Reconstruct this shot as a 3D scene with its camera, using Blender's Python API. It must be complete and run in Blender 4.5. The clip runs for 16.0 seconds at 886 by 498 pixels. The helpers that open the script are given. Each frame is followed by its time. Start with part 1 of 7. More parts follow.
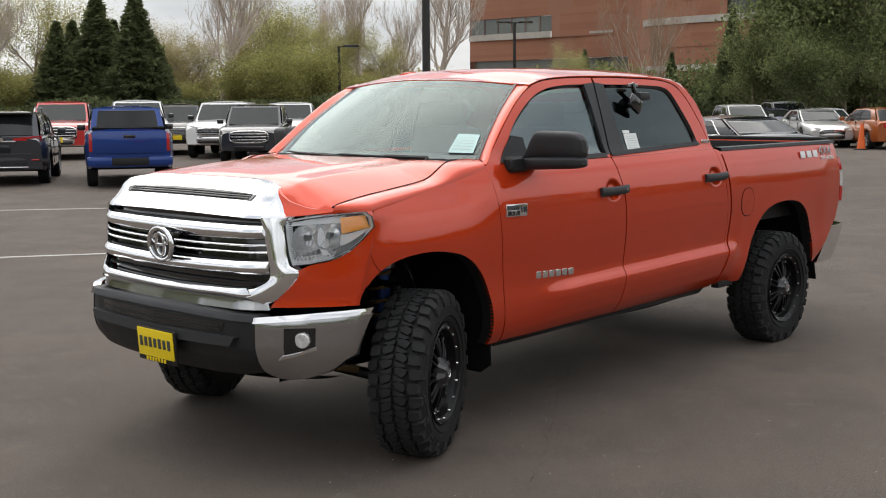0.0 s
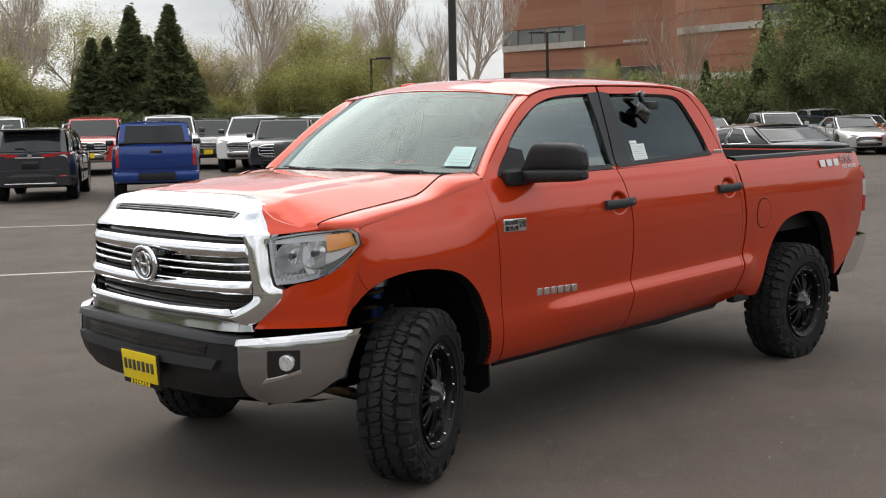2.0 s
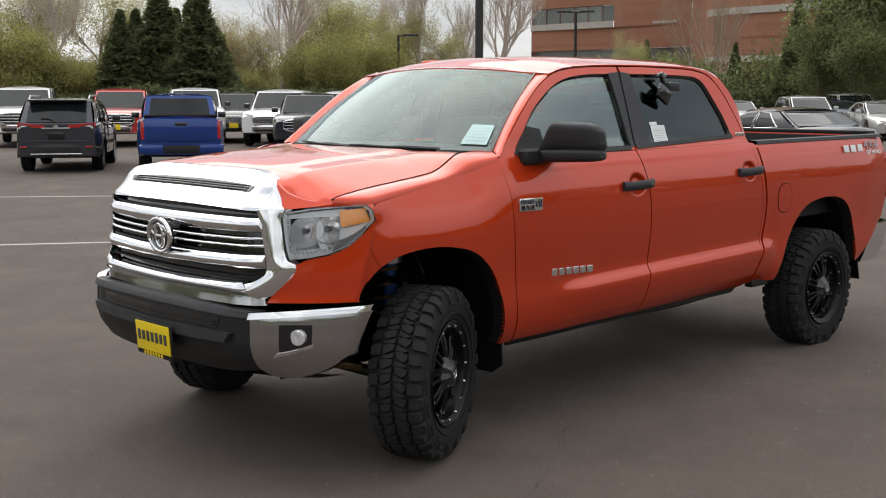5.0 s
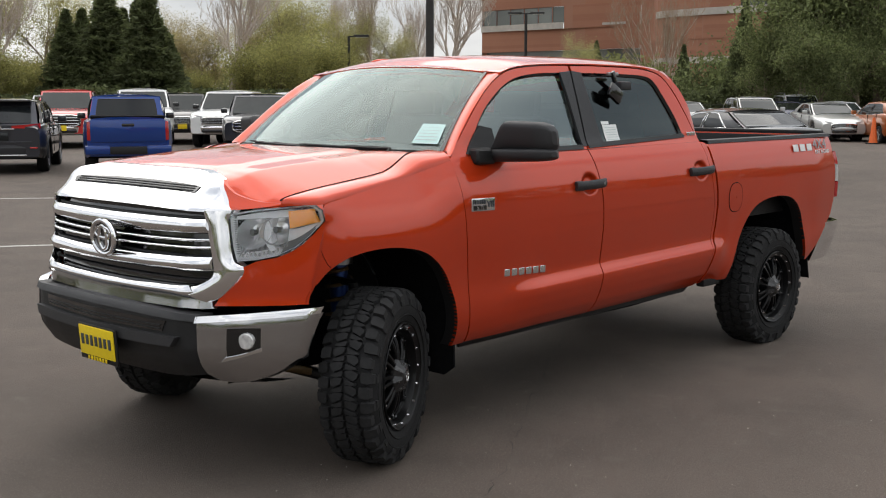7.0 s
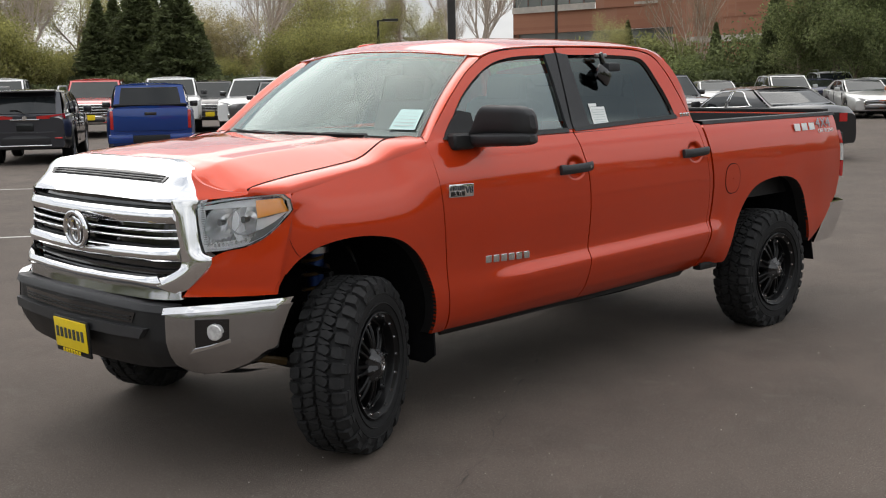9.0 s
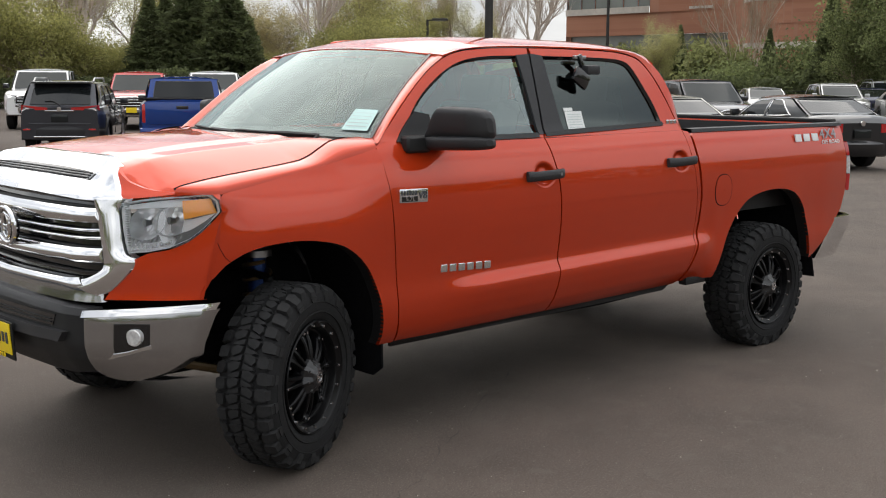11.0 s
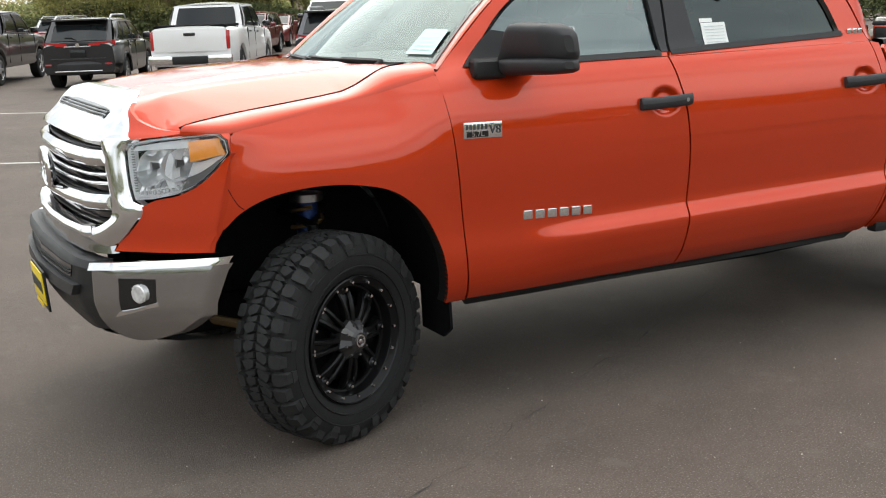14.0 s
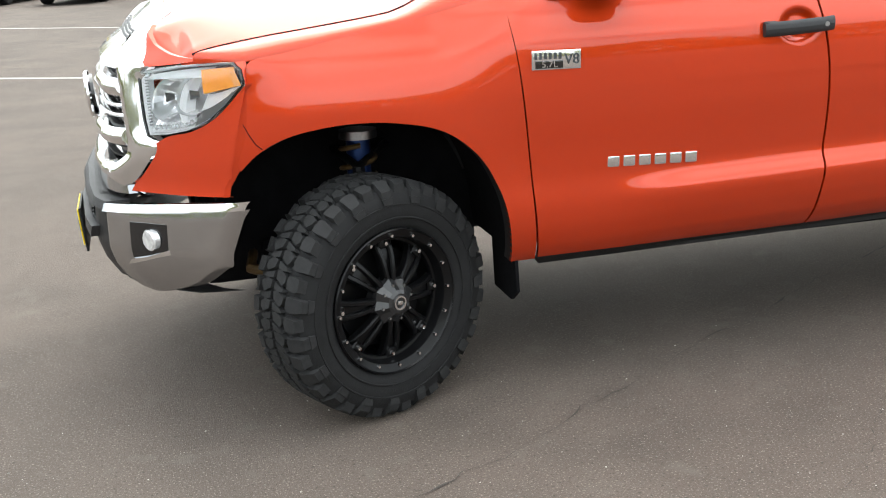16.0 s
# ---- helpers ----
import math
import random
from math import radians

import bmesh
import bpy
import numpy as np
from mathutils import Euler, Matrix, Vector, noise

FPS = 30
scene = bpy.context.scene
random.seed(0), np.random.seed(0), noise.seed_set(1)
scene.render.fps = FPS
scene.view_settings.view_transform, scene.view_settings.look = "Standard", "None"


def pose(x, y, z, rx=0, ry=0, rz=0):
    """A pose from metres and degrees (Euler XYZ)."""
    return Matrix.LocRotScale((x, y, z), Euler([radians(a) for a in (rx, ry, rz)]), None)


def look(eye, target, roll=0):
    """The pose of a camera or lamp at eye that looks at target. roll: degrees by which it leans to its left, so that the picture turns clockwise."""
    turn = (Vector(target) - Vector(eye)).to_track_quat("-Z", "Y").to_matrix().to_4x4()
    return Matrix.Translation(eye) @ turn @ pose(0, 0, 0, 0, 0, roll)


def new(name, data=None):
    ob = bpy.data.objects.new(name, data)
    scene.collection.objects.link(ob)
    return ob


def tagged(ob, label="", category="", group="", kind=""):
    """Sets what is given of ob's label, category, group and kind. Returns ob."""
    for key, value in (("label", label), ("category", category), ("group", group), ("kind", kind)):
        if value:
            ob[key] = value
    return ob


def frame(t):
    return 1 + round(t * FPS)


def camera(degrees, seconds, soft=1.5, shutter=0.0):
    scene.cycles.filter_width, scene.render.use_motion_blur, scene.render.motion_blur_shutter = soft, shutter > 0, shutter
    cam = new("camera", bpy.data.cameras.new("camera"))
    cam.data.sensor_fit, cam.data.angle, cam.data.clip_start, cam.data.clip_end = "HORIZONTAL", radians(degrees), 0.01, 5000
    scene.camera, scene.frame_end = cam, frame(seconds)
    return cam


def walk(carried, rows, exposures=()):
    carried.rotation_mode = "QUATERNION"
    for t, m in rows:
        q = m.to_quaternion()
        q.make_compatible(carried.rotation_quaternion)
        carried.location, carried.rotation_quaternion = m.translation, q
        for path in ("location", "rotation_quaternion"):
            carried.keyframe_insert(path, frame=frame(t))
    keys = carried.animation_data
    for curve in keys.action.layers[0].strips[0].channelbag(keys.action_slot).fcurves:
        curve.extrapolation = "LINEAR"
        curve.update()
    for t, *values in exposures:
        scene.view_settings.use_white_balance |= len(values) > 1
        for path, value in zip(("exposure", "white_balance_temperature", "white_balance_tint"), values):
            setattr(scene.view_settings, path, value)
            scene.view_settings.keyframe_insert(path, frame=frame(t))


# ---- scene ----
cam = camera(42.0, 16.0, 1.1)
PATH = [
    (0, (-4.181, -4.853, 1.762), (-2.720, -3.510, 1.511), -0.4),
    (0.5, (-4.140, -4.880, 1.762), (-2.679, -3.538, 1.512), -0.3),
    (1, (-4.048, -4.869, 1.759), (-2.594, -3.523, 1.488), -1.5),
    (1.5, (-3.943, -4.855, 1.765), (-2.511, -3.480, 1.524), -1.3),
    (2, (-3.876, -4.864, 1.762), (-2.458, -3.473, 1.531), -1.1),
    (2.5, (-3.846, -4.890, 1.762), (-2.460, -3.473, 1.497), -0.5),
    (3, (-3.845, -4.904, 1.763), (-2.472, -3.474, 1.497), -0.3),
    (3.5, (-3.850, -4.905, 1.764), (-2.479, -3.473, 1.501), -0.1),
    (4, (-3.851, -4.906, 1.763), (-2.475, -3.479, 1.497), -0.0),
    (6.5, (-3.785, -4.837, 1.748), (-2.359, -3.459, 1.484), -0.1),
    (7, (-3.778, -4.833, 1.746), (-2.334, -3.475, 1.480), 0.0),
    (7.5, (-3.771, -4.834, 1.751), (-2.338, -3.466, 1.477), -0.3),
    (8, (-3.733, -4.842, 1.752), (-2.283, -3.492, 1.482), -1.4),
    (8.5, (-3.633, -4.910, 1.752), (-2.222, -3.523, 1.461), -1.7),
    (9, (-3.521, -4.993, 1.752), (-2.125, -3.592, 1.458), -1.0),
    (11.5, (-2.832, -5.168, 1.739), (-1.517, -3.690, 1.442), -0.1),
    (12, (-2.663, -5.208, 1.728), (-1.365, -3.717, 1.426), -1.0),
    (12.5, (-2.396, -5.176, 1.726), (-1.128, -3.656, 1.438), -0.4),
    (13, (-2.151, -5.142, 1.713), (-0.990, -3.549, 1.375), -2.0),
    (13.5, (-1.872, -5.151, 1.718), (-0.919, -3.433, 1.346), -1.8),
    (14, (-1.643, -5.081, 1.702), (-0.769, -3.331, 1.284), -2.1),
    (14.5, (-1.396, -4.946, 1.688), (-0.553, -3.183, 1.261), -1.3),
    (15, (-1.155, -4.872, 1.692), (-0.475, -3.049, 1.231), -2.4),
    (15.5, (-0.941, -4.840, 1.689), (-0.398, -2.980, 1.194), -1.5),
    (16, (-0.777, -4.701, 1.657), (-0.301, -2.836, 1.113), -2.8),
]
walk(cam, [(t, look(eye, target, roll)) for t, eye, target, roll in PATH], [(0, -0.12, 6500, 10), (9, -0.16, 6500, 10), (11.5, 0.0, 6500, 10), (12.5, 0.12, 6500, 10), (13.5, 0.36, 6500, 8), (14.5, 0.44, 6470, 6), (15, 0.56, 6450, 5), (16, 1.08, 6350, 5)])

# ---------------------------------------------------------------- world and light
SUN_EL, SUN_AZ = radians(55), radians(25)
world = bpy.data.worlds.new("overcast_sky")
scene.world = world
world.use_nodes = True
wn, wl = world.node_tree.nodes, world.node_tree.links
wn.clear()
sky = wn.new("ShaderNodeTexSky")
sky.sky_type, sky.sun_disc, sky.sun_elevation, sky.sun_rotation = "NISHITA", False, SUN_EL, SUN_AZ
sky.air_density, sky.dust_density, sky.ozone_density = 1.2, 2.0, 1.0
w_coord = wn.new("ShaderNodeTexCoord")
w_map = wn.new("ShaderNodeMapping")
w_map.inputs["Scale"].default_value = (1.0, 1.0, 2.6)
w_noise = wn.new("ShaderNodeTexNoise")
w_noise.inputs["Scale"].default_value, w_noise.inputs["Detail"].default_value, w_noise.inputs["Roughness"].default_value = 2.6, 7.0, 0.55
w_ramp = wn.new("ShaderNodeValToRGB")
w_ramp.color_ramp.elements[0].position, w_ramp.color_ramp.elements[0].color = 0.34, (5.6, 5.9, 6.4, 1)
w_ramp.color_ramp.elements[1].position, w_ramp.color_ramp.elements[1].color = 0.66, (12.6, 12.6, 12.4, 1)
w_mix = wn.new("ShaderNodeMix")
w_mix.data_type = "RGBA"
w_mix.inputs["Factor"].default_value = 0.86
w_bg = wn.new("ShaderNodeBackground")
w_bg.inputs["Strength"].default_value = 0.126
w_out = wn.new("ShaderNodeOutputWorld")
wl.new(w_coord.outputs["Generated"], w_map.inputs["Vector"])
wl.new(w_map.outputs["Vector"], w_noise.inputs["Vector"])
wl.new(w_noise.outputs["Fac"], w_ramp.inputs["Fac"])
wl.new(sky.outputs["Color"], w_mix.inputs["A"])
wl.new(w_ramp.outputs["Color"], w_mix.inputs["B"])
# an overcast sky is brighter overhead than at the horizon
w_sep = wn.new("ShaderNodeSeparateXYZ")
w_rise = wn.new("ShaderNodeMapRange")
w_rise.inputs["To Min"].default_value, w_rise.inputs["To Max"].default_value = 0.80, 1.42
w_mul = wn.new("ShaderNodeMix")
w_mul.data_type, w_mul.blend_type = "RGBA", "MULTIPLY"
w_mul.inputs["Factor"].default_value = 1.0
wl.new(w_coord.outputs["Generated"], w_sep.inputs["Vector"])
wl.new(w_sep.outputs["Z"], w_rise.inputs["Value"])
wl.new(w_mix.outputs["Result"], w_mul.inputs["A"])
wl.new(w_rise.outputs["Result"], w_mul.inputs["B"])
wl.new(w_mul.outputs["Result"], w_bg.inputs["Color"])
wl.new(w_bg.outputs["Background"], w_out.inputs["Surface"])
sun = new("sun", bpy.data.lights.new("sun", "SUN"))
sun.data.energy, sun.data.angle, sun.data.color = 1.8, radians(76), (1.0, 0.95, 0.87)
sun.matrix_world = look((math.sin(SUN_AZ) * 20 * math.cos(SUN_EL), math.cos(SUN_AZ) * 20 * math.cos(SUN_EL), 20 * math.sin(SUN_EL)), (0, 0, 0))


# ---------------------------------------------------------------- helpers of this scene
def pw(x, t):
    return float(np.interp(x, [a for a, _ in t], [b for _, b in t]))


def smooth(a, b, x):
    u = min(max((x - a) / (b - a), 0.0), 1.0)
    return u * u * (3 - 2 * u)


def lerp(a, b, u):
    return a + (b - a) * u


def path_at(pts, n):
    """n points at even steps along a polyline."""
    pts = [np.array(p, float) for p in pts]
    d = [0.0]
    for a, b in zip(pts, pts[1:]):
        d.append(d[-1] + float(np.linalg.norm(b - a)))
    out = []
    for s in np.linspace(0, d[-1], n):
        out.append(np.array([np.interp(s, d, [p[k] for p in pts]) for k in range(len(pts[0]))]))
    return out


def curve_at(pts, n):
    """n points along a smooth curve through the points."""
    p = [np.array(q, float) for q in pts]
    p = [2 * p[0] - p[1]] + p + [2 * p[-1] - p[-2]]
    fine = []
    for i in range(1, len(p) - 2):
        for u in np.linspace(0, 1, 12, endpoint=False):
            a, b, c, d = p[i - 1], p[i], p[i + 1], p[i + 2]
            fine.append(0.5 * (2 * b + (c - a) * u + (2 * a - 5 * b + 4 * c - d) * u * u + (3 * b - a - 3 * c + d) * u ** 3))
    fine.append(p[-2])
    return path_at(fine, n)


def done(name, bm, mat, smooth_angle=35):
    me = bpy.data.meshes.new(name)
    bm.normal_update()
    bm.to_mesh(me)
    bm.free()
    for m in (mat if isinstance(mat, (list, tuple)) else [mat]):
        me.materials.append(m)
    if smooth_angle:
        me.polygons.foreach_set("use_smooth", [True] * len(me.polygons))
        me.set_sharp_from_angle(angle=radians(smooth_angle))
    return me


def part(name, bm, mat, parent, label="", at=None, smooth_angle=35):
    """Links a bmesh (or a mesh) as one part under a thing."""
    me = bm if isinstance(bm, bpy.types.Mesh) else done(name, bm, mat, smooth_angle)
    ob = new(name, me)
    ob.parent = parent
    if at is not None:
        ob.matrix_basis = at
    if label:
        ob["label"] = label
    return ob


def thing(name, label, category, at=None, group="", kind="", mesh=None):
    ob = new(name, mesh)
    if at is not None:
        ob.matrix_basis = at
    return tagged(ob, label, category, group, kind)


def bm_box(bm, c, s, bevel=0.0, rot=None, seg=2):
    m = Matrix.Translation(c) @ (rot.to_4x4() if rot else Matrix()) @ Matrix.Diagonal((*s, 1))
    r = bmesh.ops.create_cube(bm, size=1.0, matrix=m)
    if bevel:
        es = list({e for v in r["verts"] for e in v.link_edges})
        bmesh.ops.bevel(bm, geom=es, offset=bevel, segments=seg, affect="EDGES", profile=0.6)
    return bm


def box(c, s, bevel=0.0, rot=None, seg=2):
    return bm_box(bmesh.new(), c, s, bevel, rot, seg)


def bm_cyl(bm, c, r, depth, axis="z", n=24, r2=None):
    rot = {"z": Matrix(), "x": Matrix.Rotation(radians(90), 4, "Y"), "y": Matrix.Rotation(radians(90), 4, "X")}[axis]
    bmesh.ops.create_cone(bm, cap_ends=True, segments=n, radius1=r, radius2=r if r2 is None else r2, depth=depth, matrix=Matrix.Translation(c) @ rot)
    return bm


def cyl(c, r, depth, axis="z", n=24, r2=None):
    return bm_cyl(bmesh.new(), c, r, depth, axis, n, r2)


def bm_tube(bm, pts, r, n=8):
    """A round bar along points; r a number or one a point."""
    pts = [Vector(p) for p in pts]
    rs = r if isinstance(r, (list, tuple)) else [r] * len(pts)
    rings = []
    up = Vector((0.31, 0.17, 0.93))
    for i, p in enumerate(pts):
        d = (pts[min(i + 1, len(pts) - 1)] - pts[max(i - 1, 0)]).normalized()
        a = d.cross(up)
        if a.length < 1e-3:
            a = d.cross(Vector((1, 0, 0)))
        a.normalize()
        b = d.cross(a)
        rings.append([bm.verts.new(p + (a * math.cos(2 * math.pi * k / n) + b * math.sin(2 * math.pi * k / n)) * rs[i]) for k in range(n)])
    for r0, r1 in zip(rings, rings[1:]):
        for k in range(n):
            bm.faces.new((r0[k], r0[(k + 1) % n], r1[(k + 1) % n], r1[k]))
    bm.faces.new(rings[0][::-1])
    bm.faces.new(rings[-1])
    return bm


def bm_sheet(bm, rows, thick=0.0, inward=None):
    """A sheet through rows of points, its rim folded inward by thick along the direction inward(point) or the normal."""
    vs = [[bm.verts.new(p) for p in row] for row in rows]
    fs = []
    for a, b in zip(vs, vs[1:]):
        for k in range(len(a) - 1):
            quad = (a[k], a[k + 1], b[k + 1], b[k])
            if len({tuple(round(c, 6) for c in v.co) for v in quad}) == 4:
                fs.append(bm.faces.new(quad))
    if thick:
        bm.normal_update()
        rim = [e for e in bm.edges if e.is_boundary and all(f in set(fs) for f in e.link_faces)]
        nor = {v: v.normal.copy() for e in rim for v in e.verts}
        r = bmesh.ops.extrude_edge_only(bm, edges=rim)
        back = {v: None for v in r["geom"] if isinstance(v, bmesh.types.BMVert)}
        for v in back:
            near = min((e.other_vert(v) for e in v.link_edges if e.other_vert(v) in nor), key=lambda o: (o.co - v.co).length)
            d = inward(v.co) if inward else -nor[near]
            v.co += Vector(d) * thick
    return bm


def sheet(rows, thick=0.0, inward=None):
    return bm_sheet(bmesh.new(), rows, thick, inward)


def between(a, b, n, m, fn, bend=None):
    """Rows of points between two outlines a and b (in a plane), put on a surface by fn."""
    a = curve_at(a, n) if len(a) > 2 else path_at(a, n)
    b = curve_at(b, n) if len(b) > 2 else path_at(b, n)
    return [[fn(*(p + (q - p) * v)) for p, q in zip(a, b)] for v in np.linspace(0, 1, m)]


def facing(bm, out):
    """Turns the faces so that they look along out(centre)."""
    bm.normal_update()
    for f in bm.faces:
        if f.normal.dot(Vector(out(f.calc_center_median()))) < 0:
            f.normal_flip()
    return bm


# ---------------------------------------------------------------- materials
def material(name, base, rough=0.5, metal=0.0, grain=0.0, grain_scale=40.0, stain=0.0, stain_scale=1.5, bump=0.0, bump_scale=60.0, coat=0.0, spec=0.5, per_object=0.0, per_island=0.0, tint=None):
    m = bpy.data.materials.new(name)
    m.use_nodes = True
    n, l = m.node_tree.nodes, m.node_tree.links
    b = n["Principled BSDF"]
    b.inputs["Roughness"].default_value, b.inputs["Metallic"].default_value = rough, metal
    b.inputs["Specular IOR Level"].default_value = spec
    if coat:
        b.inputs["Coat Weight"].default_value, b.inputs["Coat Roughness"].default_value = coat, 0.03
    tc = n.new("ShaderNodeTexCoord")
    out = None
    col = n.new("ShaderNodeRGB")
    col.outputs[0].default_value = (*base, 1)
    out = col.outputs[0]

    def vary(socket, amount, fac):
        mx = n.new("ShaderNodeMix")
        mx.data_type = "RGBA"
        mx.blend_type = "MULTIPLY"
        mx.inputs["Factor"].default_value = 1.0
        rp = n.new("ShaderNodeMapRange")
        rp.inputs["From Min"].default_value, rp.inputs["From Max"].default_value = 0.25, 0.75
        rp.inputs["To Min"].default_value, rp.inputs["To Max"].default_value = 1 - amount, 1 + amount
        l.new(fac, rp.inputs["Value"])
        l.new(socket, mx.inputs["A"])
        l.new(rp.outputs["Result"], mx.inputs["B"])
        return mx.outputs["Result"]

    for amount, scale, detail in ((grain, grain_scale, 4.0), (stain, stain_scale, 5.0)):
        if amount:
            t = n.new("ShaderNodeTexNoise")
            t.inputs["Scale"].default_value, t.inputs["Detail"].default_value = scale, detail
            l.new(tc.outputs["Object"], t.inputs["Vector"])
            out = vary(out, amount, t.outputs["Fac"])
    if tint:
        t = n.new("ShaderNodeTexNoise")
        t.inputs["Scale"].default_value, t.inputs["Detail"].default_value = tint[1], 3.0
        l.new(tc.outputs["Object"], t.inputs["Vector"])
        mx = n.new("ShaderNodeMix")
        mx.data_type = "RGBA"
        mr = n.new("ShaderNodeMapRange")
        mr.inputs["From Min"].default_value, mr.inputs["From Max"].default_value = 0.38, 0.62
        l.new(t.outputs["Fac"], mr.inputs["Value"])
        l.new(mr.outputs["Result"], mx.inputs["Factor"])
        l.new(out, mx.inputs["A"])
        mx.inputs["B"].default_value = (*tint[0], 1)
        out = mx.outputs["Result"]
    if per_object:
        oi = n.new("ShaderNodeObjectInfo")
        out = vary(out, per_object, oi.outputs["Random"])
    if per_island:
        ge = n.new("ShaderNodeNewGeometry")
        out = vary(out, per_island, ge.outputs["Random Per Island"])
    l.new(out, b.inputs["Base Color"])
    if bump:
        t = n.new("ShaderNodeTexNoise")
        t.inputs["Scale"].default_value, t.inputs["Detail"].default_value = bump_scale, 5.0
        l.new(tc.outputs["Object"], t.inputs["Vector"])
        bp = n.new("ShaderNodeBump")
        bp.inputs["Strength"].default_value, bp.inputs["Distance"].default_value = bump, 0.01
        l.new(t.outputs["Fac"], bp.inputs["Height"])
        l.new(bp.outputs["Normal"], b.inputs["Normal"])
    return m


def glass_material(name, tint, clear, rough=0.0, ior=1.75):
    """Thin car glass: a mirror sheen by its angle over a tinted view through."""
    m = bpy.data.materials.new(name)
    m.use_nodes = True
    n, l = m.node_tree.nodes, m.node_tree.links
    n.clear()
    o = n.new("ShaderNodeOutputMaterial")
    tr = n.new("ShaderNodeBsdfTransparent")
    tr.inputs["Color"].default_value = (*[c * clear for c in tint], 1)
    gl = n.new("ShaderNodeBsdfGlossy")
    gl.inputs["Roughness"].default_value = rough
    gl.inputs["Color"].default_value = (0.85, 0.98, 0.97, 1)
    fr = n.new("ShaderNodeFresnel")
    fr.inputs["IOR"].default_value = ior
    mx = n.new("ShaderNodeMixShader")
    l.new(fr.outputs["Fac"], mx.inputs["Fac"])
    l.new(tr.outputs["BSDF"], mx.inputs[1])
    l.new(gl.outputs["BSDF"], mx.inputs[2])
    l.new(mx.outputs["Shader"], o.inputs["Surface"])
    return m


def paint(name, base, metal=0.0, coat=1.0, rough=0.35, spec=0.3):
    return material(name, base, rough=rough, metal=metal, coat=coat, spec=spec, grain=0.06, grain_scale=900.0, stain=0.04, stain_scale=0.8)


ORANGE = paint("orange_paint", (0.56, 0.040, 0.004), metal=0.5, rough=0.40, spec=0.08)
ORANGE.node_tree.nodes["Principled BSDF"].inputs["Coat IOR"].default_value = 1.57
ORANGE.node_tree.nodes["Principled BSDF"].inputs["Coat Roughness"].default_value = 0.03
CHROME = material("chrome", (0.82, 0.82, 0.83), rough=0.09, metal=1.0, stain=0.05, stain_scale=3.0)
# darker copy of the chrome; on bumper and valance it paints the mirrored asphalt
CHROME_GREY = material("darkened_chrome", (0.47, 0.475, 0.485), rough=0.12, metal=1.0, stain=0.05, stain_scale=3.0)
BLACK_PLASTIC = material("black_plastic", (0.012, 0.012, 0.0125), rough=0.5, spec=0.35, grain=0.25, grain_scale=300, bump=0.15, bump_scale=700)
GREY_PLASTIC = material("grey_textured_plastic", (0.026, 0.026, 0.028), rough=0.5, spec=0.4, grain=0.2, grain_scale=300, bump=0.12, bump_scale=700)
GLOSS_BLACK = material("gloss_black", (0.008, 0.008, 0.009), rough=0.12, coat=0.6, grain=0.1, grain_scale=200)
SATIN_BLACK = material("satin_black_alloy", (0.0045, 0.0045, 0.005), rough=0.3, coat=0.08, spec=0.18, grain=0.15, grain_scale=90)
RUBBER = material("tyre_rubber", (0.0075, 0.0075, 0.008), rough=0.8, spec=0.35, grain=0.3, grain_scale=30, stain=0.3, stain_scale=5, bump=0.2, bump_scale=150)
# blocks paler than the carcass, whose black puts the grooves' shade in the colour
TREAD_RUBBER = material("paler_tread_rubber", (0.016, 0.016, 0.0165), rough=0.8, spec=0.35, grain=0.3, grain_scale=40, stain=0.25, stain_scale=6, bump=0.2, bump_scale=150)
HUB_BLACK = material("faceted_hub_black", (0.016, 0.016, 0.017), rough=0.3, coat=0.3, grain=0.1, grain_scale=60)
# near-black for liners and flaps, and for shade painted in gaps and under bodies
SHADOW_LINER = material("liner_and_shade_black", (0.007, 0.007, 0.008), rough=0.95, spec=0.08, grain=0.3, grain_scale=20)
SEAT = material("grey_seat_cloth", (0.30, 0.30, 0.30), rough=0.9, grain=0.2, grain_scale=200)
CABIN = material("dark_cabin_trim", (0.09, 0.09, 0.092), rough=0.75, grain=0.2, grain_scale=100)
GLASS = glass_material("clear_glass", (0.84, 0.95, 0.93), 0.90, 0.0, 1.85)
SIDE_GLASS = glass_material("front_side_glass", (0.78, 0.90, 0.88), 0.75, 0.0, 2.6)
PRIVACY = glass_material("privacy_glass", (0.6, 0.62, 0.66), 0.09, 0.0, 1.7)
LENS = glass_material("lamp_lens", (0.99, 0.99, 1.0), 0.99, 0.0, 1.45)
AMBER = material("amber_lens", (1.0, 0.40, 0.05), rough=0.2, coat=0.8, grain=0.1, grain_scale=80)
RED_LENS = material("red_lens", (0.42, 0.012, 0.012), rough=0.15, coat=0.8, grain=0.1, grain_scale=80)
WHITE_LENS = material("clear_reflector", (0.7, 0.7, 0.7), rough=0.2, metal=0.4, grain=0.3, grain_scale=50)
REFLECTOR = material("lamp_reflector", (0.95, 0.95, 0.96), rough=0.2, metal=0.7, stain=0.06, stain_scale=20)
LAMP_WHITE = material("white_lamp_trim", (0.92, 0.92, 0.93), rough=0.25, metal=0.0, grain=0.04, grain_scale=40)
LAMP_GREY = material("grey_lamp_trim", (0.16, 0.16, 0.165), rough=0.3, metal=0.4, grain=0.06, grain_scale=60)
YELLOW = material("yellow_plate", (0.85, 0.62, 0.01), rough=0.4, grain=0.05, grain_scale=50)
PAPER = material("white_paper", (0.8, 0.82, 0.8), rough=0.6, grain=0.04, grain_scale=60)
PAPER_TEAL = material("pale_teal_paper", (0.55, 0.75, 0.72), rough=0.6, grain=0.04, grain_scale=60)
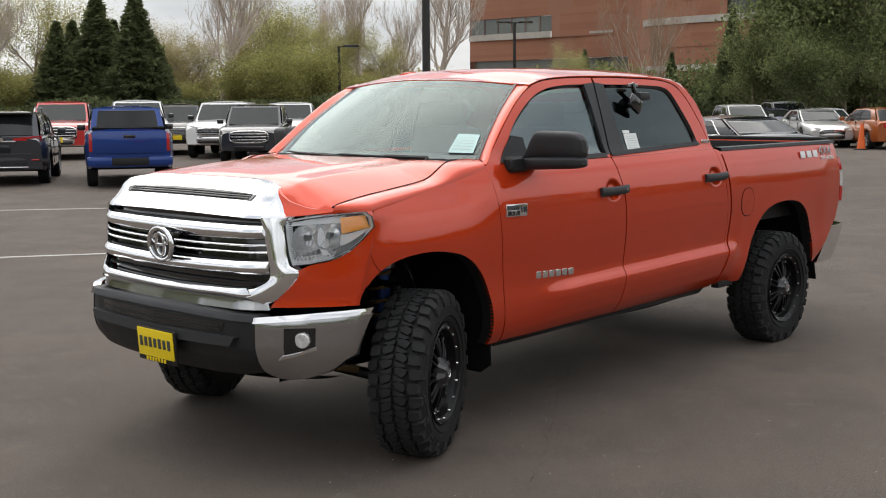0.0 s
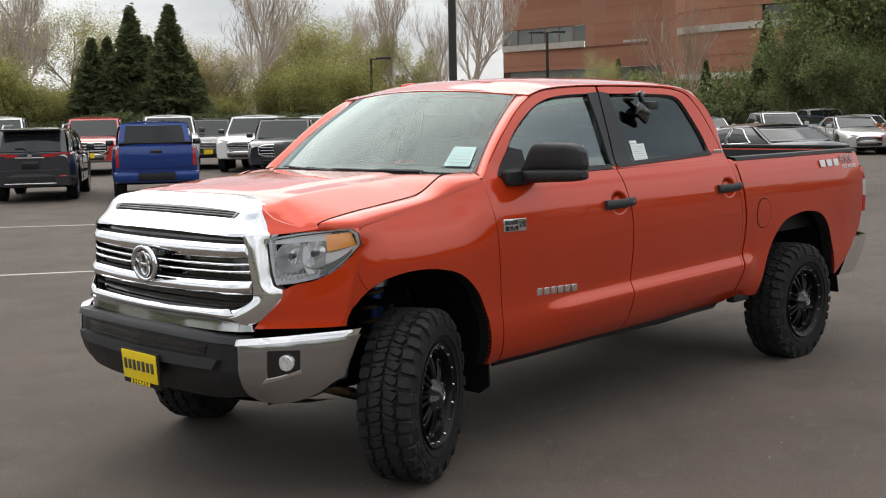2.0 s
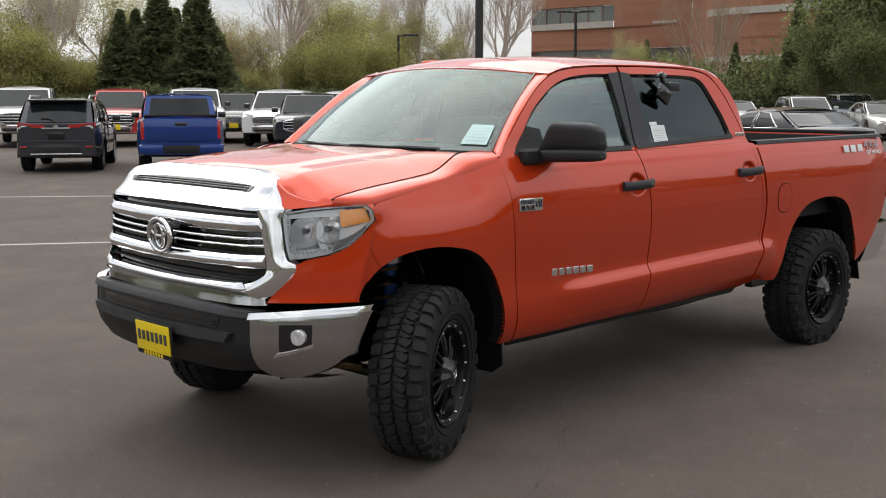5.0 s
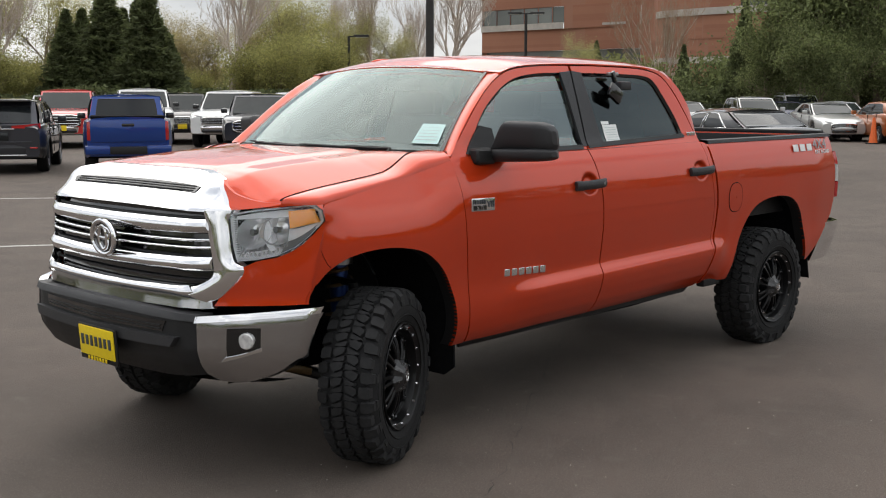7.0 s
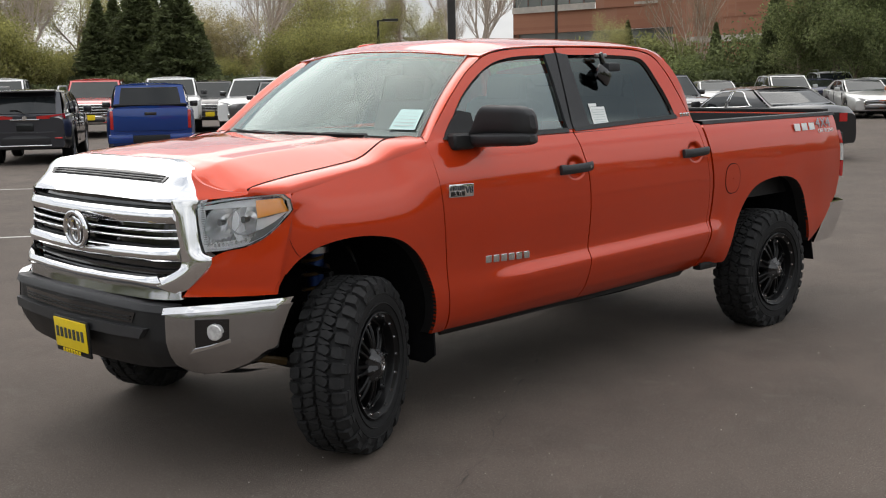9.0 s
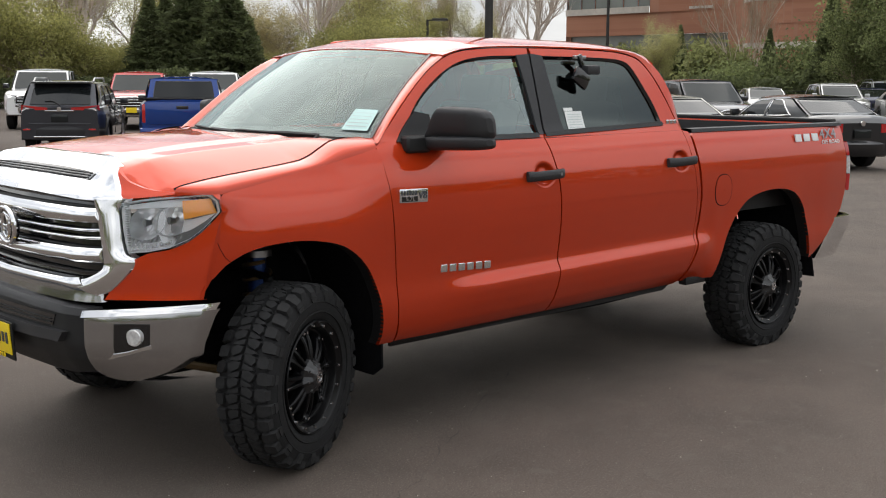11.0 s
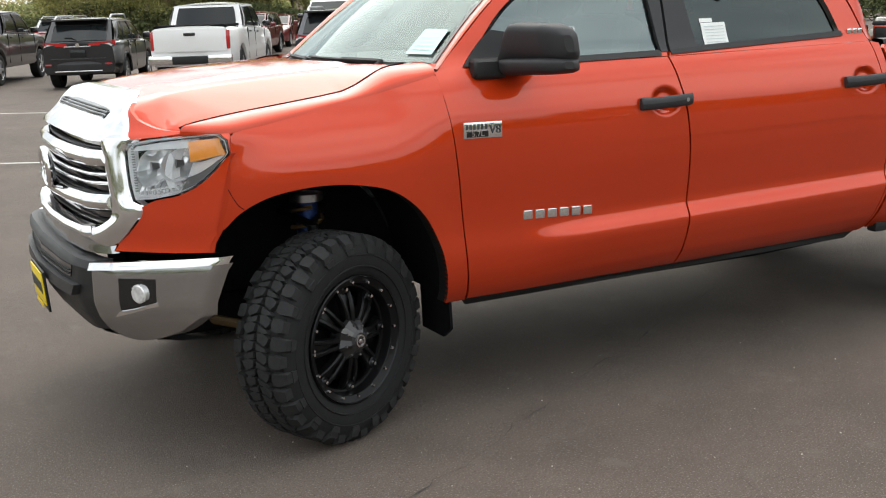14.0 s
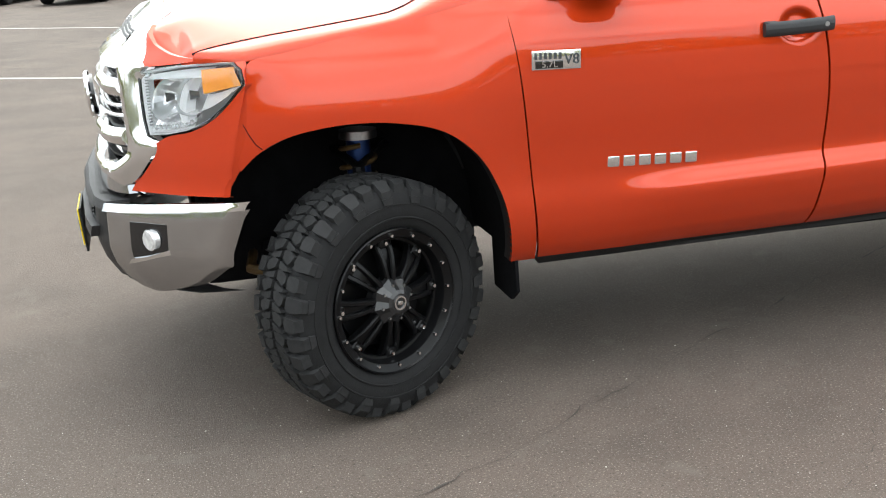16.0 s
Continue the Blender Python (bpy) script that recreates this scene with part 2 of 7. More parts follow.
INK = material("dark_ink", (0.05, 0.055, 0.06), rough=0.6, grain=0.1, grain_scale=60)
DECAL_WHITE = material("white_decal", (0.75, 0.75, 0.74), rough=0.4, grain=0.05, grain_scale=60)
DECAL_GREY = material("grey_decal", (0.3, 0.3, 0.31), rough=0.4, grain=0.05, grain_scale=60)
PRINT = material("faded_print", (0.50, 0.56, 0.55), rough=0.6, grain=0.1, grain_scale=60)
STEEL = material("bare_steel", (0.4, 0.4, 0.41), rough=0.35, metal=1.0, grain=0.2, grain_scale=60)
BLUE_COIL = material("blue_anodised_shock", (0.012, 0.035, 0.13), rough=0.4, metal=0.6, grain=0.1, grain_scale=60)
GOLD_COIL = material("tan_shock_body", (0.10, 0.06, 0.02), rough=0.5, metal=0.3, grain=0.1, grain_scale=60)


# ---------------------------------------------------------------- ground
def asphalt_material():
    """Worn asphalt: fine dark binder, paler stones, broad faded patches and a rough relief."""
    m = material("asphalt", (0.105, 0.083, 0.069), rough=0.86, grain=0.30, grain_scale=150.0, stain=0.24, stain_scale=0.45, bump=0.7, bump_scale=220.0, spec=0.35)
    n, l = m.node_tree.nodes, m.node_tree.links
    b = n["Principled BSDF"]
    tc = n["Texture Coordinate"]
    colour = b.inputs["Base Color"].links[0].from_socket
    for scale, detail, lo, hi, tint, amount in ((1.7, 6.0, .42, .70, (0.074, 0.060, 0.050), .75), (130.0, 1.5, .60, .68, (0.24, 0.205, 0.175), .8), (70.0, 2.0, .60, .68, (0.05, 0.042, 0.036), .65), (6.0, 8.0, .60, .72, (0.14, 0.12, 0.10), .5)):
        t = n.new("ShaderNodeTexNoise")
        t.inputs["Scale"].default_value, t.inputs["Detail"].default_value = scale, detail
        r = n.new("ShaderNodeMapRange")
        r.inputs["From Min"].default_value, r.inputs["From Max"].default_value, r.inputs["To Max"].default_value = lo, hi, amount
        x = n.new("ShaderNodeMix")
        x.data_type = "RGBA"
        x.inputs["B"].default_value = (*tint, 1)
        l.new(tc.outputs["Object"], t.inputs["Vector"])
        l.new(t.outputs["Fac"], r.inputs["Value"])
        l.new(r.outputs["Result"], x.inputs["Factor"])
        l.new(colour, x.inputs["A"])
        colour = x.outputs["Result"]
    l.new(colour, b.inputs["Base Color"])
    return m


ASPHALT = asphalt_material()
LINE_PAINT = material("worn_white_line", (0.50, 0.49, 0.46), rough=0.8, grain=0.3, grain_scale=40, stain=0.2, stain_scale=2)
CRACK = material("crack_filler", (0.052, 0.045, 0.039), rough=0.9, grain=0.2, grain_scale=60)

gb = bmesh.new()
edges_g = [-700, -300, -120, -60, -30, -15, -8, -4, 0, 4, 8, 15, 30, 45, 60, 90, 140, 300, 700]
gv = [[gb.verts.new((x, y, 0)) for x in edges_g] for y in edges_g]
for a, b in zip(gv, gv[1:]):
    for k in range(len(a) - 1):
        gb.faces.new((a[k], a[k + 1], b[k + 1], b[k]))
ground = thing("ground", "dark grey weathered asphalt of an open car park", "asphalt", kind="structure", mesh=done("ground", gb, ASPHALT, 0))


def strip_on_ground(pts, w, z=0.004):
    bm = bmesh.new()
    pts = [Vector((*p, z)) for p in pts]
    prev = None
    for i, p in enumerate(pts):
        d = (pts[min(i + 1, len(pts) - 1)] - pts[max(i - 1, 0)]).normalized()
        a = Vector((-d.y, d.x, 0))
        ww = w[i] if isinstance(w, list) else w
        cur = [bm.verts.new(p + a * ww / 2), bm.verts.new(p - a * ww / 2)]
        if prev:
            bm.faces.new((prev[0], prev[1], cur[1], cur[0]))
        prev = cur
    return facing(bm, lambda c: (0, 0, 1))


for k, (p, q) in enumerate((((14.0, 6.9), (-12.0, 27.5)), ((10.0, 2.9), (-9.0, 15.4)))):
    mid = [tuple(np.array(p) + (np.array(q) - np.array(p)) * u) for u in np.linspace(0, 1, 60)]
    thing("parking_line", "worn white painted line on the asphalt", "road marking", kind="structure", mesh=done("parking_line", strip_on_ground(mid, 0.085), LINE_PAINT, 0))

# a crack that runs out from under the pickup, and finer ones that branch off
rnd = random.Random(21)
for name, p, q, w0 in (("crack", (3.4, .62), (-2.3, -3.15), .0042), ("crack", (6.2, -1.2), (4.9, -4.6), .003), ("crack", (1.9, -1.1), (.4, -2.9), .0015), ("crack", (-1.2, -1.5), (-3.4, -.4), .0015), ("crack", (-1.9, 2.6), (-6.5, 4.2), .003)):
    n_c = 130
    d = np.array(q) - np.array(p)
    side = np.array([-d[1], d[0]]) / np.linalg.norm(d)
    wob, mid, wid = 0.0, [], []
    for k in range(n_c):
        wob = wob * .93 + rnd.gauss(0, .011)
        mid.append(tuple(np.array(p) + d * k / (n_c - 1) + side * wob))
        wid.append(w0 * rnd.uniform(.05, 1.6) * (1 if rnd.random() < .8 else 2.4) * (.25 + .75 * abs(math.sin(k * .23))))
    thing(name, "thin dark crack in the worn asphalt", "crack", kind="structure", mesh=done(name, strip_on_ground(mid, wid), CRACK, 0))
GRIT = material("pale_grit", (0.30, 0.28, 0.25), rough=0.9, per_island=0.5, grain=0.1, grain_scale=100)
gv_, gf_ = [], []
for k in range(1500):
    x, y, r = rnd.uniform(-4, 6), rnd.uniform(-4.6, -.6), .0018 + .0035 * rnd.random() ** 3
    a = rnd.uniform(0, 6.28)
    i0 = len(gv_)
    gv_ += [(x + r * math.cos(a + t) * rnd.uniform(.7, 1.3), y + r * math.sin(a + t) * rnd.uniform(.7, 1.3), 0) for t in (0, 1.57, 3.14, 4.71)] + [(x, y, r * .9)]
    gf_ += [(i0, i0 + 1, i0 + 4), (i0 + 1, i0 + 2, i0 + 4), (i0 + 2, i0 + 3, i0 + 4), (i0 + 3, i0, i0 + 4)]
me = bpy.data.meshes.new("loose_grit")
me.from_pydata(gv_, [], gf_)
me.materials.append(GRIT)
thing("loose_grit", "scattered pale grit lying on the asphalt", "grit", kind="stuff", mesh=me)


# ---------------------------------------------------------------- the orange pickup
# x runs from nose to tail with 0 at the front axle, y = 0 is the middle, the driver's side is -y
WIDE = [(.46, .885), (.50, .925), (.55, .958), (.62, .978), (.70, .985), (.80, .981), (.9, .985), (1.0, .992), (1.1, .996), (1.2, .995), (1.27, .99), (1.32, .978), (1.38, .962), (1.43, .94), (1.47, .915), (1.50, .895), (1.6, .862), (1.75, .81), (1.9, .755), (1.95, .73), (2.0, .70)]
LEDGE = [(.46, .885), (.50, .93), (.55, .965), (.62, .990), (.68, 1.003), (.715, 1.004), (.74, .990), (.765, .974), (.80, .972), (.9, .982), (1.0, .992), (1.1, .996), (2.0, .99)]
PN = [(0, 0), (.3, .008), (.56, .035), (.65, .07), (.75, .16), (.85, .26), (.93, .36), (.985, .44), (1.02, .52)]
QN = [(.80, -.96), (.88, -.945), (.95, -.943), (1.1, -.926), (1.22, -.91), (1.268, -.90), (1.30, -.86), (1.34, -.80), (1.385, -.742), (1.42, -.698), (1.45, -.65)]
PB = [(0, 0), (.4, .02), (.6, .045), (.69, .08), (.8, .15), (.868, .235), (.95, .37), (1.0, .48), (1.03, .56)]
QB = [(.46, -.88), (.52, -.95), (.60, -1.0), (.66, -1.015), (.78, -1.01), (.82, -.995), (.84, -.975), (.87, -.95)]


def tab(t, lo=None, hi=None, n=240):
    """A table smoothed into an even one."""
    xs = np.linspace(t[0][0], t[-1][0], n)
    ys = np.interp(xs, [a for a, _ in t], [b for _, b in t])
    k = np.hanning(15)
    k /= k.sum()
    pad = np.r_[2 * ys[0] - ys[7:0:-1], ys, 2 * ys[-1] - ys[-2:-9:-1]]
    return list(zip(xs, np.convolve(pad, k, "valid")))


WIDE, PN, PB, QN = tab(WIDE), tab(PN), tab(PB), tab(QN)
LEDGE = tab(LEDGE, n=500)
ARCH_F = [(-.56, .80), (-.535, .86), (-.490, .93), (-.42, .99), (-.31, 1.036), (-.14, 1.056), (.03, 1.046), (.19, 1.004), (.31, .910), (.38, .79), (.415, .67), (.434, .50)]
ARCH_R = [(3.13, .535), (3.15, .62), (3.21, .76), (3.30, .90), (3.42, 1.00), (3.58, 1.045), (3.80, 1.055), (3.98, 1.02), (4.10, .93), (4.17, .80), (4.22, .66), (4.27, .545)]


def arch_gap(x, z):
    best = 9.0
    for a in (ARCH_F, ARCH_R):
        for (x0, z0), (x1, z1) in zip(a, a[1:]):
            dx, dz = x1 - x0, z1 - z0
            u = min(max(((x - x0) * dx + (z - z0) * dz) / (dx * dx + dz * dz), 0), 1)
            best = min(best, math.hypot(x - x0 - u * dx, z - z0 - u * dz))
    return best


HANDLES = ((1.515, 1.263), (2.715, 1.283))


def handle_dip(x, z):
    """The finger recess pressed into the door behind each handle."""
    d = 0.0
    for hx, hz in HANDLES:
        r = math.hypot((x - hx - .005) / .080, (z - hz - .002) / .066)
        d = max(d, .022 * (1 - smooth(.55, 1.0, r)))
    return d


def side_y(x, z):
    e = smooth(.74, 1.14, x) * (1 - smooth(2.95, 3.12, x))
    w = pw(z, WIDE)
    if e and z < 1.1:
        w = lerp(w, pw(z - .012 - .02 * (x - .9), LEDGE), e)
    if z < 1.3 and (x < .6 or x > 2.9):
        w += .006 * math.exp(-(arch_gap(x, z) / .085) ** 2)
    # the fender swells out over the wheel arch
    if x < .55:
        w -= .038 * smooth(1.10, 1.36, z) * smooth(-.62, -.30, x) * smooth(.52, .15, x)
        w += .010 * math.exp(-((z - 1.27) / .05) ** 2) * smooth(-.25, -.44, x)
    if 1.19 < z < 1.36:
        w -= handle_dip(x, z)
    w -= .025 * smooth(-.28, -.60, x) + .02 * smooth(4.35, 4.8, x) * (1 if z > .6 else 0)
    return w


def S(x, z, out=0.0):
    return Vector((x, -(side_y(x, z) + out), z))


def nose_x(y, z):
    """How far forward the nose reaches: swept back to the sides, less so at the corners of the hood's cap."""
    return pw(abs(y), PN) + pw(z, QN) - .042 * smooth(1.29, 1.38, z) * smooth(.42, .61, abs(y))


def F(y, z, out=0.0):
    return Vector((nose_x(y, z) - out, y, z))


def FB(y, z, out=0.0):
    return Vector((pw(abs(y), PB) + pw(z, QB) - out, y, z))


INSIDE = lambda c: (0, 1 if c.y < 0 else -1, 0)
BACK = lambda c: (1, 0, 0)
truck = thing("pickup_truck", "lifted orange crew cab pickup, chrome grille, black off-road wheels", "pickup truck", pose(0, 0, -.02))


def both(name, rows, mat, label="", thick=0.02, inward=INSIDE, out=None):
    """A panel on the driver's side and its mirror image as two parts."""
    for s in (1, -1):
        bm = sheet([[(p[0], p[1] * s, p[2]) for p in row] for row in rows], thick, (lambda c: Vector((inward(c)[0], inward(c)[1], inward(c)[2]))))
        facing(bm, out or (lambda c: (0, c.y, 0)))
        part(name, bm, mat, truck, label)


# front fender, doors, bed side
fender_rim = ARCH_F[2:]
hood_edge = [(-.63, 1.278), (-.59, 1.300), (-.525, 1.312), (-.435, 1.325), (-.335, 1.337), (-.233, 1.347), (-.13, 1.358), (-.03, 1.369), (.06, 1.381), (.12, 1.400), (.16, 1.419), (.205, 1.441), (.25, 1.459), (.30, 1.468), (.42, 1.476)]
fend_out = [(-.497, .957), (-.472, 1.02), (-.455, 1.10), (-.445, 1.20), (-.44, 1.275), (-.30, 1.30), (-.1, 1.335), (.15, 1.378), (.30, 1.41), (.425, 1.44), (.44, 1.35), (.462, 1.2), (.478, 1.05), (.492, .9), (.505, .75), (.515, .62), (.525, .50)]
both("front_fender", between(fender_rim, fend_out, 70, 14, S), ORANGE)
HOOD_W = [(-.80, .866), (-.60, .866), (-.45, .850), (-.2, .832), (.1, .815), (.2, .80), (.3, .775), (.5, .76)]
# the fender's top, rolled in to the hood's edge
rows = []
for v in np.linspace(0, 1, 12):
    row = []
    for (x, z) in curve_at([(-.60, 1.283), (-.52, 1.284), (-.44, 1.284), (-.30, 1.30), (-.1, 1.335), (.15, 1.378), (.30, 1.41), (.425, 1.44)], 40):
        zi = pw(x, hood_edge) + .012
        yo, yi = side_y(x, z), pw(x, HOOD_W) + .008
        if x < -.44:
            yo, z = pw(x, [(-.60, .871), (-.53, .927), (-.46, .966), (-.44, side_y(-.44, 1.283))]), 1.284
        row.append(Vector((x, -lerp(yo, yi, 1 - math.cos(v * math.pi / 2)), z - .004 * (v == 0) + (zi - z) * math.sin(v * math.pi / 2) ** .8)))
    rows.append(row)
both("fender_top", rows, ORANGE, thick=0, out=lambda c: (0, c.y * .3, 1))
# front fender corner ahead of the arch, under and behind the headlight
corner = between([(.695, .846), (.75, .846), (.82, .846), (.90, .846), (.968, .848)], [(.765, 1.003), (.82, 1.040), (.88, 1.058), (.93, 1.094), (.966, 1.148), (.994, 1.212)], 36, 12, lambda y, z: F(-y, z))
rows = []
for z in np.linspace(1.205, 1.283, 8):
    a = F(-pw(z, [(.848, .968), (1.212, .994), (1.262, .985), (1.283, .962)]), z)
    b = S(pw(z, [(.80, -.56), (.88, -.545), (.957, -.497), (1.02, -.472), (1.10, -.455), (1.20, -.445), (1.283, -.44)]), z)
    rows.append([a.lerp(b, u) + Vector((0, -.004 * math.sin(u * math.pi), 0)) for u in np.linspace(0, 1, 5)])
both("fender_front_edge", rows, ORANGE, thick=0)
for k, row in enumerate(corner):
    p = row[-1]
    b = S(pw(p.z, [(.80, -.56), (.88, -.545), (.957, -.497), (1.02, -.472), (1.10, -.455), (1.20, -.445), (1.283, -.44)]), p.z)
    c = Vector((lerp(p.x, b.x, .45), lerp(p.y, b.y, .85), p.z))
    row += [p.lerp(c, u).lerp(c.lerp(b, u), u) for u in (.2, .4, .6, .8, 1.0)]
both("fascia_corner", corner, ORANGE, inward=lambda c: (1, 0, 0), out=lambda c: (-1, c.y, 0))

FDOOR_F = [(.425, 1.452), (.442, 1.35), (.466, 1.2), (.484, 1.05), (.498, .9), (.511, .75), (.523, .62), (.535, .505)]
FDOOR_R = [(1.575, 1.452), (1.60, 1.35), (1.632, 1.2), (1.648, 1.05), (1.65, .9), (1.64, .75), (1.63, .62), (1.622, .505)]
both("front_door", between(FDOOR_F, FDOOR_R, 100, 96, S), ORANGE)
RDOOR_F = [(x + .009, z) for x, z in FDOOR_R]
RDOOR_R = [(2.80, 1.462), (2.82, 1.35), (2.855, 1.2), (2.885, 1.05), (2.89, .9), (2.865, .75), (2.83, .62), (2.80, .52)]
both("rear_door", between(RDOOR_F, RDOOR_R, 100, 96, S), ORANGE)
both("cab_corner", between([(x + .009, z) for x, z in RDOOR_R], [(2.862, 1.452), (2.872, 1.36), (2.902, 1.2), (2.926, 1.05), (2.924, .9), (2.895, .76), (2.857, .64), (2.826, .535)], 40, 5, lambda x, z: S(x, z, -.003)), ORANGE)
both("rocker_panel", between([(.53, .497), (1.2, .500), (2.0, .507), (2.80, .512)], [(.56, .462), (1.2, .465), (2.0, .472), (2.74, .48)], 30, 4, lambda x, z: S(x, z, -.02)), BLACK_PLASTIC)

BED_OUT = [(2.84, .535), (2.872, .64), (2.91, .76), (2.940, .9), (2.942, 1.05), (2.918, 1.2), (2.888, 1.36), (2.878, 1.445), (3.3, 1.447), (3.9, 1.45), (4.4, 1.452), (4.68, 1.45), (4.665, 1.34), (4.69, 1.20), (4.695, 1.05), (4.695, .98), (4.66, .86), (4.55, .76), (4.42, .65), (4.285, .545)]
bed_outer = path_at(BED_OUT, 110)
bed_inner = curve_at(ARCH_R, 110)
bed_rows = []
for v in np.linspace(0, 1, 18):
    bed_rows.append([S(*(np.array(p) + (np.array(q) - np.array(p)) * v)) for p, q in zip(bed_inner, bed_outer)])
both("bed_side", bed_rows, ORANGE)
both("bed_front_toe", between([(2.845, .53), (2.88, .62), (2.92, .70)], [(3.12, .53), (3.14, .60), (3.17, .68)], 6, 4, S), ORANGE)

# wheel arch lips: a rolled edge turning in
for rim in (ARCH_F[3:], ARCH_R):
    pts = curve_at(rim, 60)
    both("arch_lip", [[S(x, z) for x, z in pts], [S(x, z, -.03) for x, z in pts], [S(x, z, -.08) for x, z in pts]], BLACK_PLASTIC, thick=0)

# inner shell: bodywork behind the shut lines and within the wheel arches, its near-black standing in for the shade
# there
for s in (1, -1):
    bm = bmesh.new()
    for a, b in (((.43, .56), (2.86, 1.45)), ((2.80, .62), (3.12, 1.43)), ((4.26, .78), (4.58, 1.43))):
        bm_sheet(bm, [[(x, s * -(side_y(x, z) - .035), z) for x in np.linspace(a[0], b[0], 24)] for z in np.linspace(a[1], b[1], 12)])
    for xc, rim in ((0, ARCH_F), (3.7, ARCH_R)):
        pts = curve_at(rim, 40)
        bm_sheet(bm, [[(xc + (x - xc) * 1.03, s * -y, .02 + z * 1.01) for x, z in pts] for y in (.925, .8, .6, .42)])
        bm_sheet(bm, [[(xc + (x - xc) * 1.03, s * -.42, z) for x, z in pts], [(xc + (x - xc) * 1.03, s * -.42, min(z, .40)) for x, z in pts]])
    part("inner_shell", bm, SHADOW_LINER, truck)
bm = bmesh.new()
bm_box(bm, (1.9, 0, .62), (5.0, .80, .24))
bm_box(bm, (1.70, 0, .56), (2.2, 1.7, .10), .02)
# panels added behind the bumper, near-black like the shade in the arch
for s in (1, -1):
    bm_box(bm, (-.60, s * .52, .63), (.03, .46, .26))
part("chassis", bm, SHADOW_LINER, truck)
for s in (1, -1):
    bm = bm_tube(bmesh.new(), [(.62, s * .80, .48), (1.4, s * .80, .475), (2.2, s * .80, .475), (2.62, s * .80, .485), (2.70, s * .78, .50)], [.02, .026, .03, .026, .02], 10)
    part("frame_rail", bm, SHADOW_LINER, truck)
# cab and bed interior floor and walls
part("cab_floor", box((1.74, 0, .72), (2.05, 1.72, .05)), CABIN, truck)

# ---- hood
def cowl_x(y):
    return .455 - .225 * (1 - min(abs(y) / .84, 1) ** 2)


def hood_z(x, y):
    zc = pw(x, [(-.75, 1.408), (-.695, 1.426), (-.6, 1.441), (-.5, 1.451), (-.3, 1.465), (-.1, 1.475), (.1, 1.481), (.3, 1.484), (.6, 1.492)])
    ze = pw(x, hood_edge) + .01
    a = abs(y) / pw(x, HOOD_W)
    # a crown, a soft crease four fifths of the way out, then the flank down to the shut line
    z = zc - (zc - ze) * (.20 * (a / .73) ** 2.2 if a < .73 else .20 + .80 * ((a - .73) / .27) ** 1.1)
    z += .010 * smooth(.62, .50, a) * smooth(-.7, -.2, x)
    return z


HOOD_FRONT = [(0, 1.427), (.3, 1.427), (.40, 1.424), (.50, 1.413), (.585, 1.398), (.617, 1.389), (.655, 1.358), (.70, 1.328), (.78, 1.300), (.866, 1.290)]
rows = []
for u in np.linspace(0, 1, 60):
    row = []
    for v in np.linspace(-1, 1, 201):
        y0 = v * .866
        zf = pw(abs(y0), HOOD_FRONT)
        xf = nose_x(y0, zf) + .016
        xr = cowl_x(v * .79) - .065 - .05 * smooth(.85, 1.0, abs(v))
        x = lerp(xf, xr, u ** 1.25)
        y = v * pw(x, HOOD_W)
        row.append((x, y, hood_z(x, y) + (zf - .007 - hood_z(xf, y0)) * (1 - min(u / .30, 1)) ** 2))
    rows.append(row)
part("hood", facing(sheet(rows, .02, lambda c: (0, 0, -1)), lambda c: (0, 0, 1)), ORANGE, truck)
# dark bar laid along the shut line to draw the shade of its gap
for s in (1, -1):
    pts = [(x, s * (pw(x, HOOD_W) + .004), pw(x, hood_edge) + .0105) for x in np.linspace(-.60, .36, 30)]
    part("hood_seal", bm_tube(bmesh.new(), pts, .0055, 6), SHADOW_LINER, truck)
# cowl, dark, between hood and windscreen
rows = [[(cowl_x(y) + dx, y, 1.490 + dz - .014 * (abs(y) / .84) ** 2) for y in np.linspace(-.82, .82, 29)] for dx, dz in ((-.12, -.055), (-.06, -.035), (0, -.014), (.035, .004))]
part("cowl", facing(sheet(rows), lambda c: (0, 0, 1)), BLACK_PLASTIC, truck)
for y0, y1 in ((-.58, .02), (.02, .60)):
    bm = bmesh.new()
    pts = [(cowl_x(y) + .006 + .012 * k, y, 1.487 + .012 * k) for k, y in zip(np.linspace(.1, 1, 8), np.linspace(y0, y1, 8))]
    bm_tube(bm, pts, [.007] * 7 + [.004], 6)
    bm_tube(bm, [(cowl_x(y0) - .03, y0 - .02, 1.468), pts[0], pts[3]], .012, 6)
    part("wiper", bm, BLACK_PLASTIC, truck)

# ---- windscreen, roof, pillars
def screen_point(v, u):
    """v across -1..1, u from cowl to roof."""
    yb, yt = v * .84, v * .672
    xb, xt = cowl_x(yb) + .02, 1.005 - .10 * (1 - v * v)
    zb, zt = 1.492 - .012 * v * v, 1.889 + .036 * (1 - v * v)
    b = math.sin(u * math.pi) * .018
    return Vector((lerp(xb, xt, u) - b, lerp(yb, yt, u), lerp(zb, zt, u) + b * .8))


part("windscreen", facing(sheet([[screen_point(v, u) for v in np.linspace(-1, 1, 25)] for u in np.linspace(0, 1, 10)]), lambda c: (-1, 0, 1)), GLASS, truck).visible_shadow = False
for s in (1, -1):
    bm = sheet([[screen_point(s * v, u) + Vector((-.004, 0, .004)) for v in (.982, 1.0)] for u in np.linspace(0, 1, 10)])
    part("screen_edge", facing(bm, lambda c: (-1, 0, 1)), GLOSS_BLACK, truck)

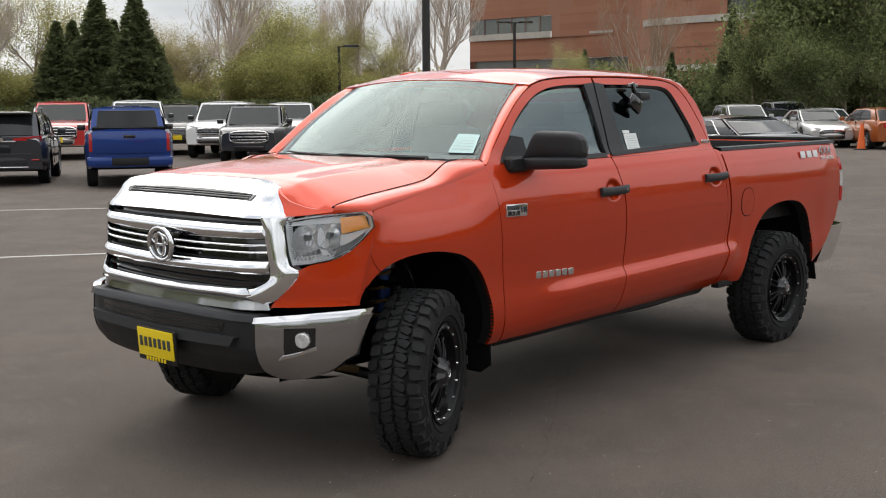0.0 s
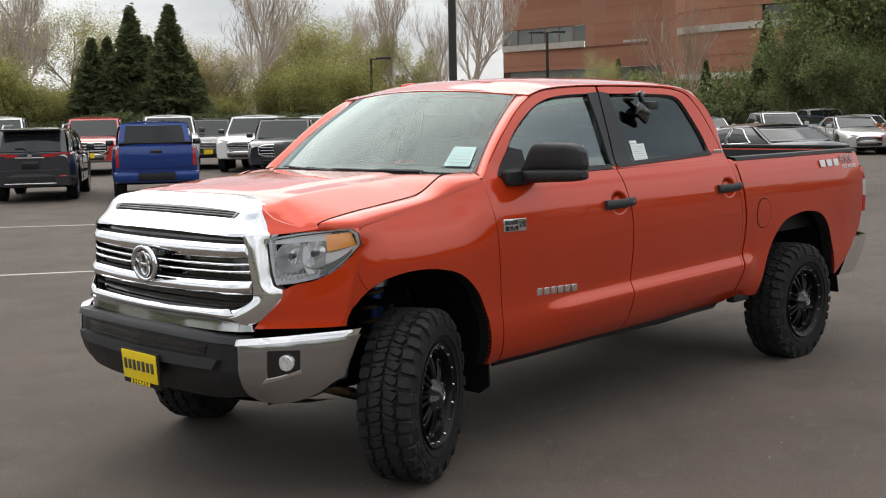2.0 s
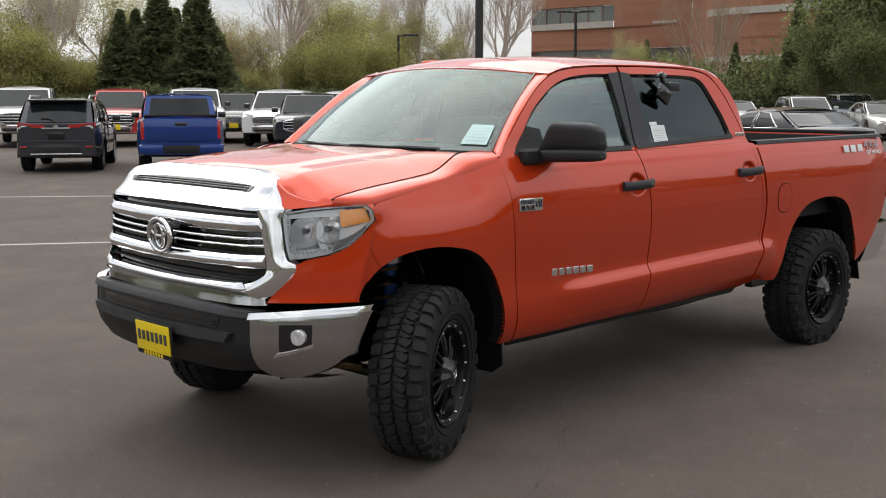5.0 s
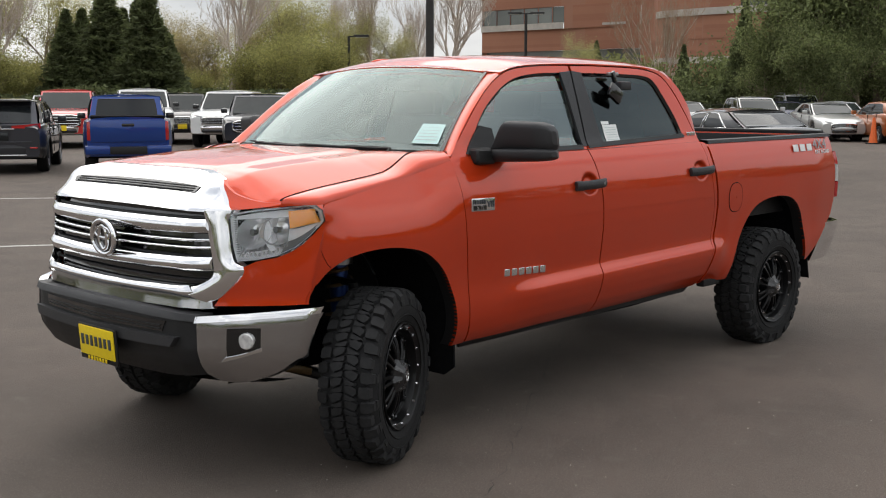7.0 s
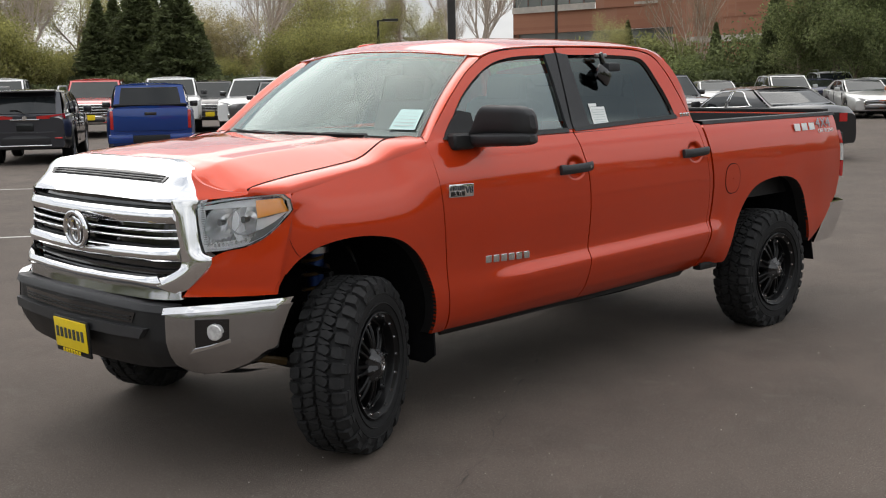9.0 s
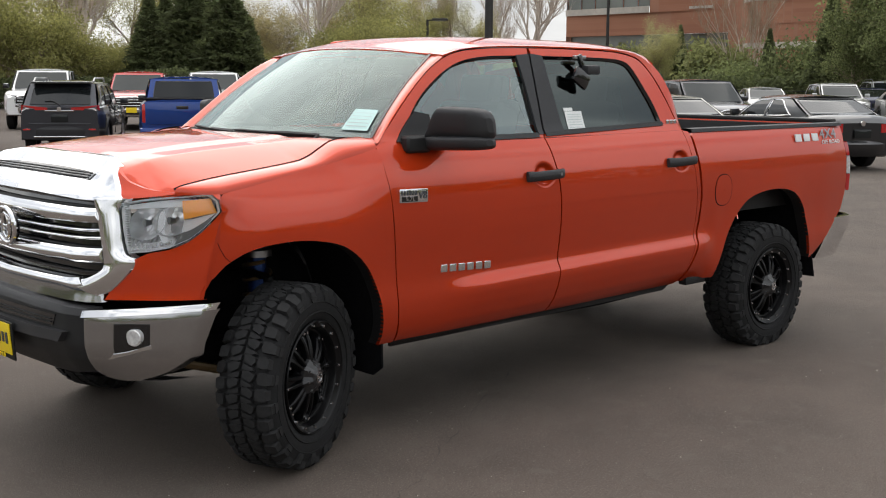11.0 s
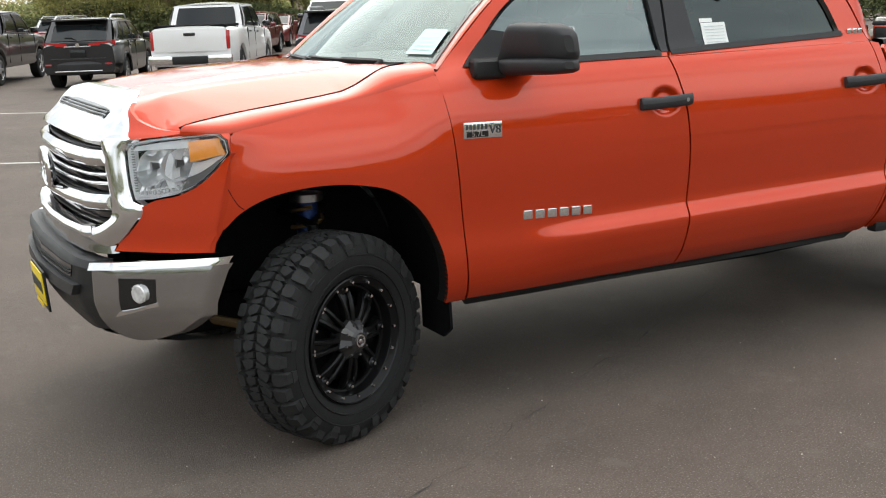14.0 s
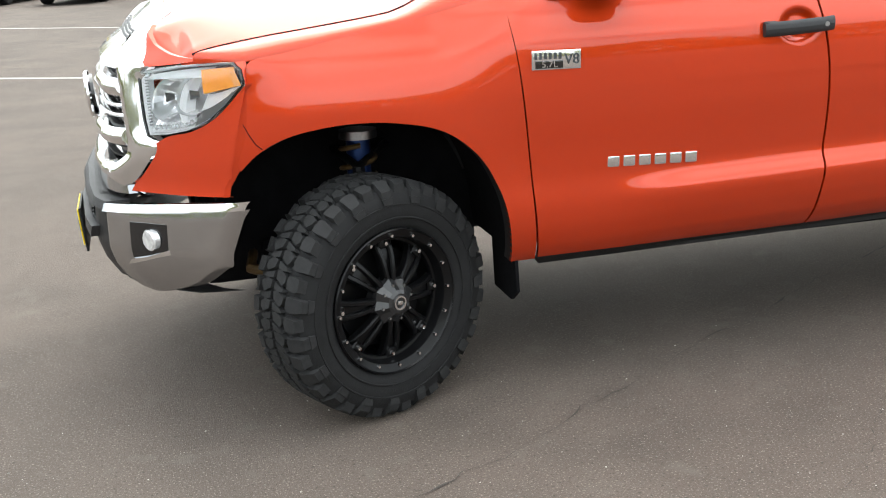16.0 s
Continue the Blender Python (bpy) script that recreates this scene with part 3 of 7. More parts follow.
RAIL = [(.98, 1.886), (1.05, 1.904), (1.12, 1.915), (1.25, 1.931), (1.5, 1.943), (1.9, 1.947), (2.2, 1.944), (2.3, 1.942), (2.45, 1.937), (2.55, 1.926), (2.64, 1.902), (2.70, 1.872), (2.75, 1.828)]


def roof_point(x, v):
    zr = pw(x, RAIL)
    w = lerp(.676, pw(zr, WIDE) - .015 * smooth(2.3, 2.75, x), smooth(.94, 1.24, x))
    return Vector((x, v * w, zr + (.056 - .020 * smooth(1.3, .95, x) - .008 * smooth(2.4, 2.75, x)) * (1 - abs(v) ** lerp(2.0, 3.0, smooth(.95, 1.25, x)))))


rows = []
for u in np.linspace(0, 1, 30):
    rows.append([roof_point(lerp(.992 - .10 * (1 - v * v), 2.745 - .03 * v * v, u), v) for v in np.linspace(-1, 1, 33)])
part("roof", facing(sheet(rows, .006, lambda c: (0, 0, -1)), lambda c: (0, 0, 1)), ORANGE, truck)
rows = [[(1.20 + .15 * u, .46 + .022 * math.sin(a) * math.sin(min(u * 1.3 + .12, 1) * math.pi / 2) * (1.1 - u), roof_point(1.25, .62).z - .006 + .030 * math.cos(a) * (u ** .6) * (1.02 - u * .35)) for a in np.linspace(-math.pi / 2, math.pi / 2, 9)] for u in np.linspace(0, 1, 9)]
part("roof_antenna", facing(sheet(rows, .02, lambda c: (0, 0, -1)), lambda c: (0, c.y - .46, .3)), ORANGE, truck)
# A pillars and the roof side rail: from the windscreen's edge to the door frames
DOOR_TOP = [(.44, 1.462), (.56, 1.565), (.70, 1.685), (.85, 1.797), (.99, 1.872), (1.12, 1.908), (1.3, 1.925), (1.62, 1.934), (2.0, 1.934), (2.3, 1.928), (2.48, 1.91), (2.58, 1.875), (2.66, 1.79), (2.73, 1.66), (2.77, 1.56), (2.795, 1.475)]
a = [(p.x, p.y, p.z) for p in (screen_point(1, u) for u in np.linspace(0, 1, 20))]
b = curve_at([(x, pw(z, WIDE), z) for x, z in DOOR_TOP[:6]], 20)
rows = [[(lerp(p[0], q[0], v), -lerp(p[1], q[1], v) - .012 * math.sin(v * math.pi), lerp(p[2], q[2], v) + .010 * math.sin(v * math.pi)) for p, q in zip(a, b)] for v in np.linspace(0, 1, 7)]
both("a_pillar", rows, ORANGE, out=lambda c: (-.5, c.y, .4))
# small cowl corner panel between fender top, pillar and windscreen
rows = [[(x, -y, z) for x, y, z in path_at(p, 8)] for p in ([(.335, .765, 1.452), (.345, .80, 1.456)], [(.40, .79, 1.468), (.40, .86, 1.462)], [(.475, .84, 1.482), (.44, .922, 1.462)])]
both("cowl_corner", rows, ORANGE, out=lambda c: (0, c.y * .3, 1))
top = curve_at(DOOR_TOP[4:13], 44)
rows = [[(x, -pw(z, WIDE), z) for x, z in top], [(x, -pw(z + .5 * (pw(x, RAIL) - z), WIDE) - .004, lerp(z, max(pw(x, RAIL), z), .6)) for x, z in top], [roof_point(x, -1) if pw(x, RAIL) > z else (x, -pw(z, WIDE), z) for x, z in top]]
both("roof_rail", rows, ORANGE, out=lambda c: (0, c.y, .5))

# door frames: a ring between the door's outer line and the glass line, then the belt
G = lambda x, z, o=0.0: Vector((x, -(pw(z, WIDE) + o), z))
F_OUT = [(.448, 1.465), (.56, 1.558), (.70, 1.678), (.85, 1.790), (.99, 1.865), (1.12, 1.901), (1.3, 1.918), (1.50, 1.926), (1.622, 1.927)]
F_IN = [(.60, 1.475), (.66, 1.56), (.77, 1.672), (.90, 1.762), (1.03, 1.828), (1.15, 1.862), (1.3, 1.880), (1.45, 1.886), (1.614, 1.888)]
both("front_door_frame", between(F_OUT, F_IN, 40, 5, G), ORANGE)
R_OUT = [(1.638, 1.927), (1.8, 1.929), (2.0, 1.927), (2.3, 1.921), (2.47, 1.903), (2.57, 1.868), (2.65, 1.785), (2.72, 1.655), (2.76, 1.56), (2.788, 1.478)]
R_IN = [(1.645, 1.888), (1.735, 1.888), (1.85, 1.888), (2.0, 1.888), (2.25, 1.884), (2.40, 1.872), (2.47, 1.835), (2.53, 1.74), (2.585, 1.64), (2.615, 1.56), (2.63, 1.508)]
both("rear_door_frame", between(R_OUT, R_IN, 44, 5, G), ORANGE)
both("c_pillar", between([(2.57, 1.885), (2.665, 1.79), (2.735, 1.66), (2.775, 1.56), (2.803, 1.478)], [(2.675, 1.868), (2.752, 1.785), (2.808, 1.66), (2.846, 1.56), (2.870, 1.455)], 20, 4, lambda x, z: G(x, z, -.004 - .05 * smooth(2.79, 2.90, x))), ORANGE)
# belt: the strip of door between shoulder and glass
both("front_door_belt", between([(.437, 1.452), (1.0, 1.452), (1.575, 1.455)], [(.46, 1.474), (1.0, 1.462), (1.58, 1.472)], 24, 3, S), ORANGE)
both("rear_door_belt", between([(1.587, 1.455), (2.2, 1.458), (2.80, 1.463)], [(1.60, 1.474), (2.2, 1.488), (2.785, 1.505)], 24, 3, S), ORANGE)
# black B pillar covers
both("b_pillar_cover", between([(1.520, 1.89), (1.532, 1.78), (1.542, 1.6), (1.550, 1.474)], [(1.618, 1.898), (1.608, 1.78), (1.595, 1.6), (1.585, 1.474)], 16, 3, lambda x, z: G(x, z, .004)), GREY_PLASTIC)
both("b_pillar_cover", between([(1.632, 1.900), (1.622, 1.78), (1.609, 1.6), (1.599, 1.474)], [(1.725, 1.89), (1.730, 1.78), (1.742, 1.6), (1.757, 1.482)], 16, 3, lambda x, z: G(x, z, .004)), GREY_PLASTIC)
# glass
both("front_side_glass", between([(.585, 1.462), (1.05, 1.462), (1.54, 1.465)], [(.585, 1.470), (1.02, 1.832), (1.52, 1.895)], 24, 10, lambda x, z: G(x, z, -.018)), SIDE_GLASS, thick=0)
both("rear_side_glass", between([(1.73, 1.47), (2.2, 1.485), (2.64, 1.50)], [(1.725, 1.895), (2.1, 1.895), (2.47, 1.86)], 24, 10, lambda x, z: G(x, z, -.018)), PRIVACY, thick=0)
# glass seals
for name, ring in (("window_seal", F_IN), ("window_seal", R_IN)):
    pts = curve_at(ring, 40)
    both(name, [[G(x, z, .003) for x, z in pts], [G(x - .010 * (1 if x > 2.3 else -1 if x < .95 else 0), z - .016, -.012) for x, z in pts]], GLOSS_BLACK, thick=.004)
for p, q in (((.60, 1.462), (1.545, 1.468)), ((1.60, 1.472), (2.64, 1.505))):
    pts = path_at([p, q], 12)
    both("belt_moulding", [[G(x, z - .010, .006) for x, z in pts], [G(x, z + .014, .004) for x, z in pts]], BLACK_PLASTIC, thick=.012)
# black mirror sail in the corner of the front window
both("mirror_sail", between([(.555, 1.466), (.60, 1.51), (.66, 1.565), (.715, 1.605)], [(.66, 1.455), (.72, 1.458), (.80, 1.46), (.80, 1.59)], 12, 5, lambda x, z: G(x, z, .010)), BLACK_PLASTIC)
# back of the cab with its rear window
bm = bmesh.new()
ring_o = lambda u, v: Vector((lerp(2.87, 2.735, u) - .02 * v * v, v * lerp(.845, .69, u), lerp(1.05, 1.862 - .055 * v * v, u)))
gu, gvv = np.linspace(0, 1, 13), np.linspace(-1, 1, 13)
keep = {}
for i in range(12):
    for j in range(12):
        if 6 <= i <= 10 and 2 <= j <= 9:
            continue
        q = []
        for a, b in ((i, j), (i + 1, j), (i + 1, j + 1), (i, j + 1)):
            if (a, b) not in keep:
                keep[(a, b)] = bm.verts.new(ring_o(gu[a], gvv[b]))
            q.append(keep[(a, b)])
        bm.faces.new(q)
part("cab_back", facing(bm, lambda c: (1, 0, 0)), ORANGE, truck)
part("rear_window", facing(sheet([[ring_o(u, v) + Vector((.004, 0, 0)) for v in np.linspace(gvv[2], gvv[10], 6)] for u in np.linspace(gu[6], gu[11], 5)]), lambda c: (1, 0, 0)), SIDE_GLASS, truck).visible_shadow = False

# ---- front: hood cap, grille frame, bars
def front(name, pairs, mat, n, m, out=0.0, thick=.03, surf=F, label="", bulge=0.0):
    """A panel on the nose between two outlines of (y, z), both sides at once where they run across the middle."""
    a, b = pairs
    rows = between(a, b, n, m, lambda y, z: surf(y, z, out))
    for k, row in enumerate(rows):
        for p in row:
            p.x -= bulge * math.sin(math.pi * k / (len(rows) - 1))
    bm = facing(sheet(rows, thick, BACK), lambda c: (-1, c.y * .6, .2))
    return part(name, bm, mat, truck, label)


cap_lo = [(-.735, 1.262), (-.70, 1.258), (-.6, 1.258), (-.3, 1.266), (0, 1.268), (.3, 1.266), (.6, 1.258), (.70, 1.258), (.735, 1.262)]
cap_half = [(.25, 1.426), (.40, 1.423), (.50, 1.412), (.585, 1.397), (.617, 1.386), (.645, 1.355), (.680, 1.311), (.715, 1.270), (.735, 1.266)]
cap_hi = [(-y, z) for y, z in cap_half[::-1]] + [(0, 1.426)] + cap_half
front("grille_cap", (cap_lo, cap_hi), CHROME, 150, 12, .012, .05)
front("hood_slot", ([(-.52, 1.334), (-.25, 1.340), (0, 1.342), (.25, 1.340), (.52, 1.334)], [(-.535, 1.358), (-.25, 1.370), (0, 1.372), (.25, 1.370), (.535, 1.358)]), GLOSS_BLACK, 40, 4, .017, .01)
for k in range(3):
    z = 1.340 + k * .009
    front("slot_slat", ([(-.50, z), (0, z + .004), (.50, z)], [(-.50, z + .003), (0, z + .007), (.50, z + .003)]), BLACK_PLASTIC, 30, 2, .022, .006)
# the hood's corners, from its front edge down to the lamps
for s in (1, -1):
    lo = [(.640, 1.352), (.680, 1.305), (.715, 1.266), (.75, 1.266), (.80, 1.272), (.866, 1.284)]
    hi = [(.612, 1.390), (.645, 1.366), (.67, 1.348), (.70, 1.328), (.78, 1.300), (.866, 1.289)]
    front("hood_corner", ([(s * y, z) for y, z in lo], [(s * y, z) for y, z in hi]), ORANGE, 40, 8, -.011, .02)
# the dark grille box behind the bars
front("grille_mesh", ([(-.70, .92), (-.35, .905), (0, .90), (.35, .905), (.70, .92)], [(-.70, 1.27), (-.35, 1.278), (0, 1.28), (.35, 1.278), (.70, 1.27)]), GLOSS_BLACK, 40, 10, -.05, .02)
for k in range(9):
    z = .955 + k * .034
    front("grille_slat", ([(-.68, z), (0, z - .004), (.68, z)], [(-.68, z + .006), (0, z + .002), (.68, z + .006)]), BLACK_PLASTIC, 30, 2, -.02, .02)
front("upper_bar", ([(-.672, 1.166), (-.3, 1.158), (0, 1.155), (.3, 1.158), (.672, 1.166)], [(-.658, 1.224), (-.3, 1.224), (0, 1.223), (.3, 1.224), (.658, 1.224)]), CHROME, 50, 10, .004, .04, bulge=.020)
front("lower_bar", ([(-.69, 1.002), (-.3, .994), (0, .99), (.3, .994), (.69, 1.002)], [(-.685, 1.060), (-.3, 1.052), (0, 1.048), (.3, 1.052), (.685, 1.060)]), CHROME, 50, 10, .004, .04, bulge=.020)
for z in (1.128, 1.095):
    front("thin_bar", ([(-.676, z), (0, z - .008), (.676, z)], [(-.676, z + .012), (0, z + .004), (.676, z + .012)]), CHROME, 40, 5, .000, .02, bulge=.006)
# the frame: two side posts that swell below the lamps, and the lower rail
for s in (1, -1):
    post = [(.640, 1.262), (.655, 1.22), (.672, 1.14), (.688, 1.05), (.694, .985), (.672, .955), (.628, .932), (.56, .925)]
    outer = [(.735, 1.262), (.728, 1.22), (.738, 1.14), (.752, 1.05), (.783, 1.012), (.775, .965), (.72, .885), (.68, .862)]
    front("grille_frame_side", ([(s * y, z) for y, z in post], [(s * y, z) for y, z in outer]), CHROME, 40, 10, .010, .045, bulge=.018)
front("grille_frame_bottom", ([(-.68, .872), (-.5, .886), (-.25, .884), (0, .882), (.25, .884), (.5, .886), (.68, .872)], [(-.60, .936), (-.5, .928), (-.25, .924), (0, .921), (.25, .924), (.5, .928), (.60, .936)]), CHROME, 50, 8, .012, .045, bulge=.016)
# the asphalt's dark reflection is put into the grey of this valance
front("lower_valance", ([(-.692, .835), (-.35, .832), (0, .830), (.35, .832), (.692, .835)], [(-.68, .880), (-.35, .890), (0, .889), (.35, .890), (.68, .880)]), CHROME_GREY, 50, 5, .006, .03)
# round emblem: a ring and ovals
emb = new("emblem")
emb.parent = truck
emb.matrix_basis = pose(-.952, -.005, 1.103, 0, 90 - 4, 0) @ Matrix.Diagonal((1, 1.28, 1, 1))


def ring_mesh(rx, ry, r, n=40, tilt=0.0):
    bm = bmesh.new()
    pts = [(rx * math.cos(a), ry * math.sin(a), 0) for a in np.linspace(0, 2 * math.pi, n + 1)]
    return bm_tube(bm, pts, r, 8)


bm = cyl((0, 0, 0), .074, .02, "z", 40)
part("emblem_disc", bm, GLOSS_BLACK, emb)
for rx, ry, r, dx in ((.080, .074, .0115, 0), (.026, .060, .0085, 0.004), (.020, .036, .0075, .022)):
    if rx == .026:
        bm = ring_mesh(.056, .026, r)
    elif rx == .020:
        bm = ring_mesh(.026, .052, .0075)
        bmesh.ops.translate(bm, verts=bm.verts, vec=(-.024, 0, 0))
        bmesh.ops.scale(bm, verts=bm.verts, vec=(1, 1, 1))
    else:
        bm = ring_mesh(rx, ry, r)
    bmesh.ops.translate(bm, verts=bm.verts, vec=(0, 0, -.012))
    part("emblem_ring", bm, CHROME, emb)

# ---- headlights
HL = [(.722, 1.248), (.80, 1.266), (.873, 1.276), (.93, 1.282), (.962, 1.283), (.985, 1.262), (.994, 1.212), (.965, 1.150), (.93, 1.098), (.88, 1.062), (.82, 1.045), (.758, 1.038), (.745, 1.09), (.733, 1.16)]


def on_nose(y, z, s, out=0.0):
    p = F(y, z, 0)
    n = Vector((-1, .9 * smooth(.6, .95, y), 0)).normalized()
    return Vector((p.x + n.x * out, s * (p.y + n.y * out), z))


for s in (1, -1):
    lamp = new("headlight")
    lamp.parent = truck
    outline = path_at(HL + [HL[0]], 57)[:-1]
    cy, cz = .862, 1.165
    bm = bmesh.new()
    bm_sheet(bm, [[on_nose(cy + (y - cy) * k, cz + (z - cz) * k, s, .004) for y, z in outline + [outline[0]]] for k in (.02, .35, .7, 1.0)])
    bmesh.ops.remove_doubles(bm, verts=bm.verts, dist=.0005)
    part("lens", facing(bm, lambda c: (-1, c.y, 0)), LENS, lamp).visible_shadow = False
    bm = sheet([[on_nose(cy + (y - cy) * k, cz + (z - cz) * k, s, o) for y, z in outline + [outline[0]]] for k, o in ((1.0, .006), (.982, .008), (.972, -.004))])
    part("lamp_bezel", facing(bm, lambda c: (-1, c.y, 0)), GLOSS_BLACK, lamp)
    # the bowl: a flat rim, then vertical flutes that step back to a deep floor
    bm = sheet([[on_nose(cy + (y - cy) * k, cz + (z - cz) * k, s, o) for y, z in outline + [outline[0]]] for k, o in ((.975, -.002), (.93, -.012), (.90, -.035))])
    part("lamp_surround", facing(bm, lambda c: (-1, c.y, 0)), LAMP_WHITE, lamp)
    rows = []
    for z in np.linspace(1.060, 1.262, 9):
        row = []
        for k, y in enumerate(np.linspace(.748, .962, 32)):
            dip = .012 + .110 * (z - 1.06) / .20 + .012 * math.sin((y - .748) / .214 * math.pi) + (.006 if k % 2 else 0)
            row.append(on_nose(y, z, s, -dip))
        rows.append(row)
    part("reflector", facing(sheet(rows), lambda c: (-1, c.y, 0)), REFLECTOR, lamp, smooth_angle=8)
    # two round reflector bowls with their bulbs
    for yb, zb, rb in ((.800, 1.165, .058), (.872, 1.175, .052)):
        bowl = [[on_nose(yb + rb * k * math.cos(a), zb + rb * 1.25 * k * math.sin(a), s, o - .022 * k * math.sin(a) - .012) for a in np.linspace(0, 2 * math.pi, 21)] for k, o in ((1.0, -.014), (.93, -.020), (.75, -.044), (.45, -.066), (.12, -.074))]
        part("reflector_bowl", facing(sheet(bowl), lambda c: (-1, c.y, 0)), REFLECTOR, lamp, smooth_angle=0)
        part("bulb_shield", bm_cyl(bmesh.new(), on_nose(yb, zb, s, -.030), .016, .030, "x", 14, .010), LAMP_GREY, lamp)
    # the divider that sweeps down between the bowls, and the white bar over them
    bm = sheet(between([(.842, 1.245), (.830, 1.19), (.838, 1.13), (.86, 1.085)], [(.858, 1.245), (.850, 1.19), (.858, 1.13), (.876, 1.090)], 14, 3, lambda y, z: on_nose(y, z, s, -.004 - .38 * (z - 1.09))), .03, BACK)
    part("lamp_divider", facing(bm, lambda c: (-1, c.y, 0)), LAMP_WHITE, lamp)
    bm = sheet(between([(.745, 1.238), (.82, 1.252), (.90, 1.263)], [(.745, 1.222), (.82, 1.228), (.90, 1.232)], 16, 3, lambda y, z: on_nose(y, z, s, -.003 - .9 * (z - 1.222))), .02, BACK)
    part("lamp_brow", facing(bm, lambda c: (-1, c.y, 0)), LAMP_WHITE, lamp)
    am = between([(.898, 1.258), (.958, 1.266)], [(.908, 1.182), (.978, 1.207)], 12, 6, lambda y, z: on_nose(y, z, s, -.005))
    part("turn_signal", facing(sheet(am, .015, BACK), lambda c: (-1, c.y, 0)), AMBER, lamp, "amber turn signal lens")
    # a row of small lamps along the lower edge on its shelf, and ribs along the inner edge
    bm = sheet(between([(.762, 1.050), (.83, 1.056), (.885, 1.074), (.925, 1.108)], [(.760, 1.078), (.83, 1.084), (.878, 1.102), (.912, 1.134)], 18, 3, lambda y, z: on_nose(y, z, s, -.006 - .9 * max(0, z - 1.05 - .6 * max(0, y - .86)))), .02, BACK)
    part("lamp_shelf", facing(bm, lambda c: (-1, c.y, 0)), LAMP_WHITE, lamp)
    for k in range(11):
        y = lerp(.775, .905, k / 10)
        part("running_light", box(on_nose(y, pw(y, [(.77, 1.066), (.83, 1.071), (.88, 1.090), (.91, 1.112)]), s, -.010), (.012, .008, .016), .003, None, 1), REFLECTOR, lamp)
    bm = bmesh.new()
    for k in range(18):
        u = k / 17
        bm_box(bm, on_nose(lerp(.762, .740, u), lerp(1.075, 1.240, u), s, -.006), (.012, .014, .0045), .0015, None, 1)
    part("lamp_ribs", bm, REFLECTOR, lamp)
    # grey wedge along the lamp's lower outer edge, under a white strip
    bm = sheet(between([(.888, 1.076), (.93, 1.108), (.962, 1.153), (.975, 1.178)], [(.905, 1.125), (.93, 1.140), (.955, 1.166), (.970, 1.190)], 16, 3, lambda y, z: on_nose(y, z, s, -.006)))
    part("lamp_skirt", facing(bm, lambda c: (-1, c.y, 0)), LAMP_GREY, lamp)
    bm = sheet(between([(.905, 1.127), (.93, 1.142), (.955, 1.168), (.978, 1.200)], [(.903, 1.176), (.93, 1.182), (.955, 1.194), (.980, 1.207)], 16, 3, lambda y, z: on_nose(y, z, s, -.004 - .6 * max(0, z - 1.127 - .8 * (y - .905)))))
    part("lamp_strip", facing(bm, lambda c: (-1, c.y, 0)), LAMP_WHITE, lamp)
    # the joint between fender and nose below the lamp
    part("panel_joint", bm_tube(bmesh.new(), [Vector((p.x, s * -p.y, p.z)) for p in (S(x, z, .001) for x, z in ((-.470, 1.085), (-.455, 1.050), (-.435, 1.015), (-.415, .998)))], .0014, 4), SHADOW_LINER, lamp)

# ---- bumper
B_TOP = [(-.70, .818), (-.35, .828), (0, .832), (.35, .828), (.70, .818)]
front("bumper_centre", ([(-.69, .545), (-.45, .515), (0, .505), (.45, .515), (.69, .545)], B_TOP), BLACK_PLASTIC, 60, 18, 0, .06, FB)
front("bumper_step", ([(-.695, .790), (-.35, .795), (0, .798), (.35, .795), (.695, .790)], B_TOP), GREY_PLASTIC, 50, 4, .022, .05, FB)
front("lower_intake", ([(-.50, .728), (0, .722), (.50, .728)], [(-.52, .776), (0, .776), (.52, .776)]), GLOSS_BLACK, 40, 4, .004, .01, FB)
for z in (.738, .752):
    front("intake_slat", ([(-.49, z), (0, z - .002), (.49, z)], [(-.49, z + .005), (0, z + .003), (.49, z + .005)]), BLACK_PLASTIC, 30, 2, .010, .01, FB)
front("bumper_ledge", ([(-.58, .672), (-.4, .668), (0, .664), (.4, .668), (.58, .672)], [(-.61, .716), (-.4, .714), (0, .712), (.4, .714), (.61, .716)]), GREY_PLASTIC, 50, 6, .028, .05, FB)
CH_HI = [(.692, .812), (.75, .818), (.82, .824), (.90, .829), (.96, .832), (1.0, .834)]
CH_LO = [(.700, .555), (.74, .522), (.80, .512), (.86, .525), (.92, .56), (.972, .615)]
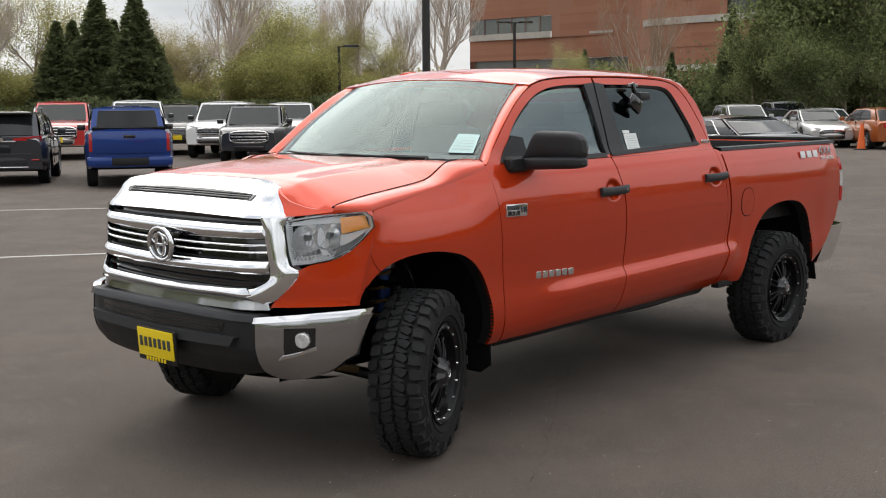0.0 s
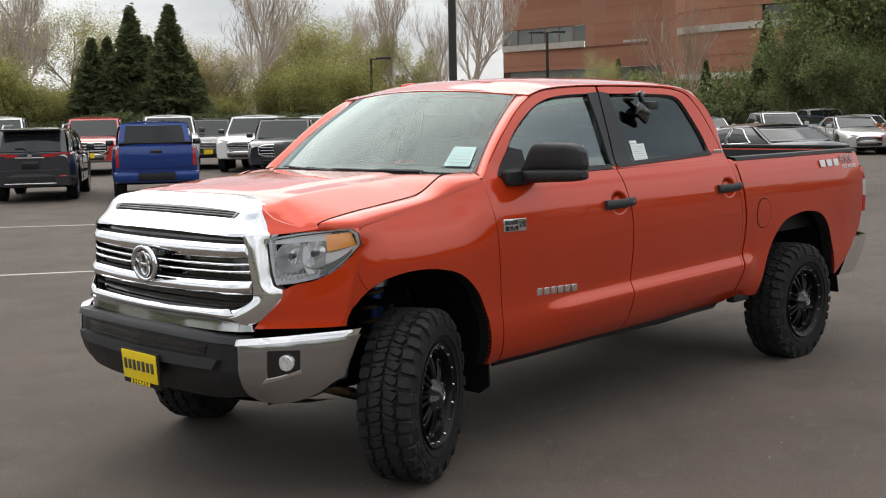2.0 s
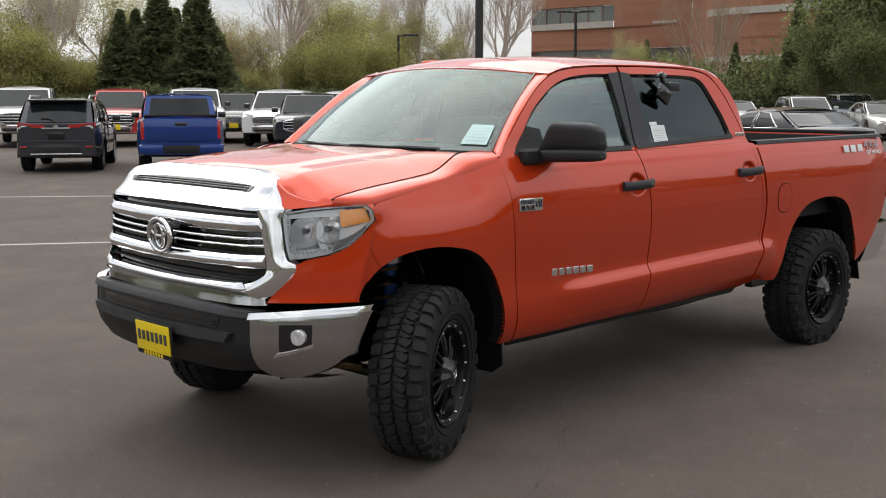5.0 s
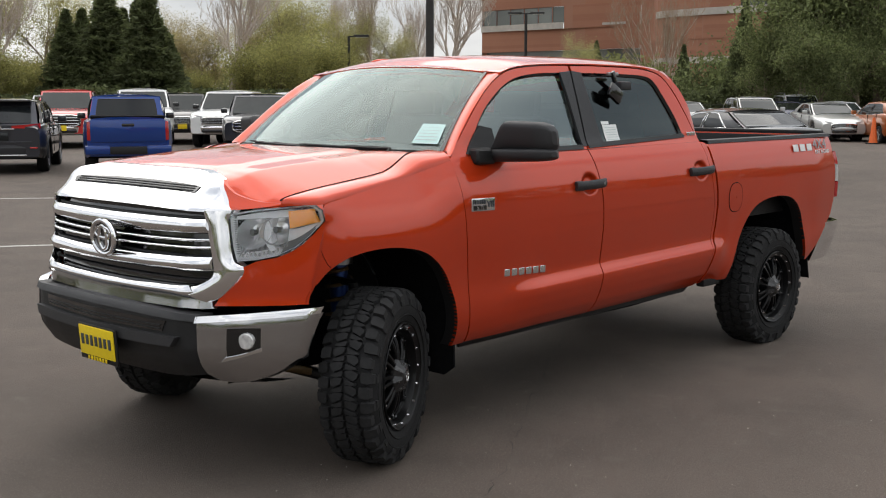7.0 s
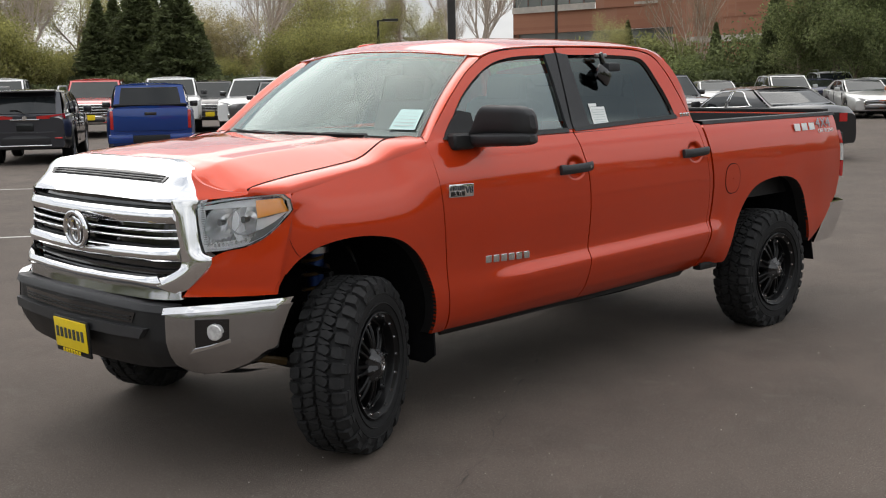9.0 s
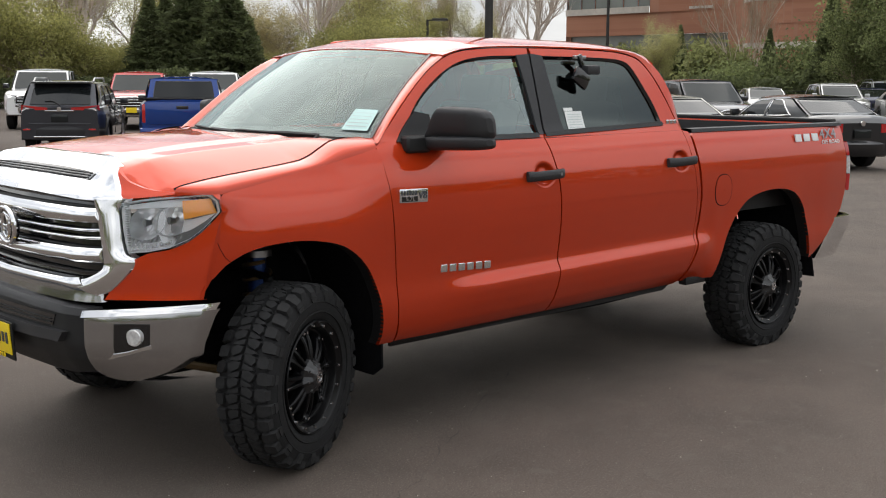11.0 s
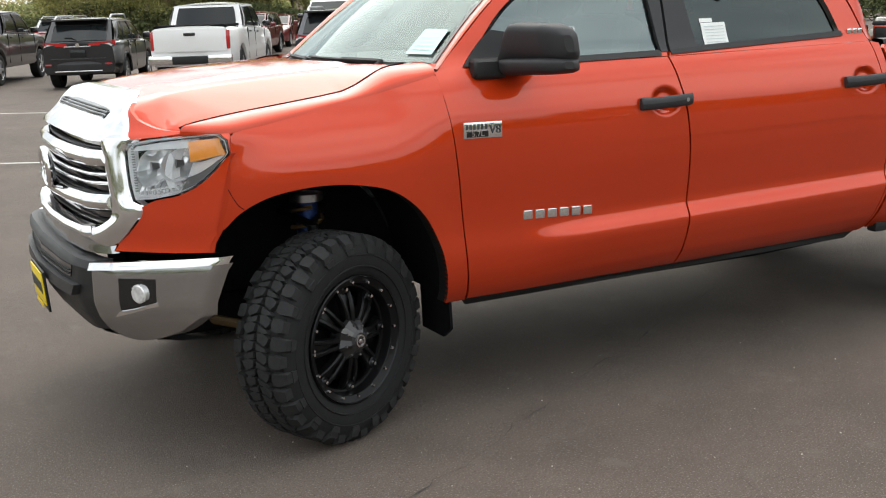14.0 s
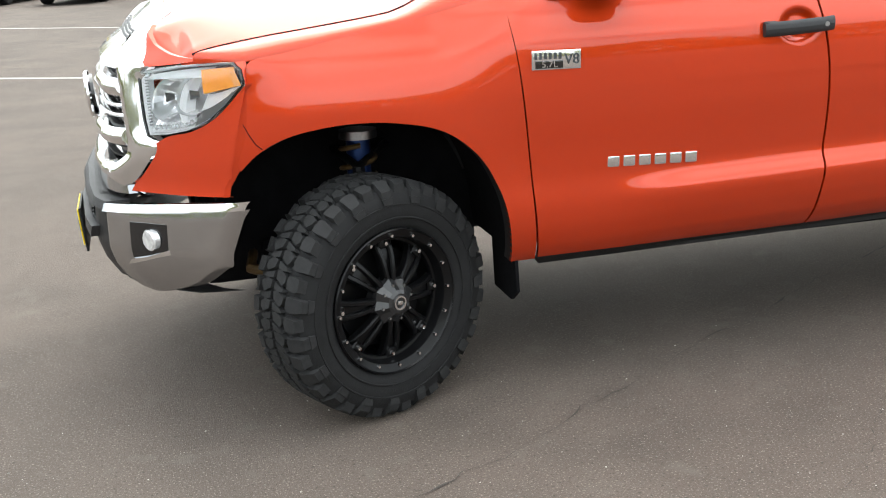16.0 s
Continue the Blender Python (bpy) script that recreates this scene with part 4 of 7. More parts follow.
for s in (1, -1):
    front("bumper_chrome", ([(s * y, z) for y, z in CH_LO], [(s * y, z - .026) for y, z in CH_HI]), CHROME_GREY, 30, 14, .006, .05, FB)
    front("bumper_chrome_lip", ([(s * y, z - .028) for y, z in CH_HI], [(s * y, z) for y, z in CH_HI]), CHROME, 30, 4, .022, .05, FB)
    fog = [(.808, .640), (.85, .652), (.893, .672)], [(.808, .764), (.85, .764), (.893, .760)]
    front("fog_recess", ([(s * y, z) for y, z in fog[0]], [(s * y, z) for y, z in fog[1]]), GLOSS_BLACK, 10, 5, .010, .01, FB)
    front("fog_trim", ([(s * y, z) for y, z in ((.785, .612), (.84, .632), (.896, .656))], [(s * y, z) for y, z in ((.806, .636), (.85, .648), (.896, .672))]), CHROME, 10, 3, .016, .012, FB)
    c = FB(s * .862, .708, .010)
    lamp = part("fog_lamp", bm_cyl(bmesh.new(), (0, 0, 0), .036, .02, "x", 24), REFLECTOR, truck, at=Matrix.Translation(c) @ Euler((0, 0, -s * radians(34))).to_matrix().to_4x4())
    part("fog_lens", bm_cyl(bmesh.new(), (-.012, 0, 0), .030, .006, "x", 24, .034), WHITE_LENS, lamp)
# valance bottom under the bumper
rows = [[FB(y, z, o) for y in np.linspace(-.85, .85, 30)] for z, o in ((.52, -.01), (.50, -.06), (.49, -.2))]
part("lower_skirt", facing(sheet(rows), lambda c: (-1, 0, -1)), BLACK_PLASTIC, truck)
# yellow dealer plate: its name is given as plain bars
plate = new("dealer_plate")
plate.parent = truck
plate.matrix_basis = pose(-1.048, -.062, .614, 0, -4, 0)
part("plate_holder", box((.006, 0, 0), (.010, .325, .172), .004), BLACK_PLASTIC, plate)
part("plate_face", box((-.003, 0, .010), (.006, .300, .140), .003), YELLOW, plate)
for k in range(7):
    part("dark_bar", box((-.008, .117 - k * .039, .014), (.003, .022, .050 - .004 * (k % 2)), .001), INK, plate)
    part("yellow_bar", box((-.008, .075 - k * .025, -.070), (.004, .014, .018), .001), YELLOW, plate)


# ---- wheels
def bm_revolve(bm, profile, n=48):
    """Turns a profile of (radius, y) round the y axis."""
    rings = [[bm.verts.new((r * math.cos(a), y, r * math.sin(a))) for a in np.linspace(0, 2 * math.pi, n, endpoint=False)] for r, y in profile]
    for a, b in zip(rings, rings[1:]):
        for k in range(n):
            bm.faces.new((a[k], a[(k + 1) % n], b[(k + 1) % n], b[k]))
    return bm


def bm_block(bm, quad, base, top, draft=.82):
    """A tread block: a four-cornered prism on the tyre; quad of (angle, y)."""
    ca = sum(q[0] for q in quad) / len(quad)
    cy = sum(q[1] for q in quad) / len(quad)
    low, high = [], []
    for a, y in quad:
        low.append(bm.verts.new((base(y) * math.cos(a), y, base(y) * math.sin(a))))
        a2, y2 = ca + (a - ca) * draft, cy + (y - cy) * draft
        high.append(bm.verts.new((top(y2) * math.cos(a2), y2, top(y2) * math.sin(a2))))
    n = len(quad)
    bm.faces.new(high)
    for k in range(n):
        bm.faces.new((low[k], low[(k + 1) % n], high[(k + 1) % n], high[k]))
    return bm


TYRE_R, TYRE_W = .434, .140


def build_tyre():
    bm = bmesh.new()
    prof = [(.248, -.104), (.262, -.119), (.282, -.131), (.318, -.139), (.352, -.138), (.382, -.130), (.402, -.119), (.413, -.096), (.415, -.05), (.416, 0), (.415, .05), (.413, .096), (.402, .119), (.382, .130), (.35, .138), (.31, .138), (.27, .130), (.248, .104)]
    bm_revolve(bm, prof, 72)
    # raised ring and lettering bars on the sidewall
    for r0, h in ((.304, .004), (.350, .003)):
        bm_revolve(bm, [(r0 - .004, -.137), (r0 - .002, -.1375 - h), (r0 + .002, -.1375 - h), (r0 + .004, -.137)], 72)
    return bm


def build_tread():
    bm = bmesh.new()
    rnd = random.Random(3)
    base = lambda y: .411 - .045 * max(0, (abs(y) - .098) / .042) ** 2
    top = lambda y: TYRE_R - .004 * (abs(y) / .13) ** 2 - .06 * max(0, (abs(y) - .108) / .042) ** 2
    n = 38
    st = 2 * math.pi / n
    for k in range(n):
        a = k * st
        for s in (1, -1):
            sh = 0 if s > 0 else st * .5
            a0 = a + sh
            long = (k % 2 == 0)
            out = .140 if long else .127
            # shoulder block, wrapping on to the sidewall
            bm_block(bm, [(a0 + .06 * st, s * (.082 if long else .073)), (a0 + .44 * st, s * (.077 if long else .069)), (a0 + .80 * st, s * (.082 if long else .073)), (a0 + .88 * st, s * .108), (a0 + .82 * st, s * out), (a0 + .16 * st, s * out), (a0 + .04 * st, s * .108)], base, top, .88)
            # middle blocks, slanted
            bm_block(bm, [(a0 + .02 * st, s * .003), (a0 + .46 * st, s * .009), (a0 + .74 * st, s * .050), (a0 + .50 * st, s * .066), (a0 + .20 * st, s * (.073 if long else .064)), (a0 - .04 * st, s * .036)], base, top, .88)
            bm_block(bm, [(a0 + .56 * st, s * .002), (a0 + .94 * st, s * .004), (a0 + 1.02 * st, s * .034), (a0 + .98 * st, s * .064), (a0 + .82 * st, s * .058)], base, top, .88)
            # side biters
            if long:
                r0, r1 = .356, .380
                q = [(a0 + .15 * st, r0), (a0 + .75 * st, r0), (a0 + .85 * st, r1), (a0 + .1 * st, r1)]
                lo = [bm.verts.new((r * math.cos(t), s * .132, r * math.sin(t))) for t, r in q]
                hi = [bm.verts.new((r * math.cos(t), s * .1425, r * math.sin(t))) for t, r in q]
                bm.faces.new(hi)
                for i in range(4):
                    bm.faces.new((lo[i], lo[(i + 1) % 4], hi[(i + 1) % 4], hi[i]))
    bmesh.ops.recalc_face_normals(bm, faces=bm.faces)
    return bm


def build_rim():
    """A deep barrel, a step that catches the light, and a broad outer lip for the studs."""
    bm = bmesh.new()
    bm_revolve(bm, [(.150, .11), (.238, .118), (.250, .118), (.252, .10), (.225, .07), (.212, -.02), (.210, -.070), (.214, -.078), (.222, -.080), (.226, -.088), (.228, -.112), (.232, -.119), (.250, -.126), (.257, -.130), (.261, -.136), (.265, -.132), (.264, -.112)], 72)
    return bm


def build_spoke():
    """One spoke along +x: two ridges that part towards the rim, with a sunken web between them and a foot for its bolt."""
    bm = bmesh.new()
    for sd in (-1, 1):
        ring = []
        for r, y, off, w, h in ((.050, -.104, .010, .013, .034), (.085, -.108, .013, .012, .036), (.120, -.104, .017, .011, .034), (.160, -.094, .022, .011, .032), (.196, -.078, .027, .012, .028), (.214, -.064, .030, .014, .024)):
            ring.append([bm.verts.new((r, y + h * sy, sd * off + w * sx)) for sx, sy in ((-1.0, .9), (-.85, .1), (-.45, -.12), (.45, -.12), (.85, .1), (1.0, .9))])
        for p, q in zip(ring, ring[1:]):
            for i in range(5):
                bm.faces.new((p[i], p[i + 1], q[i + 1], q[i]))
        bm.faces.new(ring[-1])
    web = [[bm.verts.new((r, y, z)) for z in (-w, w)] for r, y, w in ((.050, -.088, .012), (.120, -.088, .018), (.170, -.080, .024), (.214, -.056, .032))]
    for p, q in zip(web, web[1:]):
        bm.faces.new((p[0], p[1], q[1], q[0]))
    bmesh.ops.recalc_face_normals(bm, faces=bm.faces)
    bm_box(bm, (.204, -.074, 0), (.036, .018, .044), .005, None, 1)
    return bm


def build_cap():
    """The flared hub cover: eight wedges, high and low in turn, round a flat round boss."""
    bm = bmesh.new()
    rings = []
    for r, y, wob in ((.086, -.098, .010), (.080, -.112, .006), (.046, -.144, .002), (.034, -.150, 0)):
        rings.append([bm.verts.new(((r + wob * (1 if k % 2 else -1)) * math.cos(k * math.pi / 8), y - wob * .5 * (1 if k % 2 else -1), (r + wob * (1 if k % 2 else -1)) * math.sin(k * math.pi / 8))) for k in range(16)])
    for a, b in zip(rings, rings[1:]):
        for k in range(16):
            bm.faces.new((a[k], a[(k + 1) % 16], b[(k + 1) % 16], b[k]))
    bm.faces.new(rings[-1])
    bmesh.ops.recalc_face_normals(bm, faces=bm.faces)
    bm_cyl(bm, (0, -.085, 0), .082, .05, "y", 16, .078)
    return bm


MESH_TYRE = done("tyre", build_tyre(), RUBBER)
MESH_TREAD = done("tread", build_tread(), TREAD_RUBBER, 20)
MESH_RIM = done("rim", build_rim(), SATIN_BLACK, 25)
MESH_SPOKE = done("spoke", build_spoke(), SATIN_BLACK, 25)
MESH_CAP = done("centre_cap", build_cap(), HUB_BLACK, 10)
bm = bm_revolve(bmesh.new(), [(.024, -.148), (.026, -.154), (.020, -.154), (.019, -.150)], 24)
bm_box(bm, (0, -.152, 0), (.022, .004, .013), .002)
MESH_MARK = done("cap_mark", bm, CHROME)
MESH_NUT = done("cap_screw", bm_cyl(bmesh.new(), (0, 0, 0), .0055, .010, "y", 6, .0045), STEEL)
MESH_BOLT = done("rim_stud", bm_cyl(bmesh.new(), (0, 0, 0), .0082, .012, "y", 8, .0055), CHROME)
MESH_BOLT_L = done("spoke_bolt", bm_cyl(bmesh.new(), (0, 0, 0), .0095, .014, "y", 8, .007), CHROME)
MESH_DISC = done("brake_disc", bm_cyl(bmesh.new(), (0, -.02, 0), .18, .03, "y", 40), SATIN_BLACK)
for x, y, rz, spin in ((-.068, -.912, 25, 11), (-.05, .895, 205, 60), (3.70, -.895, 0, 33), (3.70, .895, 180, 5)):
    rear = x > 2
    wheel = new("wheel")
    wheel.parent = truck
    wheel.matrix_basis = pose(x, y, .416 if rear else .440, 0, 0, rz) @ pose(0, 0, 0, 0, spin, 0) @ Matrix.Diagonal((.966, 1.0, .966, 1) if not rear else (.952, 1.0, .952, 1))
    for nm, me in (("tyre", MESH_TYRE), ("tread", MESH_TREAD), ("rim", MESH_RIM), ("centre_cap", MESH_CAP), ("cap_mark", MESH_MARK), ("brake_disc", MESH_DISC)):
        part(nm, me, None, wheel)
    for k in range(16):
        a = (k + .5) * math.pi / 8
        part("rim_stud", MESH_BOLT, None, wheel, at=Matrix.Translation((.240 * math.cos(a), -.124, .240 * math.sin(a))))
    for k in range(8):
        a = k * math.pi / 4 + .2
        sp = part("spoke", MESH_SPOKE, None, wheel, at=Matrix.Rotation(-a, 4, "Y"))
        part("spoke_bolt", MESH_BOLT_L, None, sp, at=Matrix.Translation((.206, -.088, 0)))
        part("cap_screw", MESH_NUT, None, wheel, at=Matrix.Translation((.064 * math.cos(a + .2), -.132, .064 * math.sin(a + .2))))

# suspension seen in the front arch, axles
for s in (1, -1):
    bm = bm_tube(bmesh.new(), [(-.04, s * .62, .62), (-.03, s * .60, .95)], .045, 14)
    part("shock_body", bm, BLUE_COIL, truck)
    bm = bmesh.new()
    pts = [(-.035 + .062 * math.cos(a), s * .61 + .062 * math.sin(a), .66 + .035 * a / math.pi * 1.0) for a in np.linspace(0, 7.5 * math.pi, 90)]
    part("coil_spring", bm_tube(bm, pts, .010, 6), GOLD_COIL, truck)
    part("upper_mount", bm_cyl(bmesh.new(), (-.03, s * .60, .955), .07, .03), STEEL, truck)
    bm = bm_tube(bmesh.new(), [(-.10, s * .45, .88), (-.06, s * .74, .86), (.10, s * .45, .88)], .018, 8)
    bm_tube(bm, [(-.06, s * .74, .86), (-.05, s * .78, .50)], .024, 8)
    part("upper_arm", bm, SATIN_BLACK, truck)
    bm = bm_tube(bmesh.new(), [(-.20, s * .35, .42), (-.05, s * .74, .36), (.18, s * .35, .42)], .03, 8)
    part("lower_arm", bm, SATIN_BLACK, truck)
    bm = bm_tube(bmesh.new(), [(-.42, s * .35, .50), (-.46, s * .62, .50), (-.30, s * .70, .46)], .02, 8)
    part("sway_bar", bm, GOLD_COIL if s < 0 else STEEL, truck)
    # mud flaps behind the wheels
    bm = sheet([[(lerp(.445, .452, u), s * -y, lerp(.62, .335, u) + .05 * smooth(.86, .935, y) * u) for y in (.66, .76, .86, .90, .93)] for u in (0, .3, .6, 1)], .012, lambda c: (1, 0, 0))
    part("mud_flap", bm, SHADOW_LINER, truck)
    bm = sheet([[(lerp(4.28, 4.34, u), s * -y, lerp(.62, .40, u)) for y in (.70, .80, .90, .965)] for u in (0, .3, .6, 1)], .012, lambda c: (1, 0, 0))
    part("mud_flap", bm, SHADOW_LINER, truck)
    part("bed_bracket", box((2.99, s * .90, .525), (.20, .06, .05), .01), BLACK_PLASTIC, truck)
part("rear_axle", bm_tube(bmesh.new(), [(3.7, -.78, .43), (3.7, -.15, .43), (3.7, 0, .43), (3.7, .15, .43), (3.7, .78, .43)], [.05, .05, .14, .05, .05], 14), SATIN_BLACK, truck)
part("front_crossmember", box((-.15, 0, .48), (.5, .9, .16), .03), SHADOW_LINER, truck)
part("exhaust", bm_tube(bmesh.new(), [(2.2, .5, .52), (3.1, .55, .55), (3.5, .6, .75), (4.2, .6, .62), (4.7, .75, .58)], .04, 10), STEEL, truck)

# ---- door handles, fuel flap, mirrors
for (x0, z), name in zip(HANDLES, ("front", "rear")):
    for s in (1, -1):
        y = side_y(x0, z) + handle_dip(x0, z)
        handle = new("door_handle")
        handle.parent = truck
        handle.matrix_basis = Matrix.Translation((x0, s * -y, z))
        bm = bmesh.new()
        rows = [[Vector((u * .138, s * -(.028 - .018 * abs(u) ** 3) + s * -.013 * math.cos(a), .026 * math.sin(a) + .004 * u)) for a in np.linspace(0, 2 * math.pi, 14)] for u in np.linspace(-1, 1, 15)]
        bm_sheet(bm, rows)
        for r in (0, -1):
            bm.faces.new([bm.verts.new(p) for p in rows[r][:-1]])
        part("grip", bm, GREY_PLASTIC, handle)
        for u in (-1, 1):
            part("handle_foot", box((u * .112, s * -.008, .002), (.050, .026, .044), .009, None, 3), GREY_PLASTIC, handle)
        if name == "front":
            part("key_lock", bm_cyl(bmesh.new(), (.098, s * -.030, .003), .009, .012, "y", 14), STEEL, handle)
for s in (1, -1):
    pts = [(3.155 + .085 * math.copysign(abs(math.cos(a)) ** .8, math.cos(a)), 1.085 + .095 * math.copysign(abs(math.sin(a)) ** .8, math.sin(a))) for a in np.linspace(0, 2 * math.pi, 33)]
    part("fuel_flap", facing(sheet([[Vector((x, s * S(x, z, .003).y, z)) for x, z in pts]] + [[Vector((3.155 + (x - 3.155) * k, s * S(3.155 + (x - 3.155) * k, 1.085 + (z - 1.085) * k, .003).y, 1.085 + (z - 1.085) * k)) for x, z in pts] for k in (.6, .05)], .006, INSIDE), lambda c: (0, c.y, 0)), ORANGE, truck)
    part("fuel_flap_gap", bm_tube(bmesh.new(), [Vector((3.155 + (x - 3.155) * 1.02, s * S(x, z, .0).y, 1.085 + (z - 1.085) * 1.02)) for x, z in pts], .0035, 4), SHADOW_LINER, truck)
    mirror = new("side_mirror")
    mirror.parent = truck
    mirror.matrix_basis = Matrix.Translation((.735, 0, 0))
    # housing: a rounded shell whose inner end slopes down to the arm, over a lower cover that runs back to the door
    def shell(u0, u1, z_lo, z_hi, grow, n=24):
        bm = bmesh.new()
        rows = []
        for u in np.linspace(u0, u1, n):
            e = math.sqrt(max(1 - max(0, (u - .78) / .22) ** 2, .004))
            lo, hi = z_lo(u), z_hi(u)
            zc, hz = (lo + hi) / 2, (hi - lo) / 2 * (.40 + .60 * e)
            xc, hx = lerp(.015, .115, u), (.084 + grow) * (.20 + .80 * e) * (.70 + .30 * smooth(0, .3, u))
            rows.append([Vector((xc + hx * math.copysign(abs(math.cos(a)) ** .6, math.cos(a)) - .030 * math.sin(a) * (hz / .09), s * -(lerp(.93, 1.250, u)), zc + hz * math.copysign(abs(math.sin(a)) ** .6, math.sin(a)))) for a in np.linspace(0, 2 * math.pi, 29)])
        bm_sheet(bm, rows)
        for r in (0, -1):
            bm.faces.new([bm.verts.new(p) for p in rows[r][:-1]])
        bmesh.ops.recalc_face_normals(bm, faces=bm.faces)
        return bm

    part("housing", shell(.10, 1.0, lambda u: 1.470, lambda u: 1.495 + .142 * smooth(.05, .36, u) - .012 * u, 0), GREY_PLASTIC, mirror)
    part("lower_cover", shell(.0, 1.0, lambda u: 1.418 + .012 * u, lambda u: 1.492 + .006 * u, .004), GREY_PLASTIC, mirror)
    part("arm", box((-.075, s * -.925, 1.452), (.16, .10, .085), .03, None, 3), BLACK_PLASTIC, mirror)
    part("mirror_glass", box((.168, s * -1.10, 1.535), (.004, .21, .15), .002), CHROME, mirror)

# ---- badges: names are given as plain bars, the engine size is lettered
def text_mesh(body, size, depth):
    cu = bpy.data.curves.new("writing", "FONT")
    cu.body, cu.size, cu.extrude, cu.align_x, cu.align_y = body, size, depth, "CENTER", "CENTER"
    ob = bpy.data.objects.new("writing", cu)
    scene.collection.objects.link(ob)
    me = bpy.data.meshes.new_from_object(ob.evaluated_get(bpy.context.evaluated_depsgraph_get()))
    bpy.data.objects.remove(ob)
    return me


def written(name, body, size, mat, parent, at, stretch=1.0):
    me = text_mesh(body, size, .0015)
    me.materials.clear()
    me.materials.append(mat)
    ob = new(name, me)
    ob.parent = parent
    ob.matrix_basis = at @ Matrix.Diagonal((stretch, 1, 1, 1))
    return ob


DRIVER = pose(0, 0, 0, 90, 0, 0)
badge = new("engine_badge")
badge.parent = truck
bx, bz = .595, 1.213
badge.matrix_basis = Matrix.Translation((bx, -side_y(bx, bz) - .004, bz)) @ pose(0, 0, 0, 0, 1.5, 0)
part("badge_plate", box((0, 0, 0), (.178, .008, .066), .003), CHROME, badge)
part("badge_dark_field", box((-.026, -.003, -.015), (.10, .006, .026), .002), GLOSS_BLACK, badge)
for k in range(6):
    part("dark_bar", box((-.075 + k * .0175, -.006, .014), (.009, .004, .022), .001), INK, badge)
written("engine_size", "5.7L", .030, CHROME, badge, Matrix.Translation((-.026, -.0075, -.015)) @ DRIVER, 1.15)
written("cylinder_count", "V8", .050, INK, badge, Matrix.Translation((.056, -.0055, 0)) @ DRIVER, 1.0)
nameplate = new("model_nameplate")
nameplate.parent = truck
nameplate.matrix_basis = Matrix.Translation((.958, -.979, .832)) @ pose(0, 0, 0, 0, 2.2, 0)
for k in range(6):
    part("chrome_bar", box((-.150 + k * .060, 0, 0), (.047, .010, .040), .005), CHROME, nameplate)
decal = new("bed_decal")
decal.parent = truck
decal.matrix_basis = Matrix.Translation((4.34, -side_y(4.34, 1.382) - .003, 1.382)) @ pose(0, 0, 0, -14, 0, 1.2) @ Matrix.Diagonal((1.12, 1, 1.12, 1))
for k in range(3):
    part("white_bar", box((-.265 + k * .098, 0, -.002), (.070, .003, .046), .004), DECAL_WHITE, decal)
written("drive_mark", "4X4", .088, DECAL_GREY, decal, Matrix.Translation((.09, -.002, .012)) @ DRIVER, 1.35)
written("use_mark", "OFF ROAD", .036, DECAL_WHITE, decal, Matrix.Translation((.11, -.003, -.038)) @ DRIVER, 1.25)
grade = new("grade_badge")
grade.parent = truck
grade.matrix_basis = Matrix.Translation((2.725, -pw(1.51, WIDE) - .0, 1.515))
for k in range(3):
    part("chrome_bar", box((-.035 + k * .035, -.004, 0), (.028, .006, .024), .003), CHROME, grade)

# ---- tail: lamps, tailgate, bumper, bed
for s in (1, -1):
    lamp = new("tail_light")
    lamp.parent = truck
    for z0, z1, m in ((1.235, 1.335, RED_LENS), (1.105, 1.235, WHITE_LENS), (.985, 1.105, RED_LENS)):
        rows = []
        for z in np.linspace(z0 + .003, z1 - .003, 6):
            yy = side_y(4.62, z) - .004
            xo = pw(z, [(.98, 4.665), (1.05, 4.665), (1.20, 4.66), (1.34, 4.635)])
            rows.append([(xo + .035, s * -yy, z), (xo + .07, s * -(yy + .006), z), (xo + .115, s * -(yy - .02), z), (xo + .135, s * -(yy - .07), z), (xo + .135, s * -(yy - .16), z)])
        part("lens", facing(sheet(rows), lambda c: (.6, c.y, 0)), m, lamp)
    rows = [[(x - dx, s * -y, z) for x, y in ((4.50, .972), (4.64, .972), (4.80, .955), (4.92, .85), (4.97, .45), (4.98, 0))] for z, dx in ((.80, -.02), (.775, -.02), (.70, .02), (.60, .10), (.53, .17))]
    part("rear_bumper", facing(sheet(rows, .04, INSIDE), lambda c: (.6, c.y, 0)), CHROME, truck)
    rows = [[(x, s * -y, z) for x in np.linspace(2.885, 4.67, 20)] for y, z in ((.935, 1.447), (.925, 1.468), (.875, 1.472), (.845, 1.462), (.84, 1.40))]
    part("bed_rail_cap", facing(sheet(rows), lambda c: (0, 0, 1)), BLACK_PLASTIC, truck)
    part("bed_wall", box((3.73, s * .82, 1.17), (1.75, .04, .52)), BLACK_PLASTIC, truck)
part("bed_floor", box((3.73, 0, .93), (1.78, 1.62, .05)), BLACK_PLASTIC, truck)
part("bed_bulkhead", box((2.88, 0, 1.17), (.04, 1.6, .52)), BLACK_PLASTIC, truck)
part("tailgate", box((4.73, 0, 1.19), (.07, 1.66, .56), .02), ORANGE, truck)
part("tailgate_liner", box((4.688, 0, 1.20), (.012, 1.60, .50), .004), BLACK_PLASTIC, truck)
part("tailgate_cap", box((4.735, 0, 1.475), (.09, 1.66, .03), .01), BLACK_PLASTIC, truck)

# ---- cabin
part("dashboard", box((.78, 0, 1.38), (.50, 1.50, .20), .06, None, 3), CABIN, truck)
bm = bm_tube(bmesh.new(), [(1.0 + .0 * math.cos(a) + .06 * math.sin(a), -.40 + .185 * math.cos(a), 1.36 + .175 * math.sin(a)) for a in np.linspace(0, 2 * math.pi, 33)], .015, 8)
